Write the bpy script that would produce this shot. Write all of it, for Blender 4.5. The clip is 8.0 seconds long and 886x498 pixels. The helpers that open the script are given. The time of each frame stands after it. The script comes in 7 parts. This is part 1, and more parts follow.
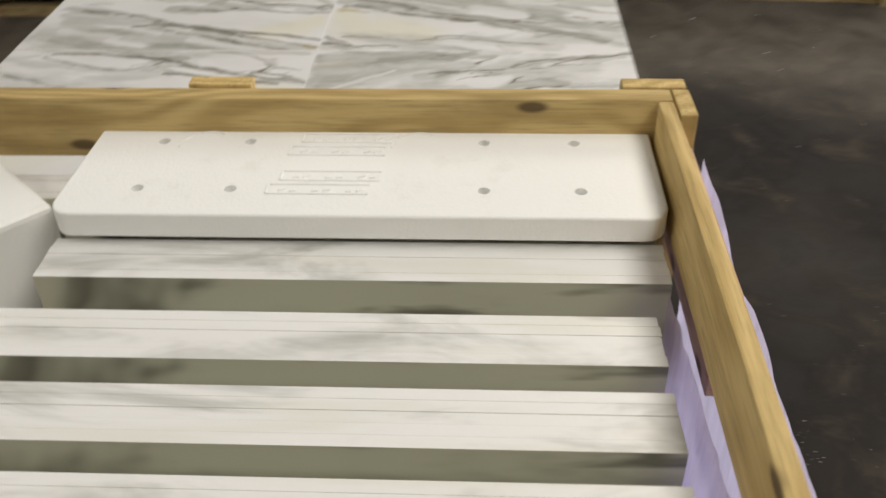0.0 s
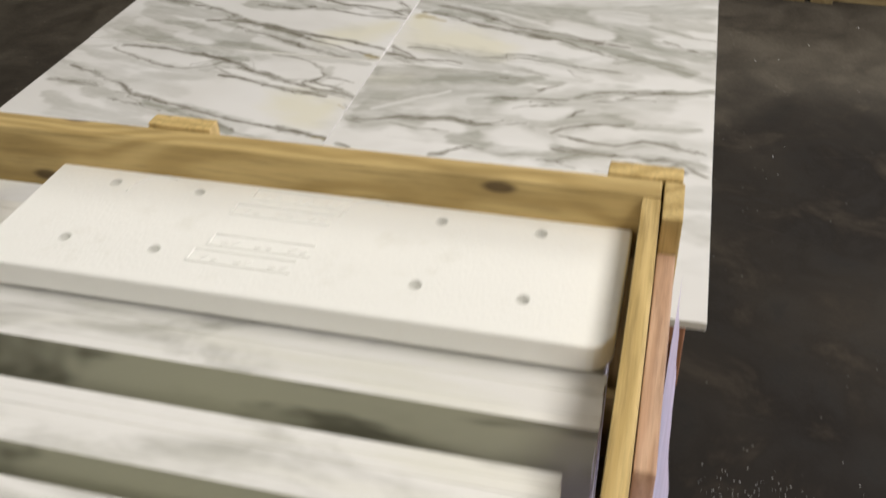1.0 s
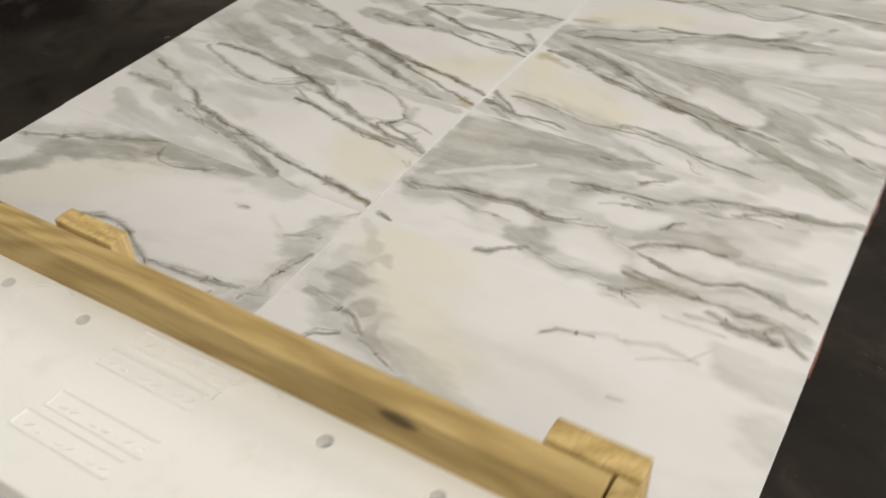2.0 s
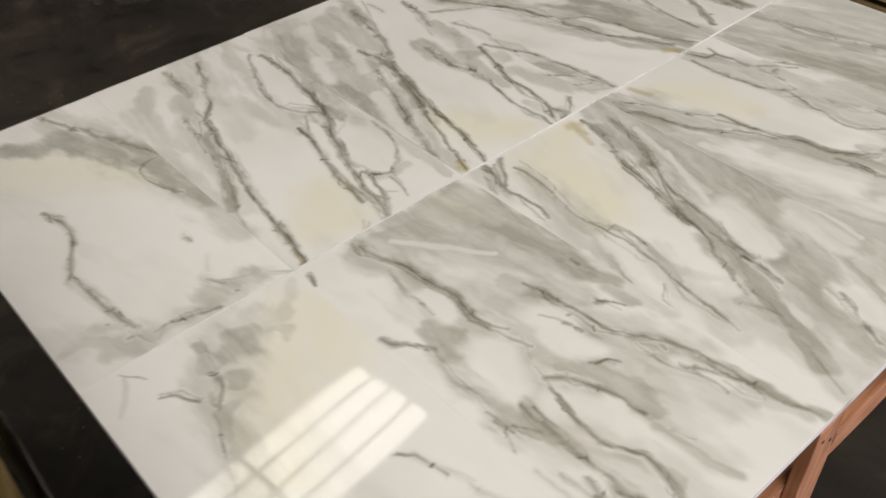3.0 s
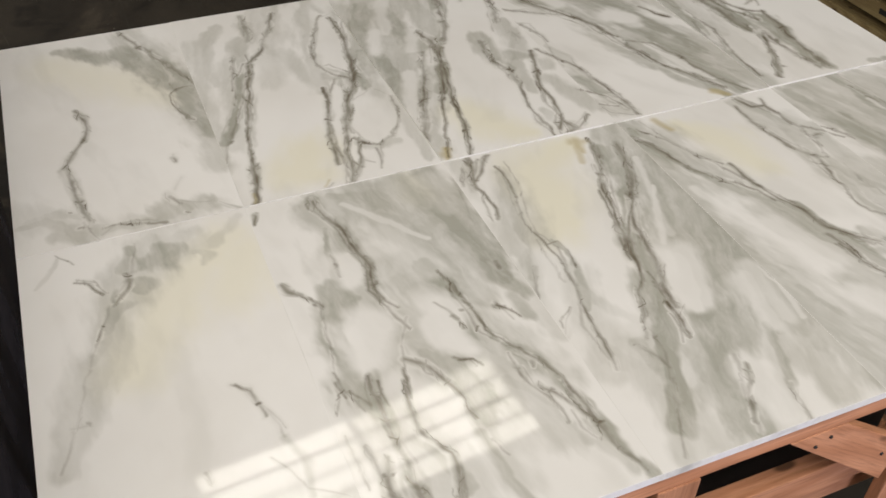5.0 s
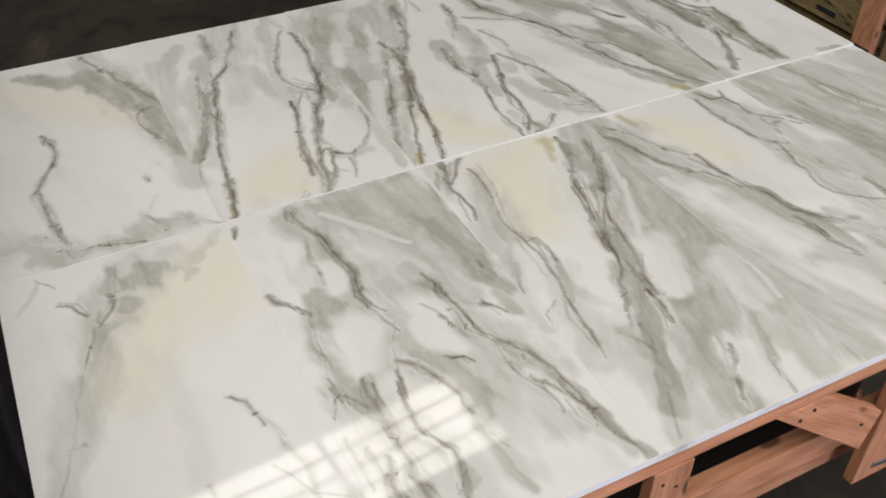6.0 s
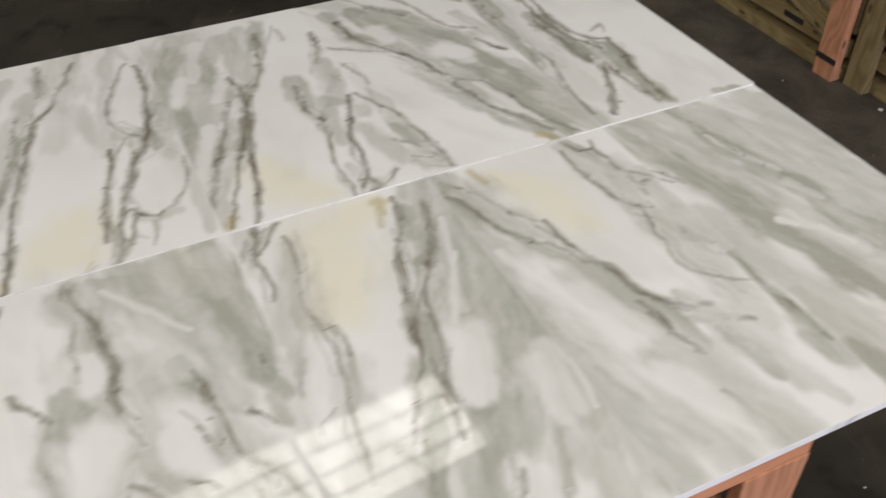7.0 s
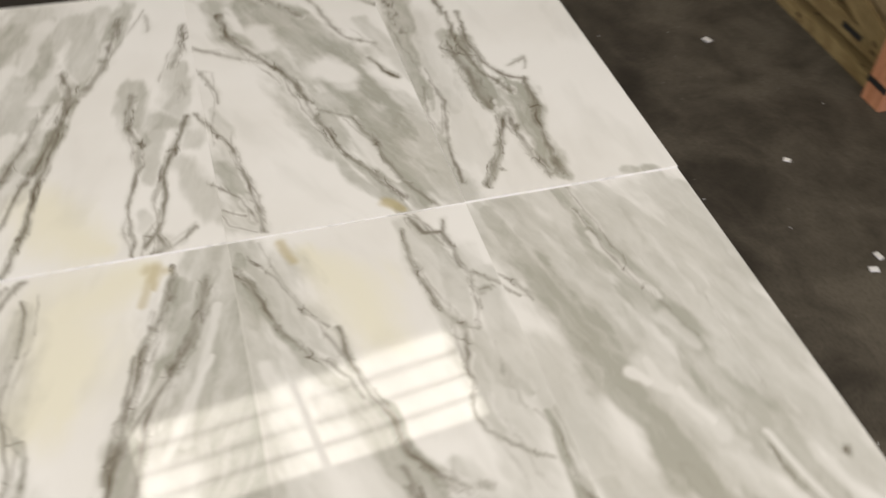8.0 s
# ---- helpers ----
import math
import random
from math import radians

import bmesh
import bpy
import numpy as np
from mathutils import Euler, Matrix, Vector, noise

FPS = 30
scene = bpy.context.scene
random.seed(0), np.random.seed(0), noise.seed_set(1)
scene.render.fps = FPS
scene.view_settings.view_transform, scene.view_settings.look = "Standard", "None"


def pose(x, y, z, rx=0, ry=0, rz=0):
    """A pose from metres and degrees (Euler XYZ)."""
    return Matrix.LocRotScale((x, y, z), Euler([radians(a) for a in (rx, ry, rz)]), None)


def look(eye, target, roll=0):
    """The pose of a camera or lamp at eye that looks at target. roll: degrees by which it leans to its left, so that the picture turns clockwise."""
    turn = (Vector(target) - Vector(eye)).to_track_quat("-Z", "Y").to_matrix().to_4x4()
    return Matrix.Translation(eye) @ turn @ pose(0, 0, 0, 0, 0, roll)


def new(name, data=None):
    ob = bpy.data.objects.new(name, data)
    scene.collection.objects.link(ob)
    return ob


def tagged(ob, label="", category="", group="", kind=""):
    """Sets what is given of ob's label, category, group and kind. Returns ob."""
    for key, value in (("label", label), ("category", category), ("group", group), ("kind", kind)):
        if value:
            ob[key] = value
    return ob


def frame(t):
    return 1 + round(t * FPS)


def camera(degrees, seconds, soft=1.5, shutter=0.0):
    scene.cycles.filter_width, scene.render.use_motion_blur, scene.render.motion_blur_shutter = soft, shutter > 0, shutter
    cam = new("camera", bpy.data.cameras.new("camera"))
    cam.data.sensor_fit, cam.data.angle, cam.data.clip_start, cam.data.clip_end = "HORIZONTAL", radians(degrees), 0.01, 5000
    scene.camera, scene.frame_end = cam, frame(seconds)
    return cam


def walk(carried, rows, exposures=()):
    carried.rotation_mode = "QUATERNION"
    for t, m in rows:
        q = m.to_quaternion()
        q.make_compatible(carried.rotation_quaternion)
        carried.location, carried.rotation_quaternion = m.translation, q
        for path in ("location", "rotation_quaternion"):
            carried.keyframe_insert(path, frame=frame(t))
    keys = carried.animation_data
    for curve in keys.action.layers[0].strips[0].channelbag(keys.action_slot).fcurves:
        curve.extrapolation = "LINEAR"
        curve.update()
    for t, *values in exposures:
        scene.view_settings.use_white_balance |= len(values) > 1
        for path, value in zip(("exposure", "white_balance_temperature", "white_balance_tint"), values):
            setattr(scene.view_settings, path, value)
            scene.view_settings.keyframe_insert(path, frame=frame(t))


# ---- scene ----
cam = camera(51.8, 8.0, 1.6, 0.5)
PATH = [
    (0, (0.33, -1.362, 1.605), (0.241, 0.254, 0.43), -1.2),
    (0.5, (0.483, -1.27, 1.623), (0.087, 0.225, 0.355), -3.0),
    (1, (0.525, -1.176, 1.633), (0.097, 0.347, 0.411), -2.5),
    (1.5, (0.559, -0.975, 1.626), (0.008, 0.532, 0.433), 0.6),
    (1.7, (0.58, -0.901, 1.631), (-0.071, 0.528, 0.394), -0.8),
    (2.8, (0.809, -0.49, 1.704), (-0.323, 0.505, 0.39), -1.5),
    (3, (0.815, -0.427, 1.684), (-0.336, 0.544, 0.368), -2.1),
    (3.5, (0.799, -0.29, 1.657), (-0.394, 0.595, 0.316), 1.7),
    (4, (0.848, -0.188, 1.67), (-0.444, 0.507, 0.311), -0.5),
    (4.5, (1.037, -0.126, 1.673), (-0.357, 0.446, 0.358), 0.5),
    (6, (1.054, -0.186, 1.667), (-0.321, 0.515, 0.395), 0.2),
    (6.5, (1.013, -0.077, 1.66), (-0.338, 0.626, 0.364), -2.9),
    (7, (0.995, 0.162, 1.669), (-0.374, 0.813, 0.365), -0.2),
    (7.5, (0.95, 0.378, 1.673), (-0.411, 1.031, 0.361), -0.9),
    (8, (0.817, 0.608, 1.67), (-0.51, 1.063, 0.245), 3.5),
]
walk(cam, [(t, look(eye, target, roll)) for t, eye, target, roll in PATH],
     [(0, 0.06, 6300, 10), (0.4, 0.15, 6300, 10), (0.8, 0.15, 6300, 10), (1.6, 0.04, 6350, 10), (4.6, 0.0, 6500, 10), (5.8, 0.0, 6200, 10), (7.5, 0.05, 6200, 10), (8.0, 0.20, 6500, 10)])

# ---- light ----
world = bpy.data.worlds.new("world")
world.use_nodes = True
world.node_tree.nodes["Background"].inputs[0].default_value = (0.8, 0.85, 1.0, 1)
world.node_tree.nodes["Background"].inputs[1].default_value = 0.02
scene.world = world


def area(name, place, target, sx, sy, power, colour):
    data = bpy.data.lights.new(name, "AREA")
    data.shape, data.size, data.size_y, data.energy, data.color = "RECTANGLE", sx, sy, power, colour
    ob = new(name, data)
    ob.matrix_world = look(place, target)
    return ob


WARM, COOL = (1.0, 0.93, 0.825), (0.84, 0.82, 1.0)
# unseen overhead fill lamps, added to brighten the hall, clear of the tiles' reflections
area("fill_lamp", (2.6, 4.0, 4.35), (2.6, 4.0, 0), 1.4, 3.2, 180, WARM)
area("fill_lamp", (2.3, -0.4, 4.35), (2.3, -0.4, 0), 1.4, 3.2, 66, WARM)
area("fill_lamp", (2.3, -2.6, 4.35), (2.3, -2.6, 0), 1.4, 3.2, 80, WARM)
area("fill_lamp", (-4.5, -3.4, 4.35), (-4.5, -3.4, 0), 1.4, 3.2, 195, WARM)
# daylight through the loading door
area("door_daylight", (8.6, 0.5, 1.3), (0, 0.5, 0.8), 3.4, 2.4, 340, COOL)

# ---- materials ----


def material(name, rough=0.5, metal=0.0, spec=0.5):
    m = bpy.data.materials.new(name)
    m.use_nodes = True
    b = m.node_tree.nodes["Principled BSDF"]
    b.inputs["Roughness"].default_value = rough
    b.inputs["Metallic"].default_value = metal
    b.inputs["Specular IOR Level"].default_value = spec
    return m, m.node_tree, b


class Net:
    """Short hands for building a node tree."""

    def __init__(self, tree):
        self.tree = tree

    def node(self, kind, **props):
        n = self.tree.nodes.new(kind)
        for k, v in props.items():
            setattr(n, k, v)
        return n

    def put(self, socket, value):
        if isinstance(value, bpy.types.NodeSocket):
            self.tree.links.new(value, socket)
        else:
            socket.default_value = value

    def math(self, op, a, b=0.0, clamp=False):
        n = self.node("ShaderNodeMath", operation=op, use_clamp=clamp)
        self.put(n.inputs[0], a)
        self.put(n.inputs[1], b)
        return n.outputs[0]

    def vec(self, op, a, b=(0, 0, 0)):
        n = self.node("ShaderNodeVectorMath", operation=op)
        self.put(n.inputs[0], a)
        self.put(n.inputs[1], b)
        return n.outputs["Value"] if op in ("DOT_PRODUCT", "LENGTH") else n.outputs[0]

    def noise(self, vector, scale, detail=4.0, rough=0.55, dist=0.0):
        n = self.node("ShaderNodeTexNoise")
        self.put(n.inputs["Vector"], vector)
        n.inputs["Scale"].default_value, n.inputs["Detail"].default_value = scale, detail
        n.inputs["Roughness"].default_value, n.inputs["Distortion"].default_value = rough, dist
        return n

    def span(self, value, a, b, c=0.0, d=1.0, kind="SMOOTHSTEP"):
        n = self.node("ShaderNodeMapRange", interpolation_type=kind)
        self.put(n.inputs[0], value)
        for i, v in enumerate((a, b, c, d)):
            self.put(n.inputs[1 + i], v)
        return n.outputs[0]

    def mix(self, f, a, b, kind="MIX"):
        n = self.node("ShaderNodeMix", data_type="RGBA", blend_type=kind)
        self.put(n.inputs[0], f)
        self.put(n.inputs[6], a if isinstance(a, bpy.types.NodeSocket) else (*a, 1))
        self.put(n.inputs[7], b if isinstance(b, bpy.types.NodeSocket) else (*b, 1))
        return n.outputs[2]

    def coords(self, which="Object"):
        return self.node("ShaderNodeTexCoord").outputs[which]

    def place(self):
        return self.node("ShaderNodeNewGeometry").outputs["Position"]

    def scaled(self, vector, scale):
        n = self.node("ShaderNodeMapping")
        self.put(n.inputs["Vector"], vector)
        n.inputs["Scale"].default_value = scale
        return n.outputs[0]

    def random(self):
        return self.node("ShaderNodeObjectInfo").outputs["Random"]

    def bump(self, bsdf, height, strength, distance):
        n = self.node("ShaderNodeBump")
        n.inputs["Strength"].default_value, n.inputs["Distance"].default_value = strength, distance
        self.put(n.inputs["Height"], height)
        self.put(bsdf.inputs["Normal"], n.outputs[0])


STROKES = {}


def trace(tile, kind, amount, *points):
    """A chain of strokes on one tile; points: x, y and half width in metres on the table."""
    STROKES.setdefault(tile, []).append((kind, amount, points))


# mineral lines of each tile: veins, grey washes, cream wedges, rusty spots and white pebbles
trace("L0", "cream", 0.60, (-0.505, -0.214, 0.0443), (-0.426, -0.120, 0.0550), (-0.344, -0.047, 0.0364))
trace("L0", "wash", 0.75, (-0.563, -0.205, 0.0160), (-0.523, -0.143, 0.0262), (-0.509, -0.093, 0.0393), (-0.439, -0.048, 0.0447), (-0.334, -0.015, 0.0415), (-0.210, -0.002, 0.0317))
trace("L0", "vein", 0.45, (-0.601, -0.100, 0.0057), (-0.558, -0.077, 0.0056), (-0.485, -0.049, 0.0039), (-0.426, -0.025, 0.0031), (-0.361, 0.001, 0.0024))
trace("L0", "vein", 0.55, (-0.361, -0.005, 0.0022), (-0.359, -0.030, 0.0024), (-0.345, -0.048, 0.0029), (-0.321, -0.049, 0.0023), (-0.283, -0.038, 0.0034), (-0.254, -0.026, 0.0045))
trace("L0", "vein", 0.30, (-0.450, -0.036, 0.0025), (-0.374, -0.040, 0.0024))
trace("L0", "vein", 0.60, (-0.354, -0.192, 0.0045), (-0.325, -0.182, 0.0067), (-0.287, -0.181, 0.0058), (-0.258, -0.192, 0.0053))
trace("L0", "vein", 0.42, (-0.258, -0.192, 0.0053), (-0.223, -0.214, 0.0052), (-0.196, -0.224, 0.0061), (-0.145, -0.222, 0.0056), (-0.094, -0.215, 0.0056), (-0.048, -0.204, 0.0068))
trace("L0", "wash", 0.50, (-0.069, -0.300, 0.0070), (-0.072, -0.266, 0.0131), (-0.041, -0.239, 0.0239), (-0.015, -0.211, 0.0200), (-0.022, -0.183, 0.0122), (-0.013, -0.151, 0.0105), (-0.016, -0.115, 0.0111), (-0.038, -0.094, 0.0197), (-0.036, -0.058, 0.0220), (-0.021, -0.041, 0.0182))
trace("L0", "vein", 0.45, (-0.022, -0.183, 0.0044), (-0.022, -0.166, 0.0032), (-0.011, -0.137, 0.0035), (-0.007, -0.110, 0.0034))
trace("L0", "vein", 0.50, (-0.078, -0.232, 0.0026), (-0.075, -0.227, 0.0026))
trace("L0", "vein", 0.50, (-0.035, -0.220, 0.0040), (-0.034, -0.214, 0.0043))
trace("L0", "vein", 0.30, (-0.062, -0.094, 0.0069), (-0.045, -0.085, 0.0054))
trace("L0", "vein", 0.50, (-0.022, -0.077, 0.0026), (-0.018, -0.070, 0.0018))
trace("L0", "vein", 0.35, (-0.155, -0.067, 0.0060), (-0.146, -0.068, 0.0049))
trace("L0", "wash", 0.40, (-0.027, -0.031, 0.0045), (-0.007, -0.008, 0.0045), (-0.001, -0.001, 0.0027))
trace("L0", "wash", 0.41, (-0.588, -0.086, 0.0364), (-0.408, -0.034, 0.0520), (-0.223, -0.003, 0.0364))
trace("L0", "wash", 0.30, (-0.085, -0.289, 0.0390), (-0.020, -0.188, 0.0292))
trace("L0", "wash", 0.34, (-0.016, -0.150, 0.0227), (-0.016, -0.093, 0.0325), (-0.029, -0.037, 0.0227))
trace("L0", "wash", 0.46, (-0.577, -0.088, 0.0325), (-0.348, -0.004, 0.0244))
trace("L0", "wash", 0.44, (-0.345, -0.019, 0.0350), (-0.113, -0.006, 0.0263))
trace("L0", "wash", 0.40, (-0.558, -0.189, 0.0123), (-0.526, -0.149, 0.0175), (-0.513, -0.099, 0.0123))
trace("L0", "wash", 0.46, (-0.184, -0.227, 0.0100), (-0.059, -0.212, 0.0075))
trace("L0", "wash", 0.40, (-0.078, -0.289, 0.0123), (-0.078, -0.248, 0.0175), (-0.059, -0.212, 0.0123))
trace("L0", "wash", 0.46, (-0.028, -0.256, 0.0158), (-0.042, -0.229, 0.0225), (-0.018, -0.210, 0.0158))
trace("L0", "wash", 0.52, (-0.013, -0.211, 0.0125), (-0.020, -0.119, 0.0094))
trace("L0", "wash", 0.52, (-0.026, -0.118, 0.0275), (-0.038, -0.043, 0.0206))
trace("L0", "vein", 0.27, (-0.609, -0.102, 0.0029), (-0.443, -0.025, 0.0021))
trace("L0", "vein", 0.30, (-0.443, -0.025, 0.0029), (-0.337, 0.005, 0.0021))
trace("L0", "vein", 0.30, (-0.347, -0.044, 0.0020), (-0.359, -0.018, 0.0029), (-0.355, 0.010, 0.0020))
trace("L0", "vein", 0.25, (-0.347, -0.044, 0.0029), (-0.301, -0.041, 0.0021))
trace("L0", "vein", 0.20, (-0.445, -0.030, 0.0029), (-0.354, -0.038, 0.0021))
trace("L0", "vein", 0.22, (-0.336, -0.184, 0.0053), (-0.291, -0.176, 0.0076), (-0.250, -0.197, 0.0053))
trace("L0", "vein", 0.17, (-0.250, -0.197, 0.0076), (-0.184, -0.227, 0.0057))
trace("L0", "vein", 0.25, (-0.330, -0.181, 0.0029), (-0.285, -0.180, 0.0021))
trace("L0", "vein", 0.25, (-0.046, -0.214, 0.0038), (0.002, -0.195, 0.0029))
trace("L0", "vein", 0.25, (-0.010, -0.193, 0.0027), (-0.025, -0.159, 0.0038), (-0.015, -0.124, 0.0027))
trace("L0", "vein", 0.20, (-0.054, -0.088, 0.0038), (-0.036, -0.039, 0.0029))
trace("L0", "vein", 0.20, (-0.031, -0.028, 0.0038), (0.000, -0.001, 0.0029))
trace("L0", "vein", 0.17, (-0.164, -0.066, 0.0057), (-0.143, -0.067, 0.0043))
trace("L0", "vein", 0.12, (-0.104, -0.068, 0.0047), (-0.074, -0.083, 0.0036))
trace("L1", "vein", 0.40, (-0.589, 0.129, 0.0076), (-0.536, 0.126, 0.0089), (-0.488, 0.120, 0.0070))
trace("L1", "wash", 0.40, (-0.558, 0.069, 0.0140), (-0.493, 0.040, 0.0187), (-0.388, 0.027, 0.0204), (-0.350, 0.033, 0.0123))
trace("L1", "wash", 0.50, (-0.548, 0.125, 0.0170), (-0.486, 0.124, 0.0134))
trace("L1", "vein", 0.50, (-0.579, 0.187, 0.0062), (-0.488, 0.156, 0.0074), (-0.439, 0.135, 0.0067), (-0.402, 0.100, 0.0065))
trace("L1", "vein", 0.75, (-0.393, 0.100, 0.0065), (-0.360, 0.093, 0.0049), (-0.307, 0.080, 0.0047), (-0.264, 0.068, 0.0047), (-0.216, 0.054, 0.0045), (-0.169, 0.046, 0.0042), (-0.122, 0.041, 0.0050), (-0.084, 0.037, 0.0049), (-0.044, 0.027, 0.0053), (-0.003, 0.017, 0.0054))
trace("L1", "vein", 0.50, (-0.433, 0.078, 0.0052), (-0.382, 0.070, 0.0051), (-0.322, 0.053, 0.0036))
trace("L1", "vein", 0.40, (-0.406, 0.092, 0.0039), (-0.362, 0.073, 0.0037))
trace("L1", "wash", 0.85, (-0.360, 0.077, 0.0153), (-0.286, 0.057, 0.0159), (-0.219, 0.035, 0.0151), (-0.172, 0.014, 0.0128))
trace("L1", "vein", 0.40, (-0.269, 0.058, 0.0035), (-0.206, 0.031, 0.0033), (-0.168, 0.021, 0.0030))
trace("L1", "wash", 0.35, (-0.430, 0.153, 0.0187), (-0.380, 0.173, 0.0258), (-0.329, 0.182, 0.0222), (-0.287, 0.193, 0.0169))
trace("L1", "vein", 0.70, (-0.518, 0.287, 0.0046), (-0.467, 0.288, 0.0044), (-0.399, 0.280, 0.0070), (-0.343, 0.273, 0.0079), (-0.294, 0.261, 0.0086), (-0.252, 0.239, 0.0073), (-0.205, 0.216, 0.0060), (-0.157, 0.203, 0.0057), (-0.117, 0.192, 0.0054), (-0.073, 0.179, 0.0040), (-0.029, 0.172, 0.0042), (-0.000, 0.163, 0.0040))
trace("L1", "wash", 0.80, (-0.367, 0.301, 0.0196), (-0.300, 0.266, 0.0235), (-0.255, 0.265, 0.0148))
trace("L1", "vein", 0.45, (-0.531, 0.273, 0.0046), (-0.462, 0.240, 0.0060), (-0.394, 0.217, 0.0056), (-0.347, 0.216, 0.0051), (-0.310, 0.231, 0.0052), (-0.285, 0.249, 0.0050))
trace("L1", "wash", 0.50, (-0.334, 0.222, 0.0104), (-0.298, 0.246, 0.0128))
trace("L1", "vein", 0.60, (-0.275, 0.197, 0.0050), (-0.234, 0.194, 0.0059), (-0.184, 0.182, 0.0043), (-0.131, 0.167, 0.0056), (-0.090, 0.162, 0.0052), (-0.052, 0.155, 0.0042))
trace("L1", "vein", 0.40, (-0.293, 0.229, 0.0037), (-0.255, 0.203, 0.0048))
trace("L1", "vein", 0.50, (-0.115, 0.164, 0.0051), (-0.065, 0.168, 0.0042), (-0.015, 0.161, 0.0040))
trace("L1", "vein", 0.40, (-0.125, 0.204, 0.0044), (-0.156, 0.205, 0.0045))
trace("L1", "vein", 0.50, (-0.107, 0.209, 0.0032), (-0.056, 0.196, 0.0031), (-0.021, 0.173, 0.0031))
trace("L1", "vein", 0.50, (-0.061, 0.175, 0.0030), (-0.034, 0.187, 0.0030))
trace("L1", "vein", 0.40, (-0.067, 0.229, 0.0041), (-0.019, 0.214, 0.0030))
trace("L1", "vein", 0.45, (-0.211, 0.297, 0.0036), (-0.169, 0.297, 0.0035), (-0.128, 0.283, 0.0034), (-0.093, 0.262, 0.0044), (-0.076, 0.239, 0.0040), (-0.090, 0.214, 0.0042), (-0.111, 0.202, 0.0043))
trace("L1", "wash", 0.40, (-0.094, 0.207, 0.0106), (-0.072, 0.232, 0.0123), (-0.078, 0.262, 0.0090))
trace("L1", "cream", 0.90, (-0.097, 0.123, 0.0455), (-0.053, 0.092, 0.0393), (-0.035, 0.125, 0.0250))
trace("L1", "rust", 0.50, (-0.024, 0.018, 0.0045), (-0.004, 0.014, 0.0036))
trace("L1", "rust", 0.50, (-0.006, 0.123, 0.0036), (-0.017, 0.132, 0.0040))
trace("L1", "wash", 0.60, (-0.410, 0.304, 0.0262), (-0.298, 0.267, 0.0177))
trace("L1", "wash", 0.38, (-0.547, 0.321, 0.0390), (-0.233, 0.281, 0.0292))
trace("L1", "wash", 0.38, (-0.621, 0.264, 0.0164), (-0.441, 0.223, 0.0234), (-0.259, 0.193, 0.0164))
trace("L1", "wash", 0.45, (-0.484, 0.103, 0.0208), (-0.151, 0.045, 0.0156))
trace("L1", "wash", 0.22, (-0.562, 0.384, 0.0780), (-0.181, 0.287, 0.0585))
trace("L1", "wash", 0.26, (-0.644, 0.168, 0.0273), (-0.483, 0.157, 0.0390), (-0.325, 0.128, 0.0273))
trace("L1", "wash", 0.41, (-0.588, -0.085, 0.0364), (-0.408, -0.033, 0.0520), (-0.223, -0.003, 0.0364))
trace("L1", "wash", 0.34, (-0.408, 0.065, 0.0325), (-0.152, 0.031, 0.0244))
trace("L1", "wash", 0.44, (-0.345, -0.020, 0.0350), (-0.113, -0.006, 0.0263))
trace("L1", "wash", 0.57, (-0.395, 0.093, 0.0200), (-0.177, 0.015, 0.0150))
trace("L1", "wash", 0.40, (-0.665, 0.208, 0.0225), (-0.441, 0.138, 0.0169))
trace("L1", "wash", 0.29, (-0.564, 0.189, 0.0175), (-0.433, 0.153, 0.0131))
trace("L1", "wash", 0.34, (-0.496, 0.026, 0.0250), (-0.351, 0.011, 0.0188))
trace("L1", "wash", 0.29, (-0.428, 0.163, 0.0219), (-0.361, 0.176, 0.0312), (-0.297, 0.201, 0.0219))
trace("L1", "wash", 0.34, (-0.632, 0.274, 0.0123), (-0.588, 0.262, 0.0175), (-0.545, 0.279, 0.0123))
trace("L1", "wash", 0.57, (-0.587, 0.364, 0.0350), (-0.298, 0.285, 0.0263))
trace("L1", "wash", 0.52, (-0.310, 0.217, 0.0250), (-0.271, 0.275, 0.0188))
trace("L1", "wash", 0.40, (-0.292, 0.210, 0.0100), (-0.175, 0.183, 0.0075))
trace("L1", "wash", 0.40, (-0.206, 0.300, 0.0125), (-0.018, 0.296, 0.0094))
trace("L1", "pebble", 0.81, (-0.481, 0.278, 0.0240), (-0.354, 0.262, 0.0180))
trace("L1", "pebble", 0.72, (-0.209, 0.250, 0.0252), (-0.162, 0.255, 0.0360), (-0.115, 0.246, 0.0252))
trace("L1", "pebble", 0.81, (-0.463, 0.270, 0.0218), (-0.409, 0.255, 0.0312), (-0.352, 0.253, 0.0218))
trace("L1", "pebble", 0.81, (-0.165, 0.254, 0.0312), (-0.124, 0.245, 0.0234))
trace("L1", "vein", 0.37, (-0.368, 0.101, 0.0038), (-0.162, 0.047, 0.0029))
trace("L1", "vein", 0.40, (-0.162, 0.047, 0.0057), (-0.055, 0.028, 0.0043))
trace("L1", "vein", 0.42, (-0.098, 0.038, 0.0076), (0.002, 0.014, 0.0057))
trace("L1", "vein", 0.35, (-0.434, 0.105, 0.0029), (-0.350, 0.096, 0.0021))
trace("L1", "vein", 0.35, (-0.437, 0.134, 0.0029), (-0.384, 0.093, 0.0021))
trace("L1", "vein", 0.30, (-0.423, 0.081, 0.0029), (-0.309, 0.054, 0.0021))
trace("L1", "vein", 0.25, (-0.371, 0.096, 0.0029), (-0.191, 0.024, 0.0021))
trace("L1", "vein", 0.25, (-0.190, 0.025, 0.0038), (-0.116, 0.002, 0.0029))
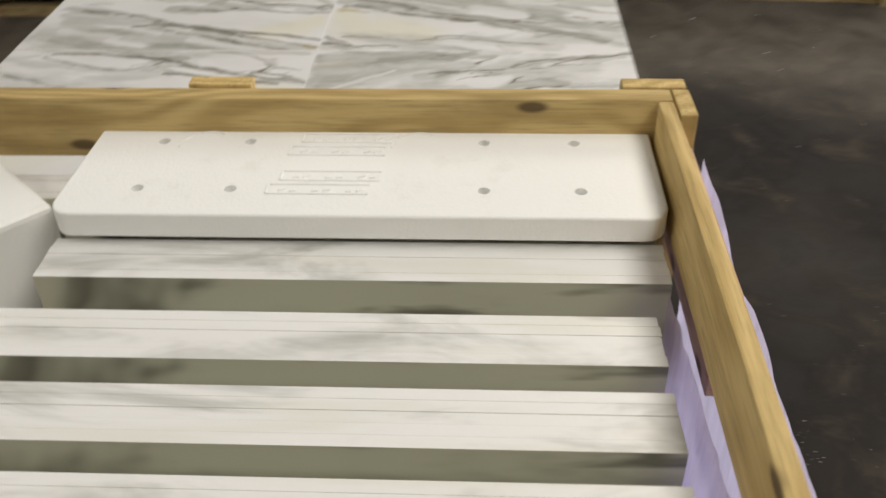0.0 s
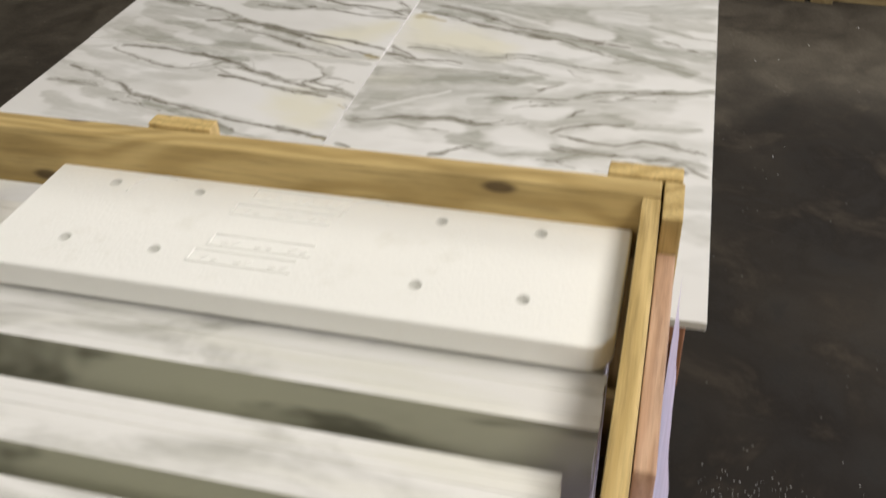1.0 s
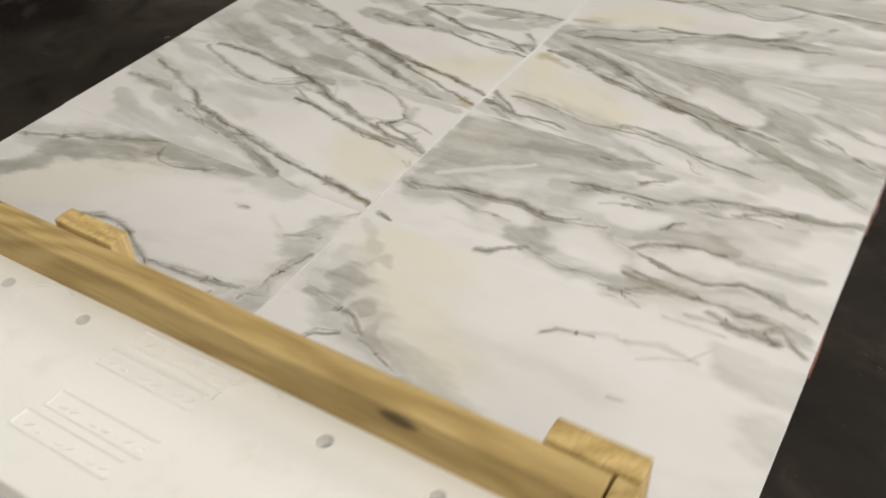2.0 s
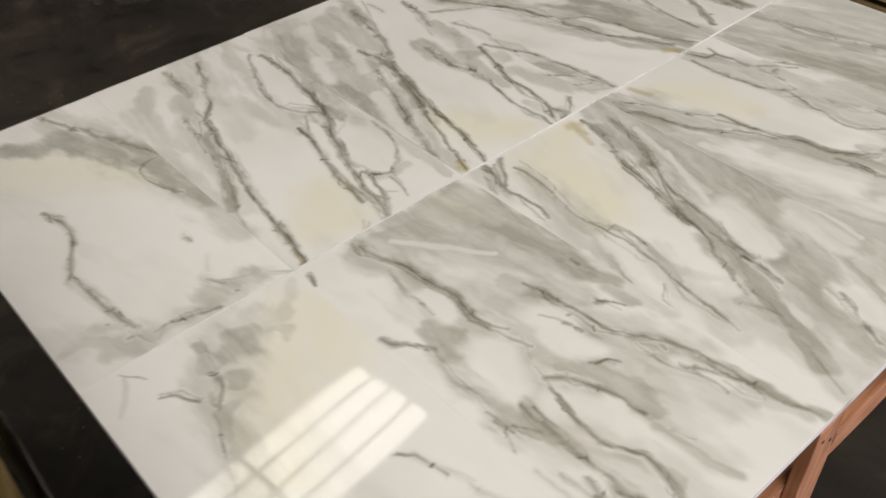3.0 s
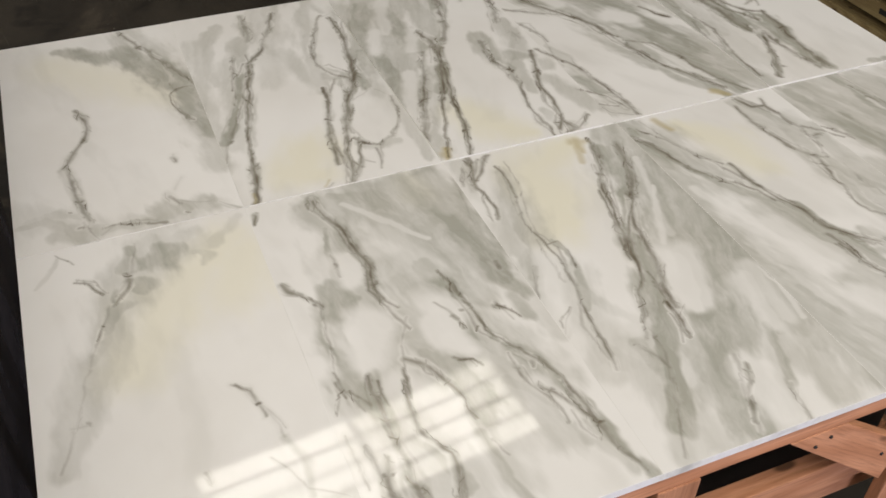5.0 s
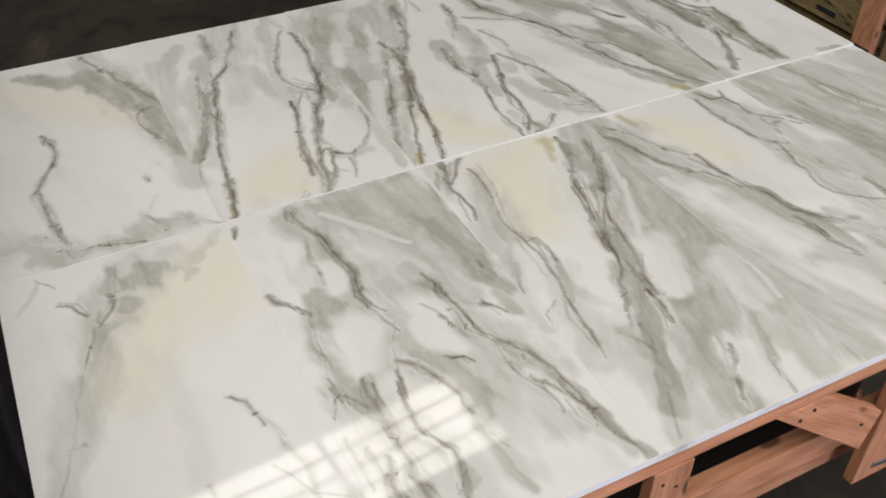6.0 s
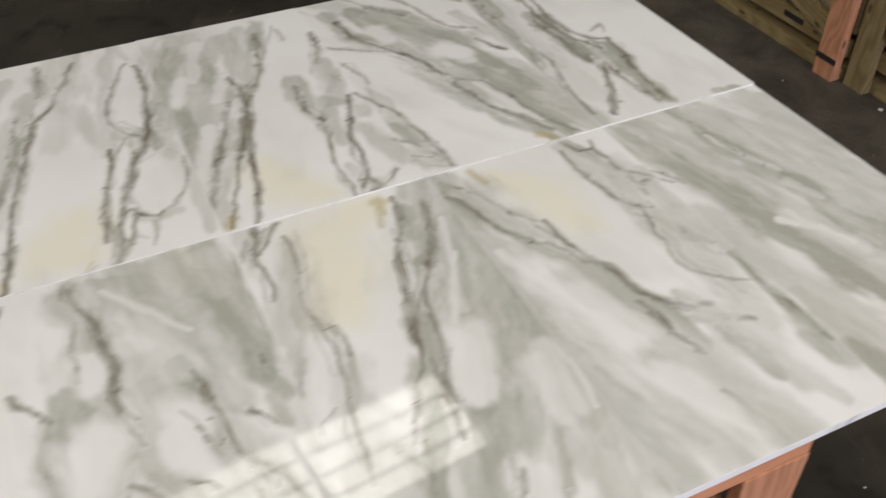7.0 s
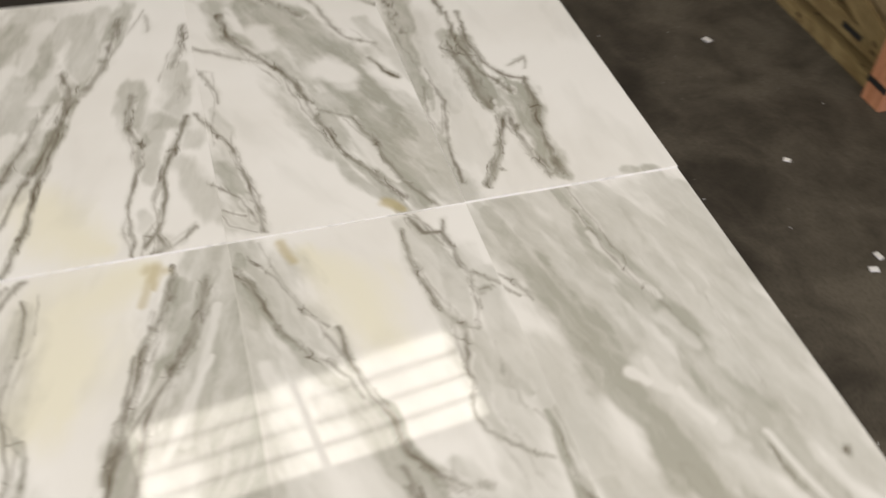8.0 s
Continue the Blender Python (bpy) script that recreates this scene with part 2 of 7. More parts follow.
trace("L1", "vein", 0.25, (-0.363, 0.068, 0.0020), (-0.282, 0.047, 0.0029), (-0.204, 0.014, 0.0020))
trace("L1", "vein", 0.25, (-0.569, 0.179, 0.0027), (-0.501, 0.162, 0.0038), (-0.437, 0.134, 0.0027))
trace("L1", "vein", 0.25, (-0.524, 0.268, 0.0038), (-0.357, 0.212, 0.0029))
trace("L1", "vein", 0.22, (-0.523, 0.271, 0.0020), (-0.538, 0.300, 0.0029), (-0.506, 0.305, 0.0020))
trace("L1", "vein", 0.30, (-0.506, 0.305, 0.0038), (-0.349, 0.273, 0.0029))
trace("L1", "vein", 0.30, (-0.349, 0.273, 0.0047), (-0.302, 0.279, 0.0036))
trace("L1", "vein", 0.30, (-0.345, 0.214, 0.0027), (-0.344, 0.238, 0.0038), (-0.322, 0.247, 0.0027))
trace("L1", "vein", 0.30, (-0.322, 0.247, 0.0038), (-0.284, 0.269, 0.0029))
trace("L1", "vein", 0.30, (-0.312, 0.259, 0.0038), (-0.221, 0.227, 0.0029))
trace("L1", "vein", 0.40, (-0.221, 0.227, 0.0038), (-0.094, 0.180, 0.0029))
trace("L1", "vein", 0.40, (-0.094, 0.180, 0.0038), (0.000, 0.153, 0.0029))
trace("L1", "vein", 0.35, (-0.186, 0.182, 0.0038), (-0.083, 0.167, 0.0029))
trace("L1", "vein", 0.35, (-0.083, 0.167, 0.0027), (-0.051, 0.164, 0.0038), (-0.021, 0.175, 0.0027))
trace("L1", "vein", 0.25, (-0.274, 0.203, 0.0029), (-0.176, 0.180, 0.0021))
trace("L1", "vein", 0.25, (-0.155, 0.204, 0.0029), (-0.102, 0.217, 0.0021))
trace("L1", "vein", 0.20, (-0.102, 0.217, 0.0020), (-0.076, 0.238, 0.0029), (-0.097, 0.264, 0.0020))
trace("L1", "vein", 0.25, (-0.168, 0.294, 0.0027), (-0.129, 0.288, 0.0038), (-0.096, 0.265, 0.0027))
trace("L1", "vein", 0.20, (-0.219, 0.233, 0.0020), (-0.249, 0.274, 0.0029), (-0.206, 0.300, 0.0020))
trace("L1", "vein", 0.25, (-0.074, 0.239, 0.0029), (-0.018, 0.213, 0.0021))
trace("L1", "vein", 0.30, (-0.051, 0.197, 0.0029), (-0.001, 0.167, 0.0021))
trace("L1", "vein", 0.25, (-0.067, 0.198, 0.0020), (-0.050, 0.197, 0.0029), (-0.037, 0.209, 0.0020))
trace("L1", "vein", 0.30, (0.004, 0.120, 0.0057), (-0.008, 0.135, 0.0043))
trace("L2", "wash", 0.80, (-0.552, 0.358, 0.0209), (-0.457, 0.326, 0.0229), (-0.367, 0.301, 0.0196))
trace("L2", "wash", 0.75, (-0.342, 0.327, 0.0211), (-0.260, 0.321, 0.0193), (-0.179, 0.309, 0.0151))
trace("L2", "wash", 0.75, (-0.514, 0.384, 0.0253), (-0.441, 0.394, 0.0332), (-0.388, 0.410, 0.0326), (-0.326, 0.410, 0.0231))
trace("L2", "vein", 0.45, (-0.475, 0.495, 0.0063), (-0.415, 0.479, 0.0075), (-0.346, 0.448, 0.0071))
trace("L2", "vein", 0.60, (-0.404, 0.419, 0.0084), (-0.365, 0.431, 0.0087), (-0.333, 0.433, 0.0083), (-0.280, 0.420, 0.0092), (-0.234, 0.401, 0.0081), (-0.174, 0.379, 0.0048), (-0.132, 0.364, 0.0035), (-0.066, 0.338, 0.0034), (-0.005, 0.320, 0.0041))
trace("L2", "vein", 0.70, (-0.330, 0.439, 0.0070), (-0.222, 0.406, 0.0063), (-0.150, 0.391, 0.0048), (-0.098, 0.380, 0.0047), (-0.039, 0.360, 0.0033), (0.003, 0.349, 0.0032))
trace("L2", "wash", 0.75, (-0.337, 0.427, 0.0200), (-0.264, 0.414, 0.0184), (-0.191, 0.379, 0.0123))
trace("L2", "vein", 0.50, (-0.330, 0.402, 0.0067), (-0.250, 0.372, 0.0064), (-0.161, 0.341, 0.0059), (-0.108, 0.319, 0.0068), (-0.059, 0.302, 0.0064))
trace("L2", "wash", 0.65, (-0.297, 0.390, 0.0161), (-0.175, 0.346, 0.0147), (-0.082, 0.310, 0.0150))
trace("L2", "rust", 0.75, (-0.028, 0.324, 0.0073), (-0.008, 0.320, 0.0064))
trace("L2", "cream", 0.90, (-0.114, 0.395, 0.0352), (-0.069, 0.417, 0.0391), (-0.035, 0.444, 0.0321), (-0.021, 0.469, 0.0141))
trace("L2", "wash", 0.70, (-0.579, 0.515, 0.0189), (-0.482, 0.495, 0.0146), (-0.413, 0.476, 0.0106), (-0.365, 0.444, 0.0128))
trace("L2", "vein", 0.50, (-0.539, 0.507, 0.0062), (-0.445, 0.489, 0.0055), (-0.375, 0.459, 0.0052), (-0.341, 0.439, 0.0063))
trace("L2", "wash", 0.50, (-0.532, 0.439, 0.0268), (-0.454, 0.398, 0.0225), (-0.346, 0.363, 0.0248), (-0.264, 0.334, 0.0212))
trace("L2", "wash", 0.60, (-0.568, 0.370, 0.0209), (-0.410, 0.304, 0.0262))
trace("L2", "vein", 0.45, (-0.499, 0.606, 0.0076), (-0.433, 0.591, 0.0099), (-0.389, 0.579, 0.0084))
trace("L2", "wash", 0.70, (-0.352, 0.521, 0.0188), (-0.270, 0.510, 0.0178), (-0.214, 0.522, 0.0117))
trace("L2", "vein", 0.50, (-0.328, 0.516, 0.0051), (-0.257, 0.503, 0.0048), (-0.216, 0.519, 0.0059), (-0.171, 0.515, 0.0057), (-0.077, 0.499, 0.0041), (-0.023, 0.500, 0.0040), (-0.003, 0.498, 0.0039))
trace("L2", "vein", 0.30, (-0.497, 0.546, 0.0061), (-0.541, 0.547, 0.0061))
trace("L2", "vein", 0.60, (-0.264, 0.589, 0.0063), (-0.207, 0.568, 0.0059), (-0.141, 0.545, 0.0045), (-0.094, 0.548, 0.0044), (-0.056, 0.541, 0.0053), (-0.016, 0.514, 0.0049))
trace("L2", "vein", 0.30, (-0.338, 0.587, 0.0107), (-0.317, 0.590, 0.0106))
trace("L2", "wash", 0.60, (-0.266, 0.545, 0.0275), (-0.249, 0.584, 0.0191))
trace("L2", "vein", 0.50, (-0.268, 0.599, 0.0051), (-0.222, 0.621, 0.0050))
trace("L2", "vein", 0.40, (-0.111, 0.603, 0.0045), (-0.079, 0.636, 0.0043))
trace("L2", "vein", 0.65, (-0.034, 0.531, 0.0050), (-0.010, 0.539, 0.0081), (0.000, 0.521, 0.0049))
trace("L2", "vein", 0.45, (-0.012, 0.548, 0.0039), (-0.036, 0.579, 0.0040))
trace("L2", "rust", 0.60, (-0.016, 0.319, 0.0086), (-0.000, 0.317, 0.0052))
trace("L2", "wash", 0.45, (-0.585, 0.390, 0.0273), (-0.391, 0.363, 0.0390), (-0.203, 0.308, 0.0273))
trace("L2", "wash", 0.38, (-0.548, 0.321, 0.0390), (-0.233, 0.281, 0.0292))
trace("L2", "wash", 0.38, (-0.565, 0.481, 0.0200), (-0.352, 0.431, 0.0286), (-0.142, 0.367, 0.0200))
trace("L2", "wash", 0.38, (-0.377, 0.580, 0.0182), (-0.292, 0.573, 0.0260), (-0.208, 0.588, 0.0182))
trace("L2", "wash", 0.45, (-0.161, 0.570, 0.0164), (-0.092, 0.589, 0.0234), (-0.031, 0.628, 0.0164))
trace("L2", "wash", 0.38, (-0.070, 0.515, 0.0109), (-0.034, 0.524, 0.0156), (-0.017, 0.557, 0.0109))
trace("L2", "wash", 0.22, (-0.563, 0.384, 0.0780), (-0.181, 0.287, 0.0585))
trace("L2", "wash", 0.57, (-0.588, 0.365, 0.0350), (-0.298, 0.285, 0.0263))
trace("L2", "wash", 0.45, (-0.466, 0.387, 0.0438), (-0.168, 0.334, 0.0328))
trace("L2", "wash", 0.57, (-0.168, 0.334, 0.0250), (-0.026, 0.314, 0.0188))
trace("L2", "wash", 0.52, (-0.548, 0.446, 0.0262), (-0.433, 0.455, 0.0375), (-0.324, 0.417, 0.0262))
trace("L2", "wash", 0.57, (-0.347, 0.522, 0.0175), (-0.288, 0.510, 0.0250), (-0.228, 0.518, 0.0175))
trace("L2", "wash", 0.46, (-0.260, 0.547, 0.0150), (-0.135, 0.523, 0.0112))
trace("L2", "wash", 0.46, (-0.390, 0.594, 0.0123), (-0.338, 0.584, 0.0175), (-0.289, 0.563, 0.0123))
trace("L2", "pebble", 0.72, (-0.324, 0.417, 0.0168), (-0.284, 0.404, 0.0126))
trace("L2", "pebble", 0.72, (-0.544, 0.396, 0.0168), (-0.425, 0.365, 0.0126))
trace("L2", "pebble", 0.72, (-0.265, 0.352, 0.0144), (-0.106, 0.302, 0.0108))
trace("L2", "pebble", 0.81, (-0.428, 0.343, 0.0192), (-0.356, 0.325, 0.0144))
trace("L2", "pebble", 0.72, (-0.414, 0.414, 0.0144), (-0.344, 0.389, 0.0108))
trace("L2", "vein", 0.22, (-0.524, 0.271, 0.0020), (-0.539, 0.300, 0.0029), (-0.507, 0.305, 0.0020))
trace("L2", "vein", 0.37, (-0.379, 0.457, 0.0038), (-0.240, 0.402, 0.0029))
trace("L2", "vein", 0.40, (-0.349, 0.442, 0.0038), (-0.179, 0.394, 0.0029))
trace("L2", "vein", 0.35, (-0.179, 0.394, 0.0038), (-0.089, 0.374, 0.0029))
trace("L2", "vein", 0.30, (-0.089, 0.374, 0.0038), (-0.000, 0.350, 0.0029))
trace("L2", "vein", 0.35, (-0.238, 0.405, 0.0029), (-0.100, 0.351, 0.0021))
trace("L2", "vein", 0.25, (-0.100, 0.351, 0.0038), (-0.015, 0.321, 0.0029))
trace("L2", "vein", 0.30, (-0.196, 0.359, 0.0066), (-0.058, 0.306, 0.0050))
trace("L2", "vein", 0.25, (-0.377, 0.436, 0.0038), (-0.286, 0.401, 0.0029))
trace("L2", "vein", 0.25, (-0.558, 0.545, 0.0029), (-0.355, 0.455, 0.0021))
trace("L2", "vein", 0.25, (-0.501, 0.600, 0.0038), (-0.356, 0.556, 0.0029))
trace("L2", "vein", 0.30, (-0.269, 0.505, 0.0047), (-0.174, 0.511, 0.0036))
trace("L2", "vein", 0.30, (-0.174, 0.511, 0.0038), (-0.085, 0.500, 0.0029))
trace("L2", "vein", 0.30, (-0.085, 0.500, 0.0027), (-0.043, 0.490, 0.0038), (-0.001, 0.500, 0.0027))
trace("L2", "vein", 0.35, (-0.265, 0.585, 0.0038), (-0.165, 0.552, 0.0029))
trace("L2", "vein", 0.37, (-0.165, 0.552, 0.0027), (-0.113, 0.537, 0.0038), (-0.058, 0.533, 0.0027))
trace("L2", "vein", 0.42, (-0.075, 0.539, 0.0047), (-0.002, 0.527, 0.0036))
trace("L2", "vein", 0.35, (-0.058, 0.533, 0.0027), (-0.033, 0.513, 0.0038), (-0.001, 0.511, 0.0027))
trace("L2", "vein", 0.25, (-0.017, 0.536, 0.0038), (-0.044, 0.580, 0.0029))
trace("L3", "vein", 0.40, (-0.360, 0.616, 0.0056), (-0.314, 0.631, 0.0053), (-0.286, 0.632, 0.0039))
trace("L3", "vein", 0.50, (-0.268, 0.599, 0.0051), (-0.222, 0.621, 0.0050), (-0.177, 0.643, 0.0048), (-0.101, 0.652, 0.0056), (-0.040, 0.655, 0.0051), (-0.009, 0.657, 0.0041))
trace("L3", "wash", 0.70, (-0.146, 0.624, 0.0185), (-0.092, 0.640, 0.0201), (-0.035, 0.650, 0.0123))
trace("L3", "vein", 0.40, (-0.111, 0.603, 0.0045), (-0.079, 0.636, 0.0043), (-0.028, 0.651, 0.0031))
trace("L3", "vein", 0.40, (-0.062, 0.613, 0.0031), (-0.041, 0.639, 0.0032))
trace("L3", "vein", 0.40, (-0.434, 0.608, 0.0044), (-0.394, 0.665, 0.0058), (-0.365, 0.715, 0.0042))
trace("L3", "vein", 0.60, (-0.515, 0.661, 0.0064), (-0.458, 0.664, 0.0077), (-0.417, 0.682, 0.0070), (-0.368, 0.716, 0.0070), (-0.302, 0.747, 0.0068), (-0.220, 0.760, 0.0064), (-0.160, 0.774, 0.0048), (-0.116, 0.793, 0.0047), (-0.070, 0.819, 0.0056), (-0.029, 0.837, 0.0057))
trace("L3", "wash", 0.85, (-0.551, 0.703, 0.0239), (-0.450, 0.764, 0.0645), (-0.341, 0.807, 0.0669), (-0.210, 0.834, 0.0639), (-0.092, 0.857, 0.0468), (-0.024, 0.862, 0.0249))
trace("L3", "wash", 0.70, (-0.554, 0.651, 0.0194), (-0.458, 0.664, 0.0215), (-0.390, 0.713, 0.0178))
trace("L3", "vein", 0.40, (-0.608, 0.709, 0.0070), (-0.557, 0.737, 0.0066), (-0.508, 0.763, 0.0066), (-0.484, 0.787, 0.0047))
trace("L3", "vein", 0.40, (-0.564, 0.793, 0.0087), (-0.504, 0.816, 0.0081), (-0.451, 0.828, 0.0079), (-0.408, 0.844, 0.0063), (-0.386, 0.888, 0.0061))
trace("L3", "vein", 0.45, (-0.596, 0.855, 0.0053), (-0.531, 0.881, 0.0051), (-0.501, 0.914, 0.0067))
trace("L3", "vein", 0.60, (-0.350, 0.873, 0.0043), (-0.310, 0.888, 0.0056), (-0.289, 0.901, 0.0057))
trace("L3", "vein", 0.35, (-0.236, 0.766, 0.0051), (-0.203, 0.811, 0.0050), (-0.121, 0.833, 0.0060), (-0.045, 0.854, 0.0059), (-0.003, 0.879, 0.0046))
trace("L3", "pebble", 0.95, (-0.337, 0.795, 0.0360), (-0.316, 0.818, 0.0279))
trace("L3", "pebble", 0.90, (-0.454, 0.714, 0.0246), (-0.417, 0.722, 0.0223))
trace("L3", "pebble", 0.80, (-0.208, 0.794, 0.0077), (-0.101, 0.824, 0.0097), (-0.059, 0.842, 0.0057))
trace("L3", "rust", 0.70, (-0.026, 0.812, 0.0086), (-0.009, 0.831, 0.0065))
trace("L3", "wash", 0.60, (-0.447, 0.773, 0.0409), (-0.260, 0.828, 0.0585), (-0.070, 0.869, 0.0409))
trace("L3", "wash", 0.52, (-0.232, 0.874, 0.0390), (-0.021, 0.913, 0.0292))
trace("L3", "wash", 0.38, (-0.593, 0.692, 0.0390), (-0.388, 0.793, 0.0292))
trace("L3", "wash", 0.45, (-0.161, 0.570, 0.0164), (-0.092, 0.589, 0.0234), (-0.031, 0.628, 0.0164))
trace("L3", "wash", 0.38, (-0.456, 0.882, 0.0156), (-0.268, 0.925, 0.0117))
trace("L3", "wash", 0.45, (-0.437, 0.804, 0.0364), (-0.272, 0.848, 0.0520), (-0.103, 0.879, 0.0364))
trace("L3", "wash", 0.40, (-0.151, 0.625, 0.0225), (-0.021, 0.646, 0.0169))
trace("L3", "wash", 0.40, (-0.270, 0.624, 0.0105), (-0.220, 0.636, 0.0150), (-0.168, 0.635, 0.0105))
trace("L3", "wash", 0.57, (-0.406, 0.730, 0.0375), (-0.144, 0.779, 0.0281))
trace("L3", "wash", 0.57, (-0.143, 0.771, 0.0087), (-0.078, 0.786, 0.0125), (-0.026, 0.828, 0.0087))
trace("L3", "wash", 0.46, (-0.452, 0.662, 0.0158), (-0.404, 0.680, 0.0225), (-0.366, 0.715, 0.0158))
trace("L3", "wash", 0.69, (-0.154, 0.778, 0.0125), (-0.005, 0.835, 0.0094))
trace("L3", "wash", 0.40, (-0.456, 0.754, 0.0562), (-0.150, 0.828, 0.0422))
trace("L3", "wash", 0.57, (-0.272, 0.839, 0.0375), (-0.033, 0.888, 0.0281))
trace("L3", "wash", 0.46, (-0.562, 0.728, 0.0150), (-0.438, 0.793, 0.0112))
trace("L3", "wash", 0.34, (-0.612, 0.652, 0.0175), (-0.564, 0.688, 0.0250), (-0.506, 0.706, 0.0175))
trace("L3", "pebble", 0.63, (-0.352, 0.805, 0.0240), (-0.286, 0.817, 0.0180))
trace("L3", "vein", 0.25, (-0.411, 0.579, 0.0027), (-0.359, 0.620, 0.0038), (-0.294, 0.627, 0.0027))
trace("L3", "vein", 0.25, (-0.294, 0.627, 0.0038), (-0.189, 0.618, 0.0029))
trace("L3", "vein", 0.22, (-0.375, 0.598, 0.0020), (-0.358, 0.633, 0.0029), (-0.320, 0.629, 0.0020))
trace("L3", "vein", 0.30, (-0.214, 0.640, 0.0027), (-0.144, 0.643, 0.0038), (-0.077, 0.660, 0.0027))
trace("L3", "vein", 0.35, (-0.077, 0.660, 0.0038), (-0.008, 0.653, 0.0029))
trace("L3", "vein", 0.30, (-0.063, 0.605, 0.0020), (-0.032, 0.622, 0.0029), (-0.010, 0.649, 0.0020))
trace("L3", "vein", 0.25, (-0.098, 0.621, 0.0020), (-0.069, 0.641, 0.0029), (-0.034, 0.643, 0.0020))
trace("L3", "vein", 0.25, (-0.425, 0.606, 0.0020), (-0.416, 0.657, 0.0029), (-0.372, 0.684, 0.0020))
trace("L3", "vein", 0.30, (-0.458, 0.655, 0.0038), (-0.311, 0.724, 0.0029))
trace("L3", "vein", 0.37, (-0.321, 0.731, 0.0038), (-0.149, 0.769, 0.0029))
trace("L3", "vein", 0.20, (-0.609, 0.604, 0.0027), (-0.521, 0.653, 0.0038), (-0.423, 0.672, 0.0027))
trace("L3", "vein", 0.35, (-0.366, 0.715, 0.0027), (-0.317, 0.749, 0.0038), (-0.258, 0.755, 0.0027))
trace("L3", "vein", 0.37, (-0.258, 0.755, 0.0027), (-0.204, 0.759, 0.0038), (-0.154, 0.778, 0.0027))
trace("L3", "vein", 0.27, (-0.207, 0.794, 0.0027), (-0.138, 0.826, 0.0038), (-0.064, 0.844, 0.0027))
trace("L3", "vein", 0.25, (-0.562, 0.728, 0.0020), (-0.527, 0.746, 0.0029), (-0.499, 0.773, 0.0020))
trace("L3", "vein", 0.25, (-0.430, 0.860, 0.0029), (-0.362, 0.897, 0.0021))
trace("L4", "wash", 0.85, (-0.590, 0.968, 0.0218), (-0.477, 0.938, 0.0297), (-0.390, 0.923, 0.0281), (-0.301, 0.926, 0.0268), (-0.239, 0.928, 0.0143))
trace("L4", "vein", 0.40, (-0.573, 0.950, 0.0069), (-0.481, 0.929, 0.0083), (-0.409, 0.931, 0.0093))
trace("L4", "vein", 0.50, (-0.540, 1.012, 0.0073), (-0.475, 1.012, 0.0085), (-0.442, 1.014, 0.0064))
trace("L4", "vein", 0.45, (-0.271, 0.943, 0.0058), (-0.218, 0.949, 0.0056), (-0.151, 0.931, 0.0052), (-0.091, 0.925, 0.0061), (-0.037, 0.921, 0.0059))
trace("L4", "wash", 0.50, (-0.153, 0.927, 0.0134), (-0.078, 0.918, 0.0168))
trace("L4", "vein", 0.30, (-0.259, 0.927, 0.0042), (-0.186, 0.918, 0.0040), (-0.143, 0.922, 0.0039))
trace("L4", "wash", 0.90, (-0.371, 1.003, 0.0187), (-0.313, 1.007, 0.0270), (-0.236, 1.011, 0.0284), (-0.192, 1.011, 0.0164))
trace("L4", "wash", 0.90, (-0.239, 1.045, 0.0145), (-0.212, 1.058, 0.0285), (-0.170, 1.061, 0.0224), (-0.098, 1.051, 0.0212), (-0.043, 1.054, 0.0178), (-0.019, 1.058, 0.0100))
trace("L4", "vein", 0.60, (-0.446, 1.021, 0.0050), (-0.378, 1.012, 0.0063), (-0.330, 1.016, 0.0077), (-0.274, 1.020, 0.0058), (-0.244, 1.037, 0.0058), (-0.214, 1.053, 0.0058))
trace("L4", "vein", 0.60, (-0.448, 1.040, 0.0050), (-0.358, 1.029, 0.0062), (-0.299, 1.033, 0.0061), (-0.256, 1.054, 0.0059), (-0.237, 1.083, 0.0058), (-0.199, 1.083, 0.0056), (-0.146, 1.069, 0.0056), (-0.092, 1.063, 0.0053), (-0.026, 1.059, 0.0061))
trace("L4", "vein", 0.50, (-0.353, 0.994, 0.0124), (-0.282, 1.003, 0.0117), (-0.210, 1.003, 0.0112), (-0.179, 1.013, 0.0083))
trace("L4", "vein", 0.75, (-0.165, 1.031, 0.0071), (-0.113, 1.004, 0.0065), (-0.072, 0.979, 0.0060), (-0.023, 0.950, 0.0047))
trace("L4", "vein", 0.50, (-0.060, 0.968, 0.0050), (-0.048, 0.983, 0.0024))
trace("L4", "vein", 0.50, (-0.173, 1.036, 0.0069), (-0.118, 1.031, 0.0065), (-0.070, 1.034, 0.0077), (-0.023, 1.044, 0.0074))
trace("L4", "vein", 0.35, (-0.281, 1.068, 0.0046), (-0.298, 1.100, 0.0048), (-0.268, 1.094, 0.0030))
trace("L4", "wash", 0.60, (-0.009, 1.152, 0.0102), (0.004, 1.185, 0.0104))
trace("L4", "wash", 0.52, (-0.232, 0.873, 0.0390), (-0.021, 0.913, 0.0292))
trace("L4", "wash", 0.45, (-0.330, 0.997, 0.0146), (-0.255, 1.021, 0.0208), (-0.193, 1.070, 0.0146))
trace("L4", "wash", 0.38, (-0.408, 0.944, 0.0182), (-0.191, 0.954, 0.0137))
trace("L4", "wash", 0.38, (-0.456, 0.880, 0.0156), (-0.269, 0.925, 0.0117))
trace("L4", "wash", 0.26, (-0.434, 0.957, 0.0520), (-0.091, 0.948, 0.0390))
trace("L4", "wash", 0.69, (-0.475, 0.929, 0.0175), (-0.321, 0.927, 0.0131))
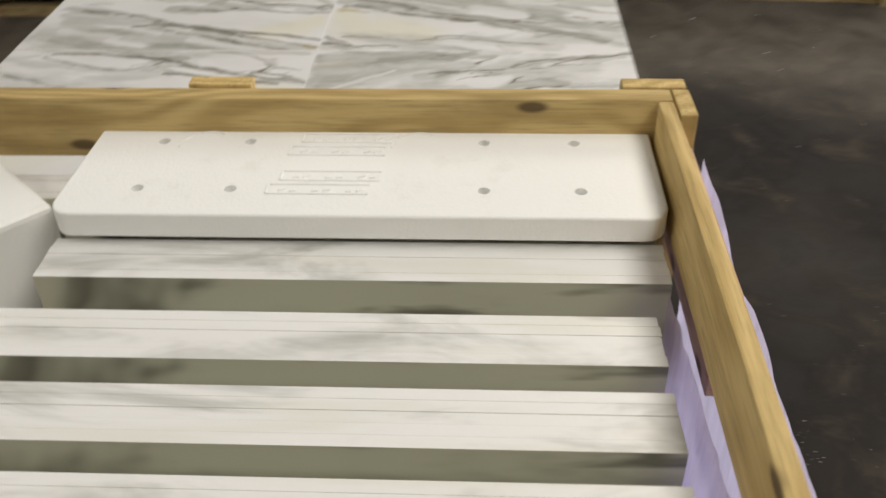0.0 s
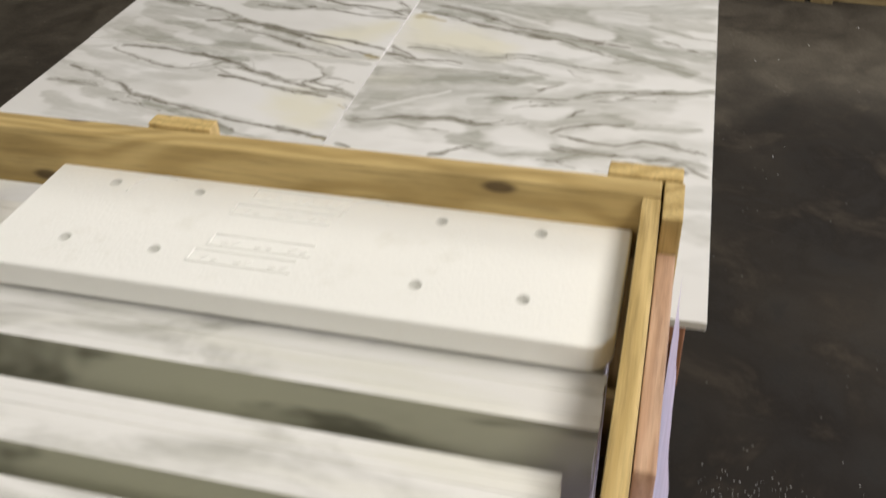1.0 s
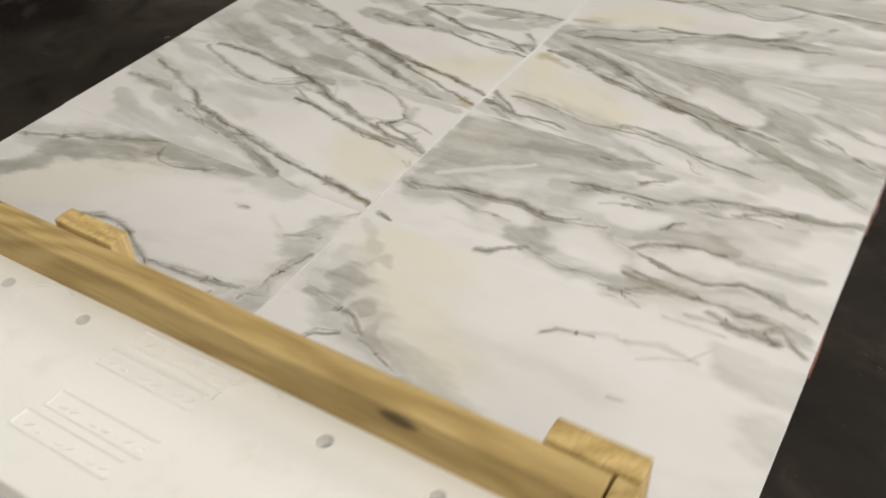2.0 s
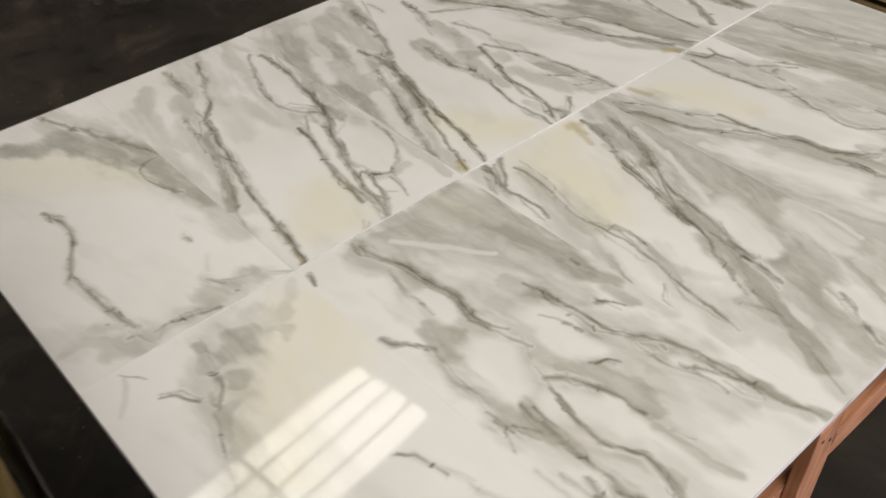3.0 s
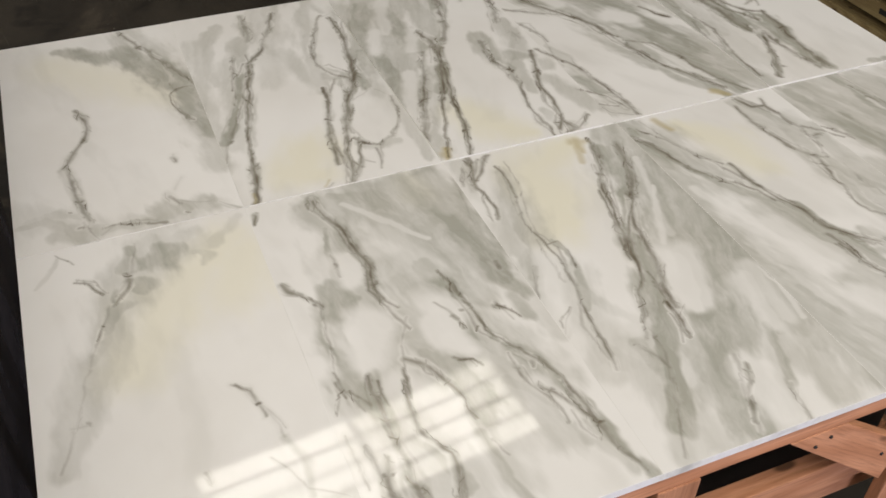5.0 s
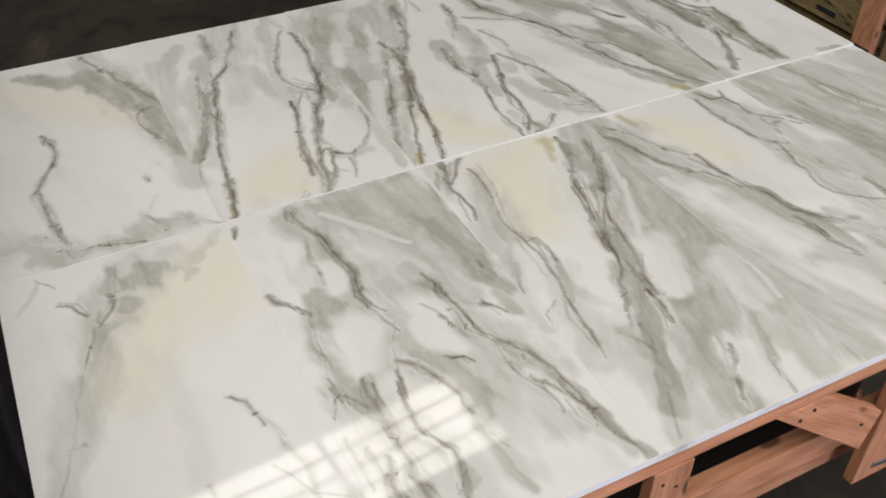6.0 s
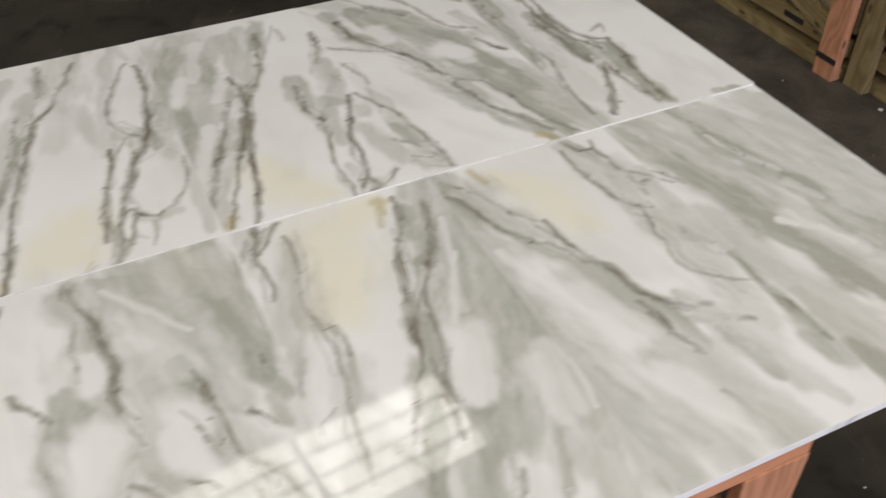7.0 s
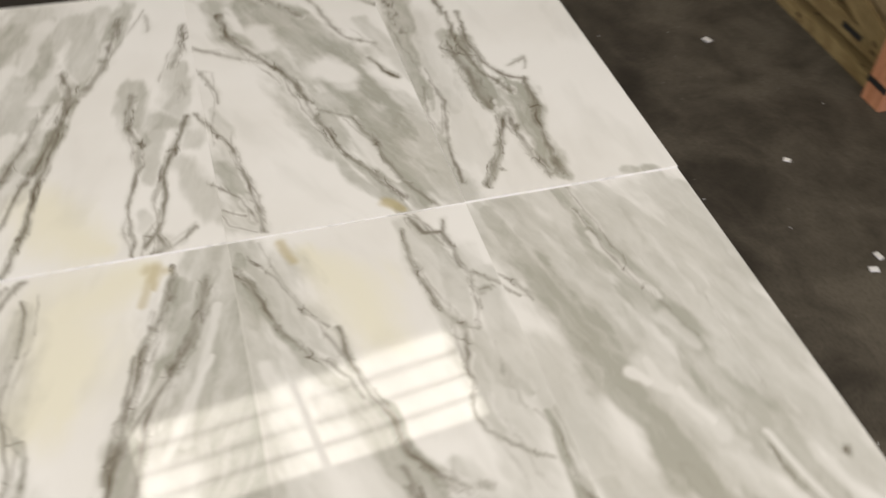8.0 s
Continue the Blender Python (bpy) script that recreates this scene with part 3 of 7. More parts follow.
trace("L4", "wash", 0.69, (-0.321, 0.927, 0.0140), (-0.265, 0.929, 0.0200), (-0.210, 0.918, 0.0140))
trace("L4", "wash", 0.57, (-0.162, 0.929, 0.0087), (-0.098, 0.912, 0.0125), (-0.032, 0.910, 0.0087))
trace("L4", "wash", 0.80, (-0.384, 1.005, 0.0200), (-0.210, 1.010, 0.0150))
trace("L4", "wash", 0.80, (-0.223, 1.007, 0.0123), (-0.180, 1.034, 0.0175), (-0.129, 1.039, 0.0123))
trace("L4", "wash", 0.75, (-0.164, 1.057, 0.0112), (-0.014, 1.064, 0.0084))
trace("L4", "vein", 0.30, (-0.300, 0.946, 0.0027), (-0.220, 0.946, 0.0038), (-0.144, 0.923, 0.0027))
trace("L4", "vein", 0.30, (-0.427, 0.917, 0.0038), (-0.293, 0.935, 0.0029))
trace("L4", "vein", 0.37, (-0.399, 1.026, 0.0033), (-0.326, 1.024, 0.0047), (-0.260, 1.053, 0.0033))
trace("L4", "vein", 0.37, (-0.260, 1.053, 0.0033), (-0.231, 1.085, 0.0047), (-0.189, 1.074, 0.0033))
trace("L4", "vein", 0.40, (-0.163, 1.015, 0.0033), (-0.111, 1.006, 0.0047), (-0.067, 0.977, 0.0033))
trace("L4", "vein", 0.40, (-0.067, 0.977, 0.0047), (-0.020, 0.954, 0.0036))
trace("L4", "vein", 0.35, (-0.148, 1.024, 0.0038), (-0.038, 1.035, 0.0029))
trace("L4", "vein", 0.35, (-0.196, 1.085, 0.0027), (-0.107, 1.061, 0.0038), (-0.014, 1.064, 0.0027))
trace("L4", "vein", 0.25, (-0.294, 1.081, 0.0027), (-0.300, 1.096, 0.0038), (-0.285, 1.100, 0.0027))
trace("L4", "vein", 0.30, (-0.055, 0.968, 0.0029), (-0.047, 0.985, 0.0021))
trace("R0", "wash", 0.75, (0.033, -0.163, 0.0120), (0.071, -0.166, 0.0175), (0.067, -0.139, 0.0352), (0.062, -0.110, 0.0231))
trace("R0", "wash", 0.75, (0.124, -0.190, 0.0081), (0.105, -0.175, 0.0134), (0.109, -0.151, 0.0186))
trace("R0", "wash", 0.60, (0.174, -0.209, 0.0092), (0.147, -0.196, 0.0121), (0.139, -0.178, 0.0143))
trace("R0", "wash", 0.50, (0.224, -0.233, 0.0097), (0.187, -0.215, 0.0118))
trace("R0", "vein", 0.60, (0.082, -0.174, 0.0032), (0.105, -0.175, 0.0037), (0.123, -0.183, 0.0035), (0.136, -0.193, 0.0021))
trace("R0", "vein", 0.50, (0.164, -0.212, 0.0020), (0.178, -0.218, 0.0029), (0.190, -0.225, 0.0019))
trace("R0", "vein", 0.60, (0.076, -0.239, 0.0018), (0.082, -0.224, 0.0024), (0.095, -0.214, 0.0023), (0.110, -0.203, 0.0021))
trace("R0", "vein", 0.30, (0.011, -0.254, 0.0016), (0.019, -0.251, 0.0022), (0.039, -0.239, 0.0015))
trace("R0", "wash", 0.25, (0.071, -0.286, 0.0035), (0.045, -0.266, 0.0039), (0.018, -0.254, 0.0037))
trace("R0", "wash", 0.40, (0.069, -0.098, 0.0048), (0.074, -0.079, 0.0083), (0.083, -0.072, 0.0096), (0.099, -0.081, 0.0064))
trace("R0", "cream", 0.75, (0.059, -0.039, 0.0329), (0.163, -0.135, 0.0532), (0.257, -0.187, 0.0359))
trace("R0", "cream", 0.75, (0.090, -0.022, 0.0329), (0.154, -0.052, 0.0478))
trace("R0", "vein", 0.50, (0.320, -0.087, 0.0028), (0.337, -0.073, 0.0036), (0.365, -0.066, 0.0033), (0.378, -0.065, 0.0038))
trace("R0", "wash", 0.38, (0.525, -0.029, 0.0273), (0.579, -0.032, 0.0390), (0.627, -0.009, 0.0273))
trace("R0", "wash", 0.38, (0.598, -0.120, 0.0325), (0.657, -0.151, 0.0244))
trace("R0", "wash", 0.38, (0.027, -0.148, 0.0273), (0.079, -0.148, 0.0390), (0.126, -0.169, 0.0273))
trace("R0", "wash", 0.30, (0.135, -0.195, 0.0390), (0.288, -0.249, 0.0292))
trace("R0", "wash", 0.26, (0.051, -0.075, 0.0164), (0.069, -0.101, 0.0234), (0.073, -0.132, 0.0164))
trace("R0", "wash", 0.30, (-0.001, -0.124, 0.0390), (0.246, -0.223, 0.0292))
trace("R0", "wash", 0.41, (0.020, -0.136, 0.0210), (0.084, -0.174, 0.0300), (0.154, -0.202, 0.0210))
trace("R0", "wash", 0.41, (0.154, -0.202, 0.0275), (0.272, -0.246, 0.0206))
trace("R0", "wash", 0.37, (0.272, -0.246, 0.0225), (0.374, -0.278, 0.0169))
trace("R0", "wash", 0.34, (0.033, -0.150, 0.0210), (0.052, -0.118, 0.0300), (0.031, -0.088, 0.0210))
trace("R0", "wash", 0.29, (0.075, -0.103, 0.0087), (0.056, -0.050, 0.0125), (0.013, -0.014, 0.0087))
trace("R0", "wash", 0.34, (0.416, -0.047, 0.0070), (0.454, -0.042, 0.0100), (0.492, -0.049, 0.0070))
trace("R0", "wash", 0.34, (0.512, -0.008, 0.0200), (0.605, -0.020, 0.0150))
trace("R0", "vein", 0.25, (0.023, -0.155, 0.0027), (0.079, -0.168, 0.0038), (0.130, -0.194, 0.0027))
trace("R0", "vein", 0.25, (0.134, -0.198, 0.0047), (0.203, -0.228, 0.0036))
trace("R0", "vein", 0.20, (0.195, -0.226, 0.0038), (0.311, -0.259, 0.0029))
trace("R0", "vein", 0.25, (0.315, -0.248, 0.0047), (0.313, -0.262, 0.0036))
trace("R0", "vein", 0.20, (0.317, -0.263, 0.0038), (0.374, -0.281, 0.0029))
trace("R0", "vein", 0.35, (0.072, -0.236, 0.0020), (0.085, -0.211, 0.0029), (0.111, -0.199, 0.0020))
trace("R0", "vein", 0.25, (0.318, -0.090, 0.0033), (0.333, -0.072, 0.0047), (0.357, -0.067, 0.0033))
trace("R0", "vein", 0.20, (0.357, -0.067, 0.0047), (0.416, -0.047, 0.0036))
trace("R0", "vein", 0.20, (0.430, -0.144, 0.0038), (0.444, -0.143, 0.0029))
trace("R0", "vein", 0.25, (0.324, -0.083, 0.0038), (0.404, -0.045, 0.0029))
trace("R0", "vein", 0.15, (0.611, -0.170, 0.0047), (0.625, -0.207, 0.0036))
trace("R0", "vein", 0.20, (0.437, -0.073, 0.0020), (0.482, -0.050, 0.0029), (0.512, -0.008, 0.0020))
trace("R1", "vein", 0.70, (0.024, 0.010, 0.0045), (0.042, 0.005, 0.0032))
trace("R1", "wash", 0.70, (0.015, 0.123, 0.0092), (0.051, 0.187, 0.0234), (0.132, 0.234, 0.0323), (0.182, 0.262, 0.0359), (0.257, 0.279, 0.0353), (0.298, 0.299, 0.0204))
trace("R1", "wash", 0.85, (0.017, 0.274, 0.0248), (0.106, 0.274, 0.0328), (0.192, 0.280, 0.0331), (0.263, 0.291, 0.0293))
trace("R1", "cream", 0.50, (0.019, 0.238, 0.0204), (0.057, 0.243, 0.0247))
trace("R1", "pebble", 0.60, (0.041, 0.135, 0.0055), (0.109, 0.182, 0.0071), (0.158, 0.219, 0.0050))
trace("R1", "pebble", 0.50, (0.147, 0.139, 0.0207), (0.156, 0.165, 0.0240))
trace("R1", "vein", 0.60, (0.020, 0.097, 0.0057), (0.059, 0.103, 0.0062), (0.093, 0.111, 0.0059), (0.122, 0.113, 0.0050), (0.156, 0.119, 0.0049), (0.176, 0.124, 0.0055), (0.199, 0.119, 0.0064), (0.227, 0.116, 0.0054), (0.250, 0.122, 0.0043), (0.270, 0.133, 0.0037))
trace("R1", "wash", 0.80, (0.020, 0.097, 0.0132), (0.093, 0.111, 0.0152), (0.156, 0.119, 0.0131), (0.209, 0.118, 0.0160), (0.247, 0.117, 0.0100))
trace("R1", "wash", 0.70, (0.087, 0.091, 0.0073), (0.146, 0.079, 0.0071), (0.185, 0.075, 0.0088), (0.225, 0.077, 0.0129))
trace("R1", "vein", 0.40, (0.142, 0.081, 0.0033), (0.186, 0.078, 0.0040))
trace("R1", "vein", 0.60, (0.179, 0.003, 0.0054), (0.193, 0.011, 0.0058), (0.203, 0.024, 0.0036), (0.218, 0.035, 0.0036), (0.236, 0.044, 0.0045))
trace("R1", "wash", 0.80, (0.197, 0.062, 0.0140), (0.233, 0.074, 0.0193), (0.289, 0.046, 0.0172), (0.364, 0.035, 0.0221), (0.396, 0.050, 0.0252))
trace("R1", "vein", 0.60, (0.226, 0.204, 0.0025), (0.251, 0.212, 0.0031), (0.284, 0.218, 0.0038), (0.313, 0.219, 0.0037), (0.347, 0.222, 0.0036), (0.371, 0.233, 0.0028), (0.395, 0.245, 0.0027), (0.425, 0.261, 0.0033), (0.454, 0.268, 0.0041), (0.495, 0.272, 0.0048), (0.526, 0.275, 0.0054))
trace("R1", "wash", 0.85, (0.208, 0.191, 0.0170), (0.269, 0.209, 0.0223), (0.330, 0.215, 0.0199), (0.386, 0.237, 0.0155), (0.428, 0.258, 0.0132), (0.495, 0.272, 0.0108), (0.534, 0.275, 0.0077))
trace("R1", "vein", 0.60, (0.309, 0.187, 0.0037), (0.316, 0.191, 0.0030))
trace("R1", "vein", 0.60, (0.303, 0.201, 0.0029), (0.304, 0.206, 0.0029))
trace("R1", "vein", 0.60, (0.328, 0.196, 0.0029), (0.336, 0.197, 0.0028))
trace("R1", "vein", 0.60, (0.338, 0.214, 0.0028), (0.345, 0.210, 0.0021))
trace("R1", "vein", 0.60, (0.310, 0.248, 0.0047), (0.319, 0.256, 0.0046), (0.341, 0.269, 0.0028))
trace("R1", "vein", 0.60, (0.237, 0.286, 0.0047), (0.250, 0.286, 0.0036))
trace("R1", "pebble", 0.90, (0.153, 0.101, 0.0125), (0.190, 0.102, 0.0159))
trace("R1", "pebble", 0.95, (0.346, 0.172, 0.0220), (0.370, 0.185, 0.0138))
trace("R1", "pebble", 0.80, (0.292, 0.172, 0.0095), (0.323, 0.171, 0.0141))
trace("R1", "vein", 0.60, (0.356, 0.106, 0.0055), (0.371, 0.125, 0.0068), (0.388, 0.135, 0.0046), (0.411, 0.141, 0.0040), (0.440, 0.150, 0.0038), (0.467, 0.152, 0.0036))
trace("R1", "wash", 0.80, (0.352, 0.129, 0.0138), (0.385, 0.158, 0.0202), (0.428, 0.165, 0.0221), (0.472, 0.162, 0.0212))
trace("R1", "vein", 0.70, (0.380, 0.168, 0.0026), (0.386, 0.182, 0.0033), (0.399, 0.188, 0.0026))
trace("R1", "vein", 0.60, (0.370, 0.101, 0.0032), (0.386, 0.102, 0.0037), (0.403, 0.099, 0.0038), (0.414, 0.097, 0.0024))
trace("R1", "wash", 0.50, (0.370, 0.101, 0.0076), (0.396, 0.099, 0.0088))
trace("R1", "wash", 0.70, (0.362, 0.030, 0.0100), (0.393, 0.045, 0.0222), (0.418, 0.051, 0.0168))
trace("R1", "vein", 0.55, (0.360, 0.020, 0.0025), (0.385, 0.024, 0.0023))
trace("R1", "vein", 0.60, (0.379, 0.033, 0.0032), (0.406, 0.045, 0.0035))
trace("R1", "vein", 0.50, (0.375, 0.068, 0.0031), (0.412, 0.067, 0.0030))
trace("R1", "vein", 0.40, (0.395, 0.230, 0.0034), (0.419, 0.228, 0.0041), (0.439, 0.228, 0.0046), (0.467, 0.236, 0.0032), (0.495, 0.243, 0.0032), (0.513, 0.243, 0.0031))
trace("R1", "wash", 0.50, (0.419, 0.250, 0.0068), (0.438, 0.225, 0.0065))
trace("R1", "vein", 0.50, (0.416, 0.248, 0.0033), (0.425, 0.246, 0.0026))
trace("R1", "wash", 0.60, (0.050, 0.148, 0.0650), (0.214, 0.264, 0.0488))
trace("R1", "wash", 0.60, (0.027, 0.224, 0.0409), (0.137, 0.255, 0.0585), (0.249, 0.274, 0.0409))
trace("R1", "wash", 0.52, (0.049, 0.099, 0.0390), (0.239, 0.121, 0.0292))
trace("R1", "wash", 0.52, (0.173, 0.139, 0.0520), (0.297, 0.240, 0.0390))
trace("R1", "wash", 0.52, (0.255, 0.118, 0.0390), (0.374, 0.166, 0.0292))
trace("R1", "wash", 0.45, (0.272, 0.189, 0.0325), (0.408, 0.233, 0.0244))
trace("R1", "wash", 0.30, (0.249, 0.294, 0.0182), (0.313, 0.313, 0.0260), (0.379, 0.304, 0.0182))
trace("R1", "wash", 0.30, (0.352, 0.107, 0.0200), (0.411, 0.093, 0.0286), (0.472, 0.090, 0.0200))
trace("R1", "wash", 0.30, (0.488, 0.098, 0.0273), (0.548, 0.096, 0.0390), (0.606, 0.108, 0.0273))
trace("R1", "wash", 0.38, (0.170, 0.108, 0.0520), (0.422, 0.088, 0.0390))
trace("R1", "wash", 0.38, (0.384, 0.049, 0.0390), (0.540, 0.085, 0.0292))
trace("R1", "wash", 0.38, (0.308, 0.189, 0.0319), (0.415, 0.204, 0.0455), (0.517, 0.240, 0.0319))
trace("R1", "wash", 0.30, (0.409, 0.176, 0.0325), (0.562, 0.161, 0.0244))
trace("R1", "wash", 0.52, (0.070, 0.183, 0.0409), (0.148, 0.254, 0.0585), (0.248, 0.288, 0.0409))
trace("R1", "wash", 0.45, (0.108, 0.115, 0.0520), (0.369, 0.099, 0.0390))
trace("R1", "wash", 0.45, (0.244, 0.190, 0.0520), (0.448, 0.253, 0.0390))
trace("R1", "wash", 0.40, (0.070, 0.183, 0.0350), (0.134, 0.259, 0.0500), (0.231, 0.280, 0.0350))
trace("R1", "wash", 0.69, (0.174, 0.275, 0.0325), (0.288, 0.292, 0.0244))
trace("R1", "wash", 0.46, (0.027, 0.129, 0.0123), (0.052, 0.176, 0.0175), (0.096, 0.206, 0.0123))
trace("R1", "wash", 0.69, (0.061, 0.108, 0.0225), (0.225, 0.117, 0.0169))
trace("R1", "wash", 0.63, (0.208, 0.061, 0.0210), (0.246, 0.060, 0.0300), (0.281, 0.047, 0.0210))
trace("R1", "wash", 0.69, (0.259, 0.048, 0.0140), (0.310, 0.034, 0.0200), (0.362, 0.044, 0.0140))
trace("R1", "wash", 0.57, (0.370, 0.040, 0.0225), (0.425, 0.059, 0.0169))
trace("R1", "wash", 0.63, (0.289, 0.127, 0.0350), (0.398, 0.136, 0.0263))
trace("R1", "wash", 0.57, (0.244, 0.190, 0.0375), (0.426, 0.251, 0.0281))
trace("R1", "wash", 0.57, (0.304, 0.274, 0.0175), (0.341, 0.277, 0.0131))
trace("R1", "wash", 0.46, (0.386, 0.173, 0.0175), (0.503, 0.160, 0.0131))
trace("R1", "wash", 0.75, (0.415, 0.249, 0.0150), (0.515, 0.272, 0.0112))
trace("R1", "wash", 0.80, (0.515, 0.272, 0.0125), (0.601, 0.293, 0.0094))
trace("R1", "wash", 0.46, (0.428, 0.234, 0.0125), (0.542, 0.254, 0.0094))
trace("R1", "wash", 0.46, (0.419, 0.048, 0.0200), (0.496, 0.094, 0.0150))
trace("R1", "wash", 0.57, (0.477, 0.089, 0.0150), (0.550, 0.106, 0.0112))
trace("R1", "wash", 0.57, (0.488, 0.147, 0.0125), (0.586, 0.160, 0.0094))
trace("R1", "wash", 0.69, (0.153, 0.266, 0.0175), (0.261, 0.297, 0.0131))
trace("R1", "pebble", 0.45, (0.136, 0.171, 0.0312), (0.218, 0.201, 0.0234))
trace("R1", "pebble", 0.36, (0.035, 0.270, 0.0264), (0.097, 0.269, 0.0198))
trace("R1", "pebble", 0.90, (0.283, 0.073, 0.0312), (0.293, 0.102, 0.0234))
trace("R1", "pebble", 0.90, (0.312, 0.163, 0.0216), (0.358, 0.184, 0.0162))
trace("R1", "pebble", 0.81, (0.389, 0.089, 0.0264), (0.442, 0.129, 0.0198))
trace("R1", "pebble", 0.72, (0.446, 0.239, 0.0144), (0.504, 0.252, 0.0108))
trace("R1", "pebble", 0.90, (0.160, 0.090, 0.0264), (0.198, 0.091, 0.0198))
trace("R1", "pebble", 0.90, (0.288, 0.186, 0.0360), (0.337, 0.168, 0.0270))
trace("R1", "pebble", 0.90, (0.288, 0.083, 0.0420), (0.340, 0.064, 0.0315))
trace("R1", "vein", 0.25, (0.178, 0.003, 0.0038), (0.221, 0.040, 0.0029))
trace("R1", "vein", 0.22, (0.051, 0.300, 0.0040), (0.102, 0.299, 0.0057), (0.152, 0.287, 0.0040))
trace("R1", "vein", 0.35, (0.028, 0.086, 0.0033), (0.071, 0.102, 0.0047), (0.117, 0.107, 0.0033))
trace("R1", "vein", 0.40, (0.117, 0.107, 0.0047), (0.187, 0.117, 0.0036))
trace("R1", "vein", 0.45, (0.187, 0.117, 0.0040), (0.225, 0.106, 0.0057), (0.262, 0.120, 0.0040))
trace("R1", "vein", 0.45, (0.262, 0.120, 0.0057), (0.311, 0.129, 0.0043))
trace("R1", "vein", 0.30, (0.291, 0.135, 0.0038), (0.333, 0.108, 0.0029))
trace("R1", "vein", 0.30, (0.221, 0.040, 0.0027), (0.269, 0.043, 0.0038), (0.314, 0.029, 0.0027))
trace("R1", "vein", 0.30, (0.314, 0.029, 0.0027), (0.362, 0.023, 0.0038), (0.407, 0.005, 0.0027))
trace("R1", "vein", 0.35, (0.368, 0.055, 0.0038), (0.412, 0.044, 0.0029))
trace("R1", "vein", 0.35, (0.360, 0.023, 0.0038), (0.414, 0.036, 0.0029))
trace("R1", "vein", 0.35, (0.333, 0.108, 0.0038), (0.399, 0.099, 0.0029))
trace("R1", "vein", 0.30, (0.359, 0.118, 0.0038), (0.398, 0.136, 0.0029))
trace("R1", "vein", 0.37, (0.258, 0.207, 0.0047), (0.342, 0.212, 0.0036))
trace("R1", "vein", 0.35, (0.280, 0.179, 0.0038), (0.328, 0.195, 0.0029))
trace("R1", "vein", 0.25, (0.304, 0.249, 0.0038), (0.344, 0.259, 0.0029))
trace("R1", "vein", 0.35, (0.374, 0.164, 0.0027), (0.383, 0.178, 0.0038), (0.399, 0.181, 0.0027))
trace("R1", "vein", 0.25, (0.342, 0.212, 0.0038), (0.415, 0.249, 0.0029))
trace("R1", "vein", 0.40, (0.465, 0.266, 0.0033), (0.496, 0.264, 0.0047), (0.525, 0.273, 0.0033))
trace("R1", "vein", 0.30, (0.497, 0.253, 0.0027), (0.522, 0.254, 0.0038), (0.544, 0.267, 0.0027))
trace("R1", "vein", 0.25, (0.419, 0.236, 0.0020), (0.465, 0.233, 0.0029), (0.510, 0.244, 0.0020))
trace("R1", "vein", 0.25, (0.425, 0.059, 0.0047), (0.498, 0.066, 0.0036))
trace("R1", "vein", 0.25, (0.435, 0.007, 0.0038), (0.511, 0.014, 0.0029))
trace("R1", "vein", 0.25, (0.500, 0.155, 0.0038), (0.527, 0.164, 0.0029))
trace("R1", "vein", 0.30, (0.457, 0.025, 0.0038), (0.631, 0.046, 0.0029))
trace("R1", "vein", 0.25, (0.574, 0.048, 0.0029), (0.623, 0.041, 0.0021))
trace("R1", "vein", 0.20, (0.487, 0.060, 0.0038), (0.587, 0.069, 0.0029))
trace("R1", "vein", 0.55, (0.364, 0.059, 0.0054), (0.413, 0.057, 0.0065), (0.468, 0.057, 0.0064), (0.521, 0.057, 0.0050), (0.552, 0.056, 0.0063), (0.598, 0.028, 0.0039))
trace("R1", "vein", 0.55, (0.387, 0.098, 0.0045), (0.454, 0.087, 0.0054), (0.498, 0.107, 0.0055), (0.562, 0.093, 0.0056), (0.599, 0.090, 0.0032))
trace("R1", "vein", 0.55, (0.478, 0.041, 0.0060), (0.525, 0.032, 0.0071), (0.566, 0.033, 0.0060))
trace("R1", "wash", 0.75, (0.362, 0.066, 0.0129), (0.443, 0.061, 0.0155), (0.521, 0.057, 0.0149), (0.590, 0.051, 0.0119))
trace("R1", "vein", 0.50, (0.451, 0.239, 0.0053), (0.514, 0.271, 0.0053), (0.597, 0.289, 0.0039))
trace("R1", "wash", 0.50, (0.430, 0.209, 0.0128), (0.508, 0.256, 0.0128), (0.590, 0.279, 0.0101))
trace("R2", "vein", 0.65, (0.006, 0.343, 0.0052), (0.038, 0.341, 0.0057), (0.079, 0.330, 0.0039), (0.107, 0.334, 0.0037), (0.133, 0.334, 0.0035), (0.158, 0.324, 0.0027))
trace("R2", "vein", 0.60, (0.010, 0.373, 0.0051), (0.044, 0.352, 0.0059), (0.072, 0.330, 0.0048))
trace("R2", "vein", 0.40, (0.031, 0.328, 0.0042), (0.068, 0.310, 0.0049))
trace("R2", "wash", 0.60, (0.031, 0.341, 0.0176), (0.084, 0.327, 0.0176))
trace("R2", "pebble", 0.90, (0.129, 0.316, 0.0215), (0.149, 0.318, 0.0123))
trace("R2", "vein", 0.50, (0.038, 0.378, 0.0026), (0.080, 0.379, 0.0031), (0.123, 0.373, 0.0025), (0.175, 0.355, 0.0028), (0.205, 0.356, 0.0035), (0.226, 0.362, 0.0035), (0.256, 0.366, 0.0026), (0.288, 0.364, 0.0023), (0.322, 0.359, 0.0030), (0.347, 0.351, 0.0031), (0.384, 0.347, 0.0028), (0.430, 0.341, 0.0030), (0.465, 0.334, 0.0027))
trace("R2", "wash", 0.60, (0.057, 0.375, 0.0078), (0.119, 0.366, 0.0169), (0.182, 0.346, 0.0227), (0.229, 0.347, 0.0194), (0.281, 0.323, 0.0131))
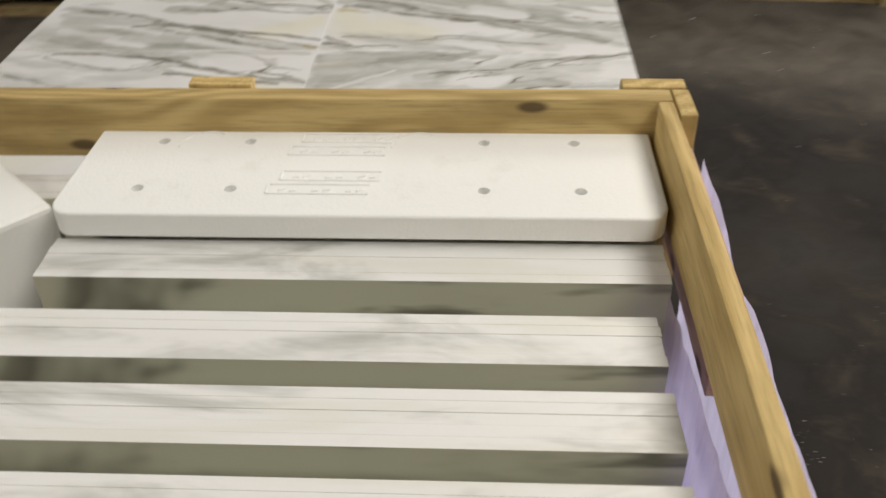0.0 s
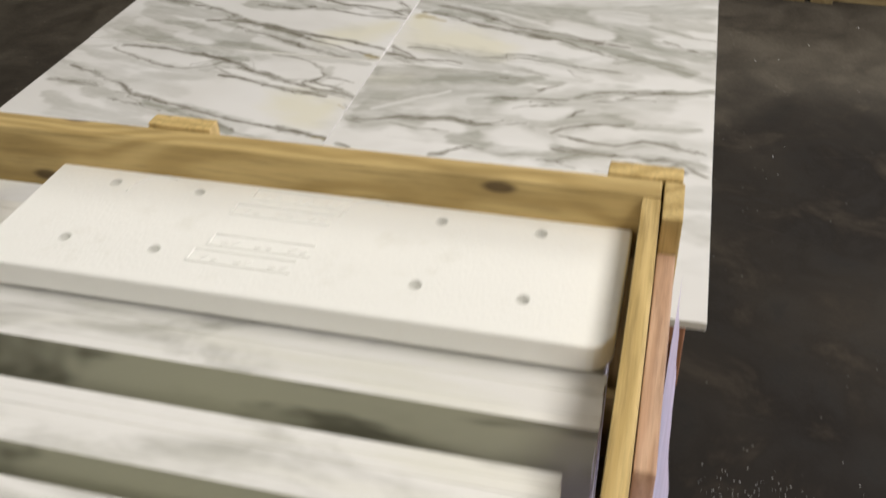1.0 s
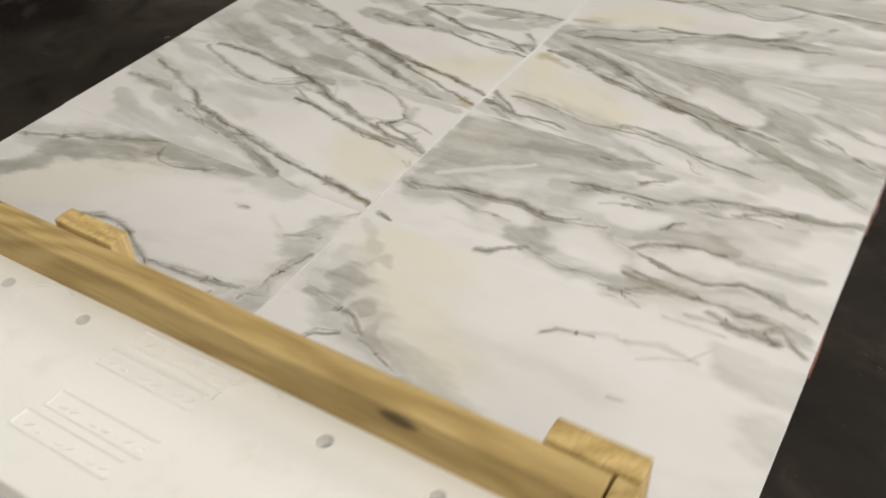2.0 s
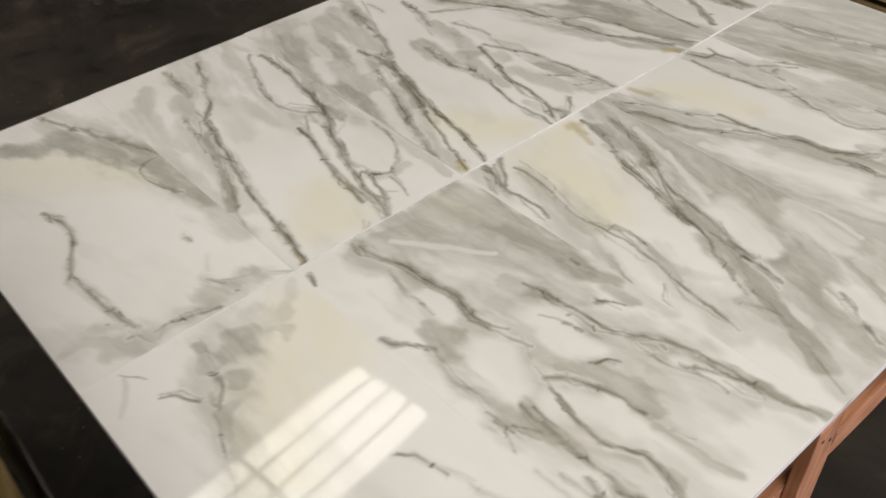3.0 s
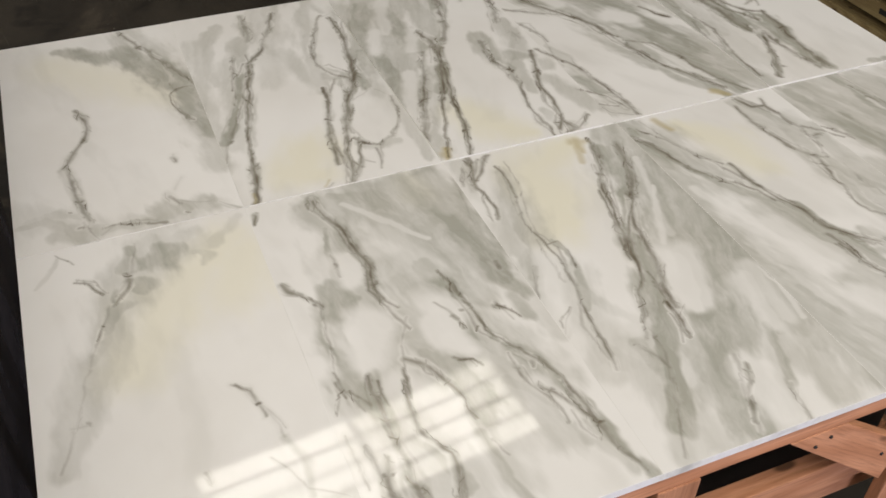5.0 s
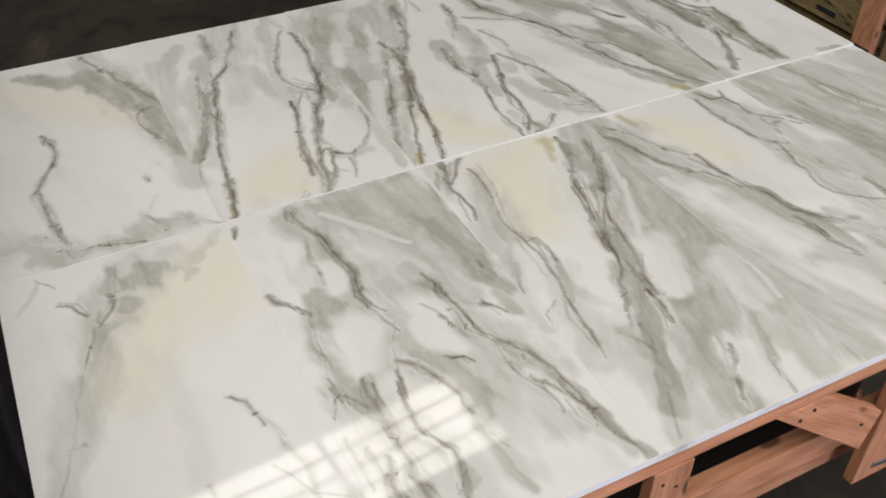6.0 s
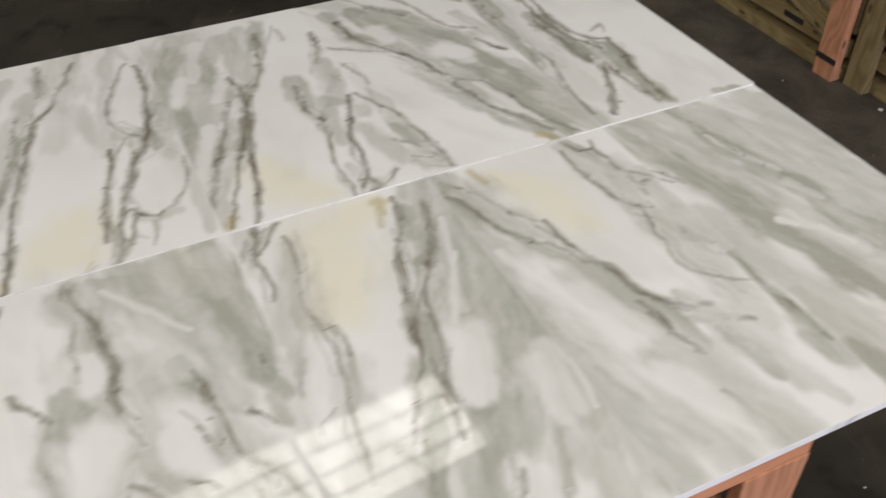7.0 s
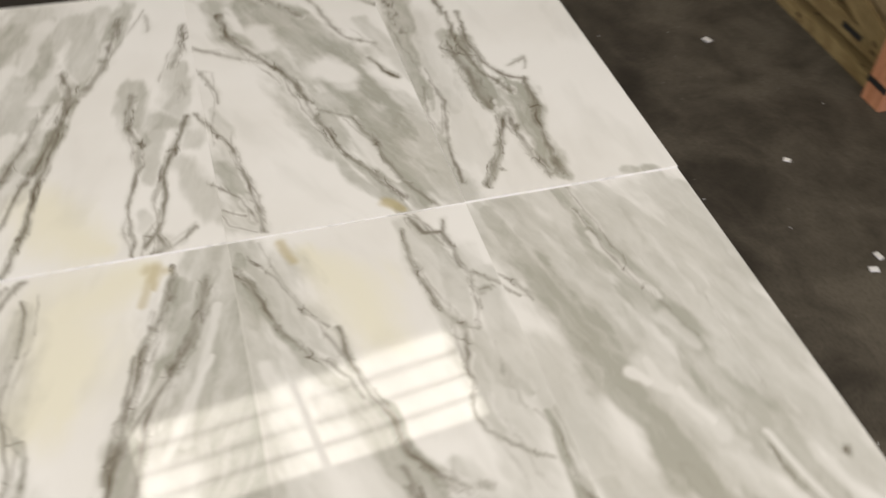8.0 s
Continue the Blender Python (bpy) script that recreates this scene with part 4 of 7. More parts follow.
trace("R2", "wash", 0.65, (0.220, 0.371, 0.0044), (0.248, 0.381, 0.0047), (0.291, 0.379, 0.0086), (0.334, 0.362, 0.0102), (0.359, 0.354, 0.0063))
trace("R2", "vein", 0.40, (0.226, 0.362, 0.0027), (0.227, 0.379, 0.0027), (0.250, 0.384, 0.0027), (0.285, 0.379, 0.0026))
trace("R2", "vein", 0.35, (0.263, 0.328, 0.0039), (0.292, 0.315, 0.0038), (0.322, 0.306, 0.0032))
trace("R2", "vein", 0.35, (0.348, 0.335, 0.0024), (0.365, 0.313, 0.0024), (0.377, 0.310, 0.0015))
trace("R2", "vein", 0.65, (0.019, 0.546, 0.0033), (0.060, 0.536, 0.0044), (0.108, 0.519, 0.0042), (0.140, 0.499, 0.0039), (0.188, 0.490, 0.0037), (0.231, 0.478, 0.0046), (0.269, 0.470, 0.0069), (0.308, 0.460, 0.0051), (0.335, 0.450, 0.0042), (0.361, 0.430, 0.0040), (0.385, 0.418, 0.0032), (0.406, 0.405, 0.0029))
trace("R2", "vein", 0.60, (0.054, 0.581, 0.0068), (0.106, 0.565, 0.0064), (0.150, 0.543, 0.0073), (0.200, 0.513, 0.0057), (0.242, 0.497, 0.0052), (0.285, 0.489, 0.0053), (0.316, 0.484, 0.0072), (0.359, 0.464, 0.0071), (0.398, 0.460, 0.0076))
trace("R2", "vein", 0.85, (0.385, 0.454, 0.0048), (0.419, 0.453, 0.0052), (0.445, 0.450, 0.0046), (0.455, 0.446, 0.0023))
trace("R2", "wash", 0.85, (0.053, 0.551, 0.0153), (0.134, 0.538, 0.0188), (0.221, 0.505, 0.0149), (0.300, 0.475, 0.0189), (0.364, 0.455, 0.0226), (0.423, 0.436, 0.0193), (0.463, 0.408, 0.0170), (0.519, 0.387, 0.0195), (0.565, 0.358, 0.0193))
trace("R2", "wash", 0.60, (0.439, 0.381, 0.0122), (0.486, 0.387, 0.0143), (0.532, 0.382, 0.0123))
trace("R2", "vein", 0.35, (0.438, 0.378, 0.0041), (0.463, 0.392, 0.0054), (0.482, 0.395, 0.0038))
trace("R2", "wash", 0.75, (0.055, 0.611, 0.0160), (0.195, 0.575, 0.0443), (0.315, 0.544, 0.0651), (0.439, 0.499, 0.0677), (0.534, 0.444, 0.0579), (0.589, 0.428, 0.0418))
trace("R2", "pebble", 0.90, (0.312, 0.506, 0.0283), (0.374, 0.490, 0.0319), (0.409, 0.489, 0.0154))
trace("R2", "pebble", 0.80, (0.522, 0.499, 0.0136), (0.556, 0.483, 0.0140))
trace("R2", "pebble", 0.70, (0.166, 0.571, 0.0051), (0.239, 0.537, 0.0084), (0.285, 0.511, 0.0056))
trace("R2", "pebble", 0.60, (0.371, 0.603, 0.0034), (0.419, 0.610, 0.0049), (0.467, 0.603, 0.0046))
trace("R2", "pebble", 0.70, (0.373, 0.397, 0.0238), (0.414, 0.386, 0.0150))
trace("R2", "vein", 0.55, (0.512, 0.480, 0.0029), (0.532, 0.471, 0.0034), (0.558, 0.457, 0.0043), (0.588, 0.440, 0.0043))
trace("R2", "cream", 0.95, (0.025, 0.502, 0.0216), (0.064, 0.426, 0.0460), (0.143, 0.409, 0.0382), (0.196, 0.415, 0.0239))
trace("R2", "rust", 0.60, (0.020, 0.526, 0.0110), (0.050, 0.519, 0.0055))
trace("R2", "wash", 0.80, (0.216, 0.604, 0.0480), (0.288, 0.589, 0.0583), (0.370, 0.576, 0.0680), (0.448, 0.573, 0.0555))
trace("R2", "wash", 0.70, (0.045, 0.584, 0.0098), (0.124, 0.550, 0.0100), (0.176, 0.525, 0.0082), (0.205, 0.502, 0.0096), (0.265, 0.469, 0.0143), (0.329, 0.462, 0.0150), (0.381, 0.439, 0.0157))
trace("R2", "vein", 0.55, (0.056, 0.581, 0.0036), (0.127, 0.558, 0.0050), (0.178, 0.528, 0.0040), (0.215, 0.502, 0.0038), (0.245, 0.485, 0.0036), (0.279, 0.462, 0.0039))
trace("R2", "vein", 0.50, (0.149, 0.491, 0.0032), (0.205, 0.481, 0.0040), (0.262, 0.465, 0.0042), (0.301, 0.455, 0.0039))
trace("R2", "vein", 0.30, (0.051, 0.547, 0.0039), (0.128, 0.516, 0.0032), (0.161, 0.495, 0.0032))
trace("R2", "vein", 0.40, (0.329, 0.462, 0.0027), (0.382, 0.457, 0.0038))
trace("R2", "pebble", 0.70, (0.305, 0.515, 0.0153), (0.318, 0.514, 0.0139))
trace("R2", "pebble", 0.50, (0.096, 0.586, 0.0049), (0.192, 0.556, 0.0065), (0.268, 0.532, 0.0096))
trace("R2", "cream", 0.95, (0.064, 0.422, 0.0441), (0.145, 0.423, 0.0472), (0.205, 0.388, 0.0365))
trace("R2", "rust", 0.50, (0.021, 0.516, 0.0100), (0.024, 0.537, 0.0088))
trace("R2", "rust", 0.45, (0.078, 0.505, 0.0053), (0.036, 0.518, 0.0049))
trace("R2", "wash", 0.52, (0.076, 0.596, 0.0390), (0.365, 0.533, 0.0292))
trace("R2", "wash", 0.60, (0.149, 0.604, 0.0520), (0.409, 0.600, 0.0390))
trace("R2", "wash", 0.60, (0.306, 0.581, 0.0585), (0.569, 0.627, 0.0439))
trace("R2", "wash", 0.49, (0.400, 0.604, 0.0455), (0.590, 0.699, 0.0341))
trace("R2", "wash", 0.38, (0.402, 0.492, 0.0390), (0.539, 0.486, 0.0292))
trace("R2", "wash", 0.38, (0.103, 0.566, 0.0260), (0.317, 0.474, 0.0195))
trace("R2", "wash", 0.38, (0.014, 0.326, 0.0182), (0.119, 0.333, 0.0260), (0.223, 0.323, 0.0182))
trace("R2", "wash", 0.38, (0.074, 0.371, 0.0325), (0.241, 0.360, 0.0244))
trace("R2", "wash", 0.30, (0.249, 0.294, 0.0182), (0.313, 0.313, 0.0260), (0.379, 0.304, 0.0182))
trace("R2", "wash", 0.30, (0.238, 0.353, 0.0227), (0.295, 0.362, 0.0325), (0.353, 0.354, 0.0227))
trace("R2", "wash", 0.60, (0.034, 0.603, 0.0546), (0.129, 0.605, 0.0780), (0.223, 0.591, 0.0546))
trace("R2", "wash", 0.34, (0.081, 0.361, 0.0325), (0.292, 0.349, 0.0244))
trace("R2", "wash", 0.30, (0.272, 0.362, 0.0227), (0.370, 0.352, 0.0325), (0.466, 0.329, 0.0227))
trace("R2", "wash", 0.38, (0.435, 0.394, 0.0390), (0.594, 0.355, 0.0292))
trace("R2", "wash", 0.38, (0.410, 0.484, 0.0520), (0.601, 0.439, 0.0390))
trace("R2", "wash", 0.46, (0.098, 0.362, 0.0175), (0.234, 0.340, 0.0131))
trace("R2", "wash", 0.46, (0.231, 0.333, 0.0150), (0.346, 0.309, 0.0112))
trace("R2", "wash", 0.46, (0.338, 0.365, 0.0125), (0.402, 0.396, 0.0094))
trace("R2", "wash", 0.40, (0.426, 0.333, 0.0123), (0.449, 0.339, 0.0175), (0.461, 0.359, 0.0123))
trace("R2", "wash", 0.57, (0.082, 0.565, 0.0175), (0.278, 0.479, 0.0131))
trace("R2", "wash", 0.37, (0.107, 0.580, 0.0625), (0.375, 0.512, 0.0469))
trace("R2", "wash", 0.69, (0.333, 0.454, 0.0210), (0.387, 0.445, 0.0300), (0.441, 0.451, 0.0210))
trace("R2", "wash", 0.57, (0.439, 0.382, 0.0087), (0.476, 0.389, 0.0125), (0.512, 0.379, 0.0087))
trace("R2", "wash", 0.37, (0.461, 0.444, 0.0500), (0.587, 0.376, 0.0375))
trace("R2", "wash", 0.40, (0.324, 0.572, 0.0394), (0.421, 0.559, 0.0562), (0.513, 0.526, 0.0394))
trace("R2", "wash", 0.37, (0.189, 0.606, 0.0562), (0.406, 0.573, 0.0422))
trace("R2", "wash", 0.80, (0.468, 0.549, 0.0112), (0.559, 0.511, 0.0084))
trace("R2", "wash", 0.46, (0.487, 0.588, 0.0300), (0.593, 0.559, 0.0225))
trace("R2", "wash", 0.37, (0.117, 0.594, 0.0481), (0.234, 0.595, 0.0688), (0.347, 0.621, 0.0481))
trace("R2", "wash", 0.37, (0.049, 0.600, 0.0438), (0.290, 0.549, 0.0328))
trace("R2", "wash", 0.37, (0.341, 0.608, 0.0500), (0.527, 0.674, 0.0375))
trace("R2", "wash", 0.57, (0.316, 0.599, 0.0100), (0.485, 0.553, 0.0075))
trace("R2", "pebble", 0.72, (0.059, 0.349, 0.0192), (0.140, 0.320, 0.0144))
trace("R2", "pebble", 0.72, (0.242, 0.354, 0.0216), (0.378, 0.305, 0.0162))
trace("R2", "pebble", 0.81, (0.312, 0.508, 0.0202), (0.357, 0.504, 0.0288), (0.398, 0.485, 0.0202))
trace("R2", "pebble", 0.81, (0.524, 0.485, 0.0264), (0.590, 0.474, 0.0198))
trace("R2", "pebble", 0.63, (0.370, 0.592, 0.0216), (0.459, 0.580, 0.0162))
trace("R2", "pebble", 0.81, (0.311, 0.523, 0.0336), (0.398, 0.501, 0.0252))
trace("R2", "pebble", 0.72, (0.386, 0.575, 0.0240), (0.471, 0.561, 0.0180))
trace("R2", "vein", 0.35, (0.014, 0.358, 0.0033), (0.054, 0.337, 0.0047), (0.098, 0.329, 0.0033))
trace("R2", "vein", 0.30, (0.098, 0.329, 0.0038), (0.158, 0.315, 0.0029))
trace("R2", "vein", 0.35, (0.035, 0.333, 0.0038), (0.087, 0.325, 0.0029))
trace("R2", "vein", 0.25, (0.042, 0.383, 0.0029), (0.158, 0.357, 0.0021))
trace("R2", "vein", 0.27, (0.033, 0.397, 0.0027), (0.100, 0.390, 0.0038), (0.163, 0.368, 0.0027))
trace("R2", "vein", 0.25, (0.163, 0.368, 0.0027), (0.202, 0.359, 0.0038), (0.238, 0.375, 0.0027))
trace("R2", "vein", 0.27, (0.238, 0.375, 0.0038), (0.335, 0.358, 0.0029))
trace("R2", "vein", 0.25, (0.213, 0.353, 0.0038), (0.305, 0.351, 0.0029))
trace("R2", "vein", 0.25, (0.322, 0.358, 0.0027), (0.383, 0.335, 0.0038), (0.448, 0.334, 0.0027))
trace("R2", "vein", 0.20, (0.348, 0.337, 0.0029), (0.397, 0.298, 0.0021))
trace("R2", "vein", 0.37, (0.092, 0.515, 0.0047), (0.249, 0.481, 0.0036))
trace("R2", "vein", 0.40, (0.249, 0.481, 0.0057), (0.343, 0.448, 0.0043))
trace("R2", "vein", 0.25, (0.070, 0.541, 0.0038), (0.235, 0.480, 0.0029))
trace("R2", "vein", 0.20, (0.076, 0.590, 0.0038), (0.257, 0.495, 0.0029))
trace("R2", "vein", 0.45, (0.347, 0.458, 0.0047), (0.450, 0.445, 0.0036))
trace("R2", "vein", 0.40, (0.403, 0.445, 0.0027), (0.431, 0.446, 0.0038), (0.456, 0.435, 0.0027))
trace("R2", "vein", 0.30, (0.350, 0.438, 0.0038), (0.435, 0.394, 0.0029))
trace("R2", "vein", 0.27, (0.498, 0.390, 0.0038), (0.604, 0.339, 0.0029))
trace("R2", "vein", 0.25, (0.418, 0.407, 0.0027), (0.463, 0.401, 0.0038), (0.505, 0.384, 0.0027))
trace("R2", "vein", 0.30, (0.499, 0.476, 0.0047), (0.604, 0.436, 0.0036))
trace("R2", "vein", 0.32, (0.559, 0.511, 0.0047), (0.607, 0.497, 0.0036))
trace("R3", "vein", 0.50, (0.011, 0.835, 0.0045), (0.038, 0.849, 0.0054), (0.043, 0.874, 0.0054), (0.067, 0.879, 0.0054), (0.108, 0.875, 0.0042), (0.127, 0.899, 0.0029), (0.164, 0.931, 0.0029))
trace("R3", "vein", 0.45, (0.023, 0.879, 0.0044), (0.058, 0.875, 0.0044), (0.111, 0.882, 0.0038), (0.168, 0.875, 0.0038), (0.201, 0.865, 0.0040))
trace("R3", "vein", 0.50, (0.032, 0.825, 0.0032), (0.102, 0.824, 0.0041), (0.161, 0.836, 0.0038), (0.205, 0.850, 0.0045), (0.227, 0.845, 0.0046), (0.288, 0.830, 0.0032), (0.333, 0.835, 0.0032), (0.360, 0.857, 0.0030), (0.382, 0.890, 0.0024))
trace("R3", "vein", 0.50, (0.148, 0.887, 0.0058), (0.146, 0.897, 0.0049))
trace("R3", "wash", 0.60, (0.021, 0.840, 0.0084), (0.066, 0.862, 0.0143), (0.134, 0.860, 0.0176), (0.197, 0.858, 0.0124), (0.275, 0.871, 0.0122), (0.300, 0.897, 0.0071))
trace("R3", "wash", 0.50, (0.229, 0.849, 0.0075), (0.317, 0.845, 0.0096), (0.350, 0.848, 0.0080))
trace("R3", "wash", 0.90, (0.326, 0.904, 0.0071), (0.388, 0.902, 0.0079), (0.438, 0.905, 0.0126), (0.486, 0.908, 0.0212), (0.534, 0.917, 0.0277))
trace("R3", "vein", 0.35, (0.319, 0.892, 0.0026), (0.359, 0.906, 0.0024), (0.408, 0.903, 0.0041), (0.451, 0.912, 0.0039))
trace("R3", "vein", 0.35, (0.495, 0.909, 0.0035), (0.545, 0.907, 0.0034))
trace("R3", "vein", 0.50, (0.048, 0.615, 0.0061), (0.097, 0.636, 0.0065), (0.153, 0.653, 0.0054), (0.192, 0.675, 0.0060), (0.210, 0.698, 0.0051), (0.237, 0.708, 0.0050), (0.263, 0.718, 0.0050))
trace("R3", "vein", 0.65, (0.165, 0.711, 0.0036), (0.219, 0.716, 0.0043), (0.262, 0.726, 0.0048), (0.295, 0.740, 0.0049), (0.342, 0.752, 0.0047), (0.371, 0.773, 0.0060), (0.397, 0.795, 0.0062))
trace("R3", "vein", 0.35, (0.030, 0.630, 0.0030), (0.072, 0.662, 0.0039), (0.134, 0.685, 0.0037), (0.161, 0.704, 0.0026))
trace("R3", "wash", 0.80, (0.062, 0.618, 0.0098), (0.158, 0.651, 0.0121), (0.227, 0.689, 0.0182), (0.297, 0.723, 0.0219), (0.357, 0.744, 0.0169), (0.403, 0.761, 0.0164), (0.448, 0.763, 0.0135))
trace("R3", "vein", 0.70, (0.378, 0.739, 0.0037), (0.421, 0.743, 0.0048), (0.457, 0.757, 0.0053))
trace("R3", "vein", 0.35, (0.373, 0.772, 0.0075), (0.394, 0.781, 0.0073))
trace("R3", "vein", 0.40, (0.394, 0.808, 0.0058), (0.398, 0.817, 0.0063))
trace("R3", "wash", 0.40, (0.381, 0.774, 0.0190), (0.399, 0.808, 0.0193), (0.431, 0.818, 0.0129))
trace("R3", "vein", 0.35, (0.433, 0.839, 0.0073), (0.439, 0.851, 0.0060))
trace("R3", "wash", 0.60, (0.451, 0.804, 0.0100), (0.491, 0.814, 0.0110), (0.531, 0.815, 0.0127))
trace("R3", "wash", 0.80, (0.025, 0.620, 0.0080), (0.133, 0.614, 0.0324))
trace("R3", "pebble", 0.60, (0.196, 0.627, 0.0089), (0.255, 0.639, 0.0110), (0.308, 0.666, 0.0087))
trace("R3", "cream", 0.95, (0.041, 0.699, 0.0140), (0.113, 0.743, 0.0393), (0.183, 0.758, 0.0277))
trace("R3", "rust", 0.60, (0.014, 0.669, 0.0083), (0.055, 0.685, 0.0061))
trace("R3", "wash", 0.60, (0.149, 0.604, 0.0520), (0.409, 0.600, 0.0390))
trace("R3", "wash", 0.60, (0.306, 0.581, 0.0585), (0.570, 0.626, 0.0439))
trace("R3", "wash", 0.49, (0.401, 0.603, 0.0455), (0.590, 0.698, 0.0341))
trace("R3", "wash", 0.49, (0.453, 0.711, 0.0390), (0.604, 0.779, 0.0292))
trace("R3", "wash", 0.45, (0.265, 0.686, 0.0325), (0.410, 0.726, 0.0244))
trace("R3", "wash", 0.38, (0.382, 0.737, 0.0325), (0.581, 0.784, 0.0244))
trace("R3", "wash", 0.45, (0.020, 0.835, 0.0164), (0.123, 0.847, 0.0234), (0.227, 0.847, 0.0164))
trace("R3", "wash", 0.38, (0.077, 0.882, 0.0234), (0.323, 0.907, 0.0175))
trace("R3", "wash", 0.38, (0.237, 0.840, 0.0227), (0.340, 0.859, 0.0325), (0.444, 0.862, 0.0227))
trace("R3", "wash", 0.38, (0.379, 0.799, 0.0227), (0.464, 0.823, 0.0325), (0.552, 0.835, 0.0227))
trace("R3", "wash", 0.45, (0.120, 0.903, 0.0127), (0.209, 0.883, 0.0182), (0.300, 0.879, 0.0127))
trace("R3", "wash", 0.60, (0.034, 0.603, 0.0546), (0.129, 0.605, 0.0780), (0.222, 0.591, 0.0546))
trace("R3", "wash", 0.52, (0.072, 0.644, 0.0520), (0.243, 0.695, 0.0390))
trace("R3", "wash", 0.45, (0.260, 0.914, 0.0455), (0.622, 0.984, 0.0341))
trace("R3", "wash", 0.26, (0.353, 0.940, 0.0520), (0.564, 0.937, 0.0390))
trace("R3", "wash", 0.37, (0.189, 0.606, 0.0562), (0.406, 0.573, 0.0422))
trace("R3", "wash", 0.86, (0.279, 0.739, 0.0105), (0.333, 0.745, 0.0150), (0.379, 0.774, 0.0105))
trace("R3", "wash", 0.57, (0.044, 0.620, 0.0087), (0.121, 0.639, 0.0125), (0.191, 0.677, 0.0087))
trace("R3", "wash", 0.37, (0.117, 0.595, 0.0481), (0.233, 0.595, 0.0688), (0.347, 0.620, 0.0481))
trace("R3", "wash", 0.37, (0.049, 0.601, 0.0438), (0.290, 0.549, 0.0328))
trace("R3", "wash", 0.37, (0.341, 0.608, 0.0500), (0.527, 0.672, 0.0375))
trace("R3", "wash", 0.63, (0.425, 0.635, 0.0087), (0.497, 0.650, 0.0125), (0.565, 0.681, 0.0087))
trace("R3", "wash", 0.46, (0.424, 0.732, 0.0375), (0.593, 0.773, 0.0281))
trace("R3", "wash", 0.40, (0.077, 0.882, 0.0123), (0.151, 0.882, 0.0175), (0.224, 0.898, 0.0123))
trace("R3", "wash", 0.52, (0.365, 0.792, 0.0105), (0.411, 0.787, 0.0150), (0.429, 0.830, 0.0105))
trace("R3", "wash", 0.57, (0.438, 0.805, 0.0105), (0.480, 0.818, 0.0150), (0.525, 0.818, 0.0105))
trace("R3", "wash", 0.40, (0.517, 0.824, 0.0125), (0.591, 0.857, 0.0094))
trace("R3", "wash", 0.63, (0.327, 0.914, 0.0100), (0.495, 0.923, 0.0075))
trace("R3", "wash", 0.57, (0.420, 0.928, 0.0175), (0.487, 0.935, 0.0250), (0.552, 0.954, 0.0175))
trace("R3", "wash", 0.46, (0.301, 0.903, 0.0105), (0.447, 0.933, 0.0150), (0.595, 0.947, 0.0105))
trace("R3", "pebble", 0.63, (0.314, 0.677, 0.0312), (0.405, 0.704, 0.0234))
trace("R3", "pebble", 0.72, (0.473, 0.700, 0.0264), (0.548, 0.725, 0.0198))
trace("R3", "vein", 0.30, (0.010, 0.646, 0.0038), (0.168, 0.699, 0.0029))
trace("R3", "vein", 0.37, (0.168, 0.699, 0.0047), (0.279, 0.739, 0.0036))
trace("R3", "vein", 0.42, (0.352, 0.741, 0.0057), (0.453, 0.752, 0.0043))
trace("R3", "vein", 0.25, (0.191, 0.677, 0.0027), (0.210, 0.697, 0.0038), (0.236, 0.704, 0.0027))
trace("R3", "vein", 0.30, (0.517, 0.743, 0.0038), (0.604, 0.762, 0.0029))
trace("R3", "vein", 0.30, (0.007, 0.844, 0.0047), (0.072, 0.873, 0.0036))
trace("R3", "vein", 0.30, (0.039, 0.875, 0.0038), (0.124, 0.880, 0.0029))
trace("R3", "vein", 0.25, (0.033, 0.828, 0.0027), (0.101, 0.826, 0.0038), (0.167, 0.841, 0.0027))
trace("R3", "vein", 0.30, (0.167, 0.841, 0.0038), (0.312, 0.832, 0.0029))
trace("R3", "vein", 0.22, (0.227, 0.876, 0.0027), (0.272, 0.872, 0.0038), (0.314, 0.887, 0.0027))
trace("R3", "vein", 0.22, (0.312, 0.832, 0.0027), (0.382, 0.853, 0.0038), (0.455, 0.861, 0.0027))
trace("R3", "vein", 0.25, (0.379, 0.774, 0.0027), (0.423, 0.804, 0.0038), (0.475, 0.818, 0.0027))
trace("R3", "vein", 0.30, (-0.001, 0.828, 0.0027), (0.027, 0.858, 0.0038), (0.063, 0.876, 0.0027))
trace("R3", "vein", 0.25, (0.040, 0.824, 0.0027), (0.125, 0.835, 0.0038), (0.207, 0.859, 0.0027))
trace("R3", "vein", 0.25, (0.071, 0.866, 0.0038), (0.123, 0.880, 0.0029))
trace("R3", "vein", 0.25, (0.114, 0.882, 0.0029), (0.171, 0.941, 0.0021))
trace("R3", "vein", 0.25, (0.292, 0.850, 0.0038), (0.415, 0.873, 0.0029))
trace("R3", "vein", 0.25, (0.336, 0.904, 0.0027), (0.387, 0.908, 0.0038), (0.436, 0.924, 0.0027))
trace("R4", "vein", 0.50, (0.127, 0.899, 0.0029), (0.164, 0.931, 0.0029))
trace("R4", "vein", 0.40, (0.129, 0.916, 0.0029), (0.153, 0.938, 0.0041), (0.174, 0.943, 0.0031))
trace("R4", "wash", 0.90, (0.016, 0.935, 0.0115), (0.098, 0.953, 0.0202), (0.180, 0.976, 0.0318), (0.264, 0.990, 0.0309), (0.354, 1.003, 0.0345), (0.438, 1.021, 0.0324), (0.502, 1.049, 0.0294), (0.550, 1.071, 0.0219))
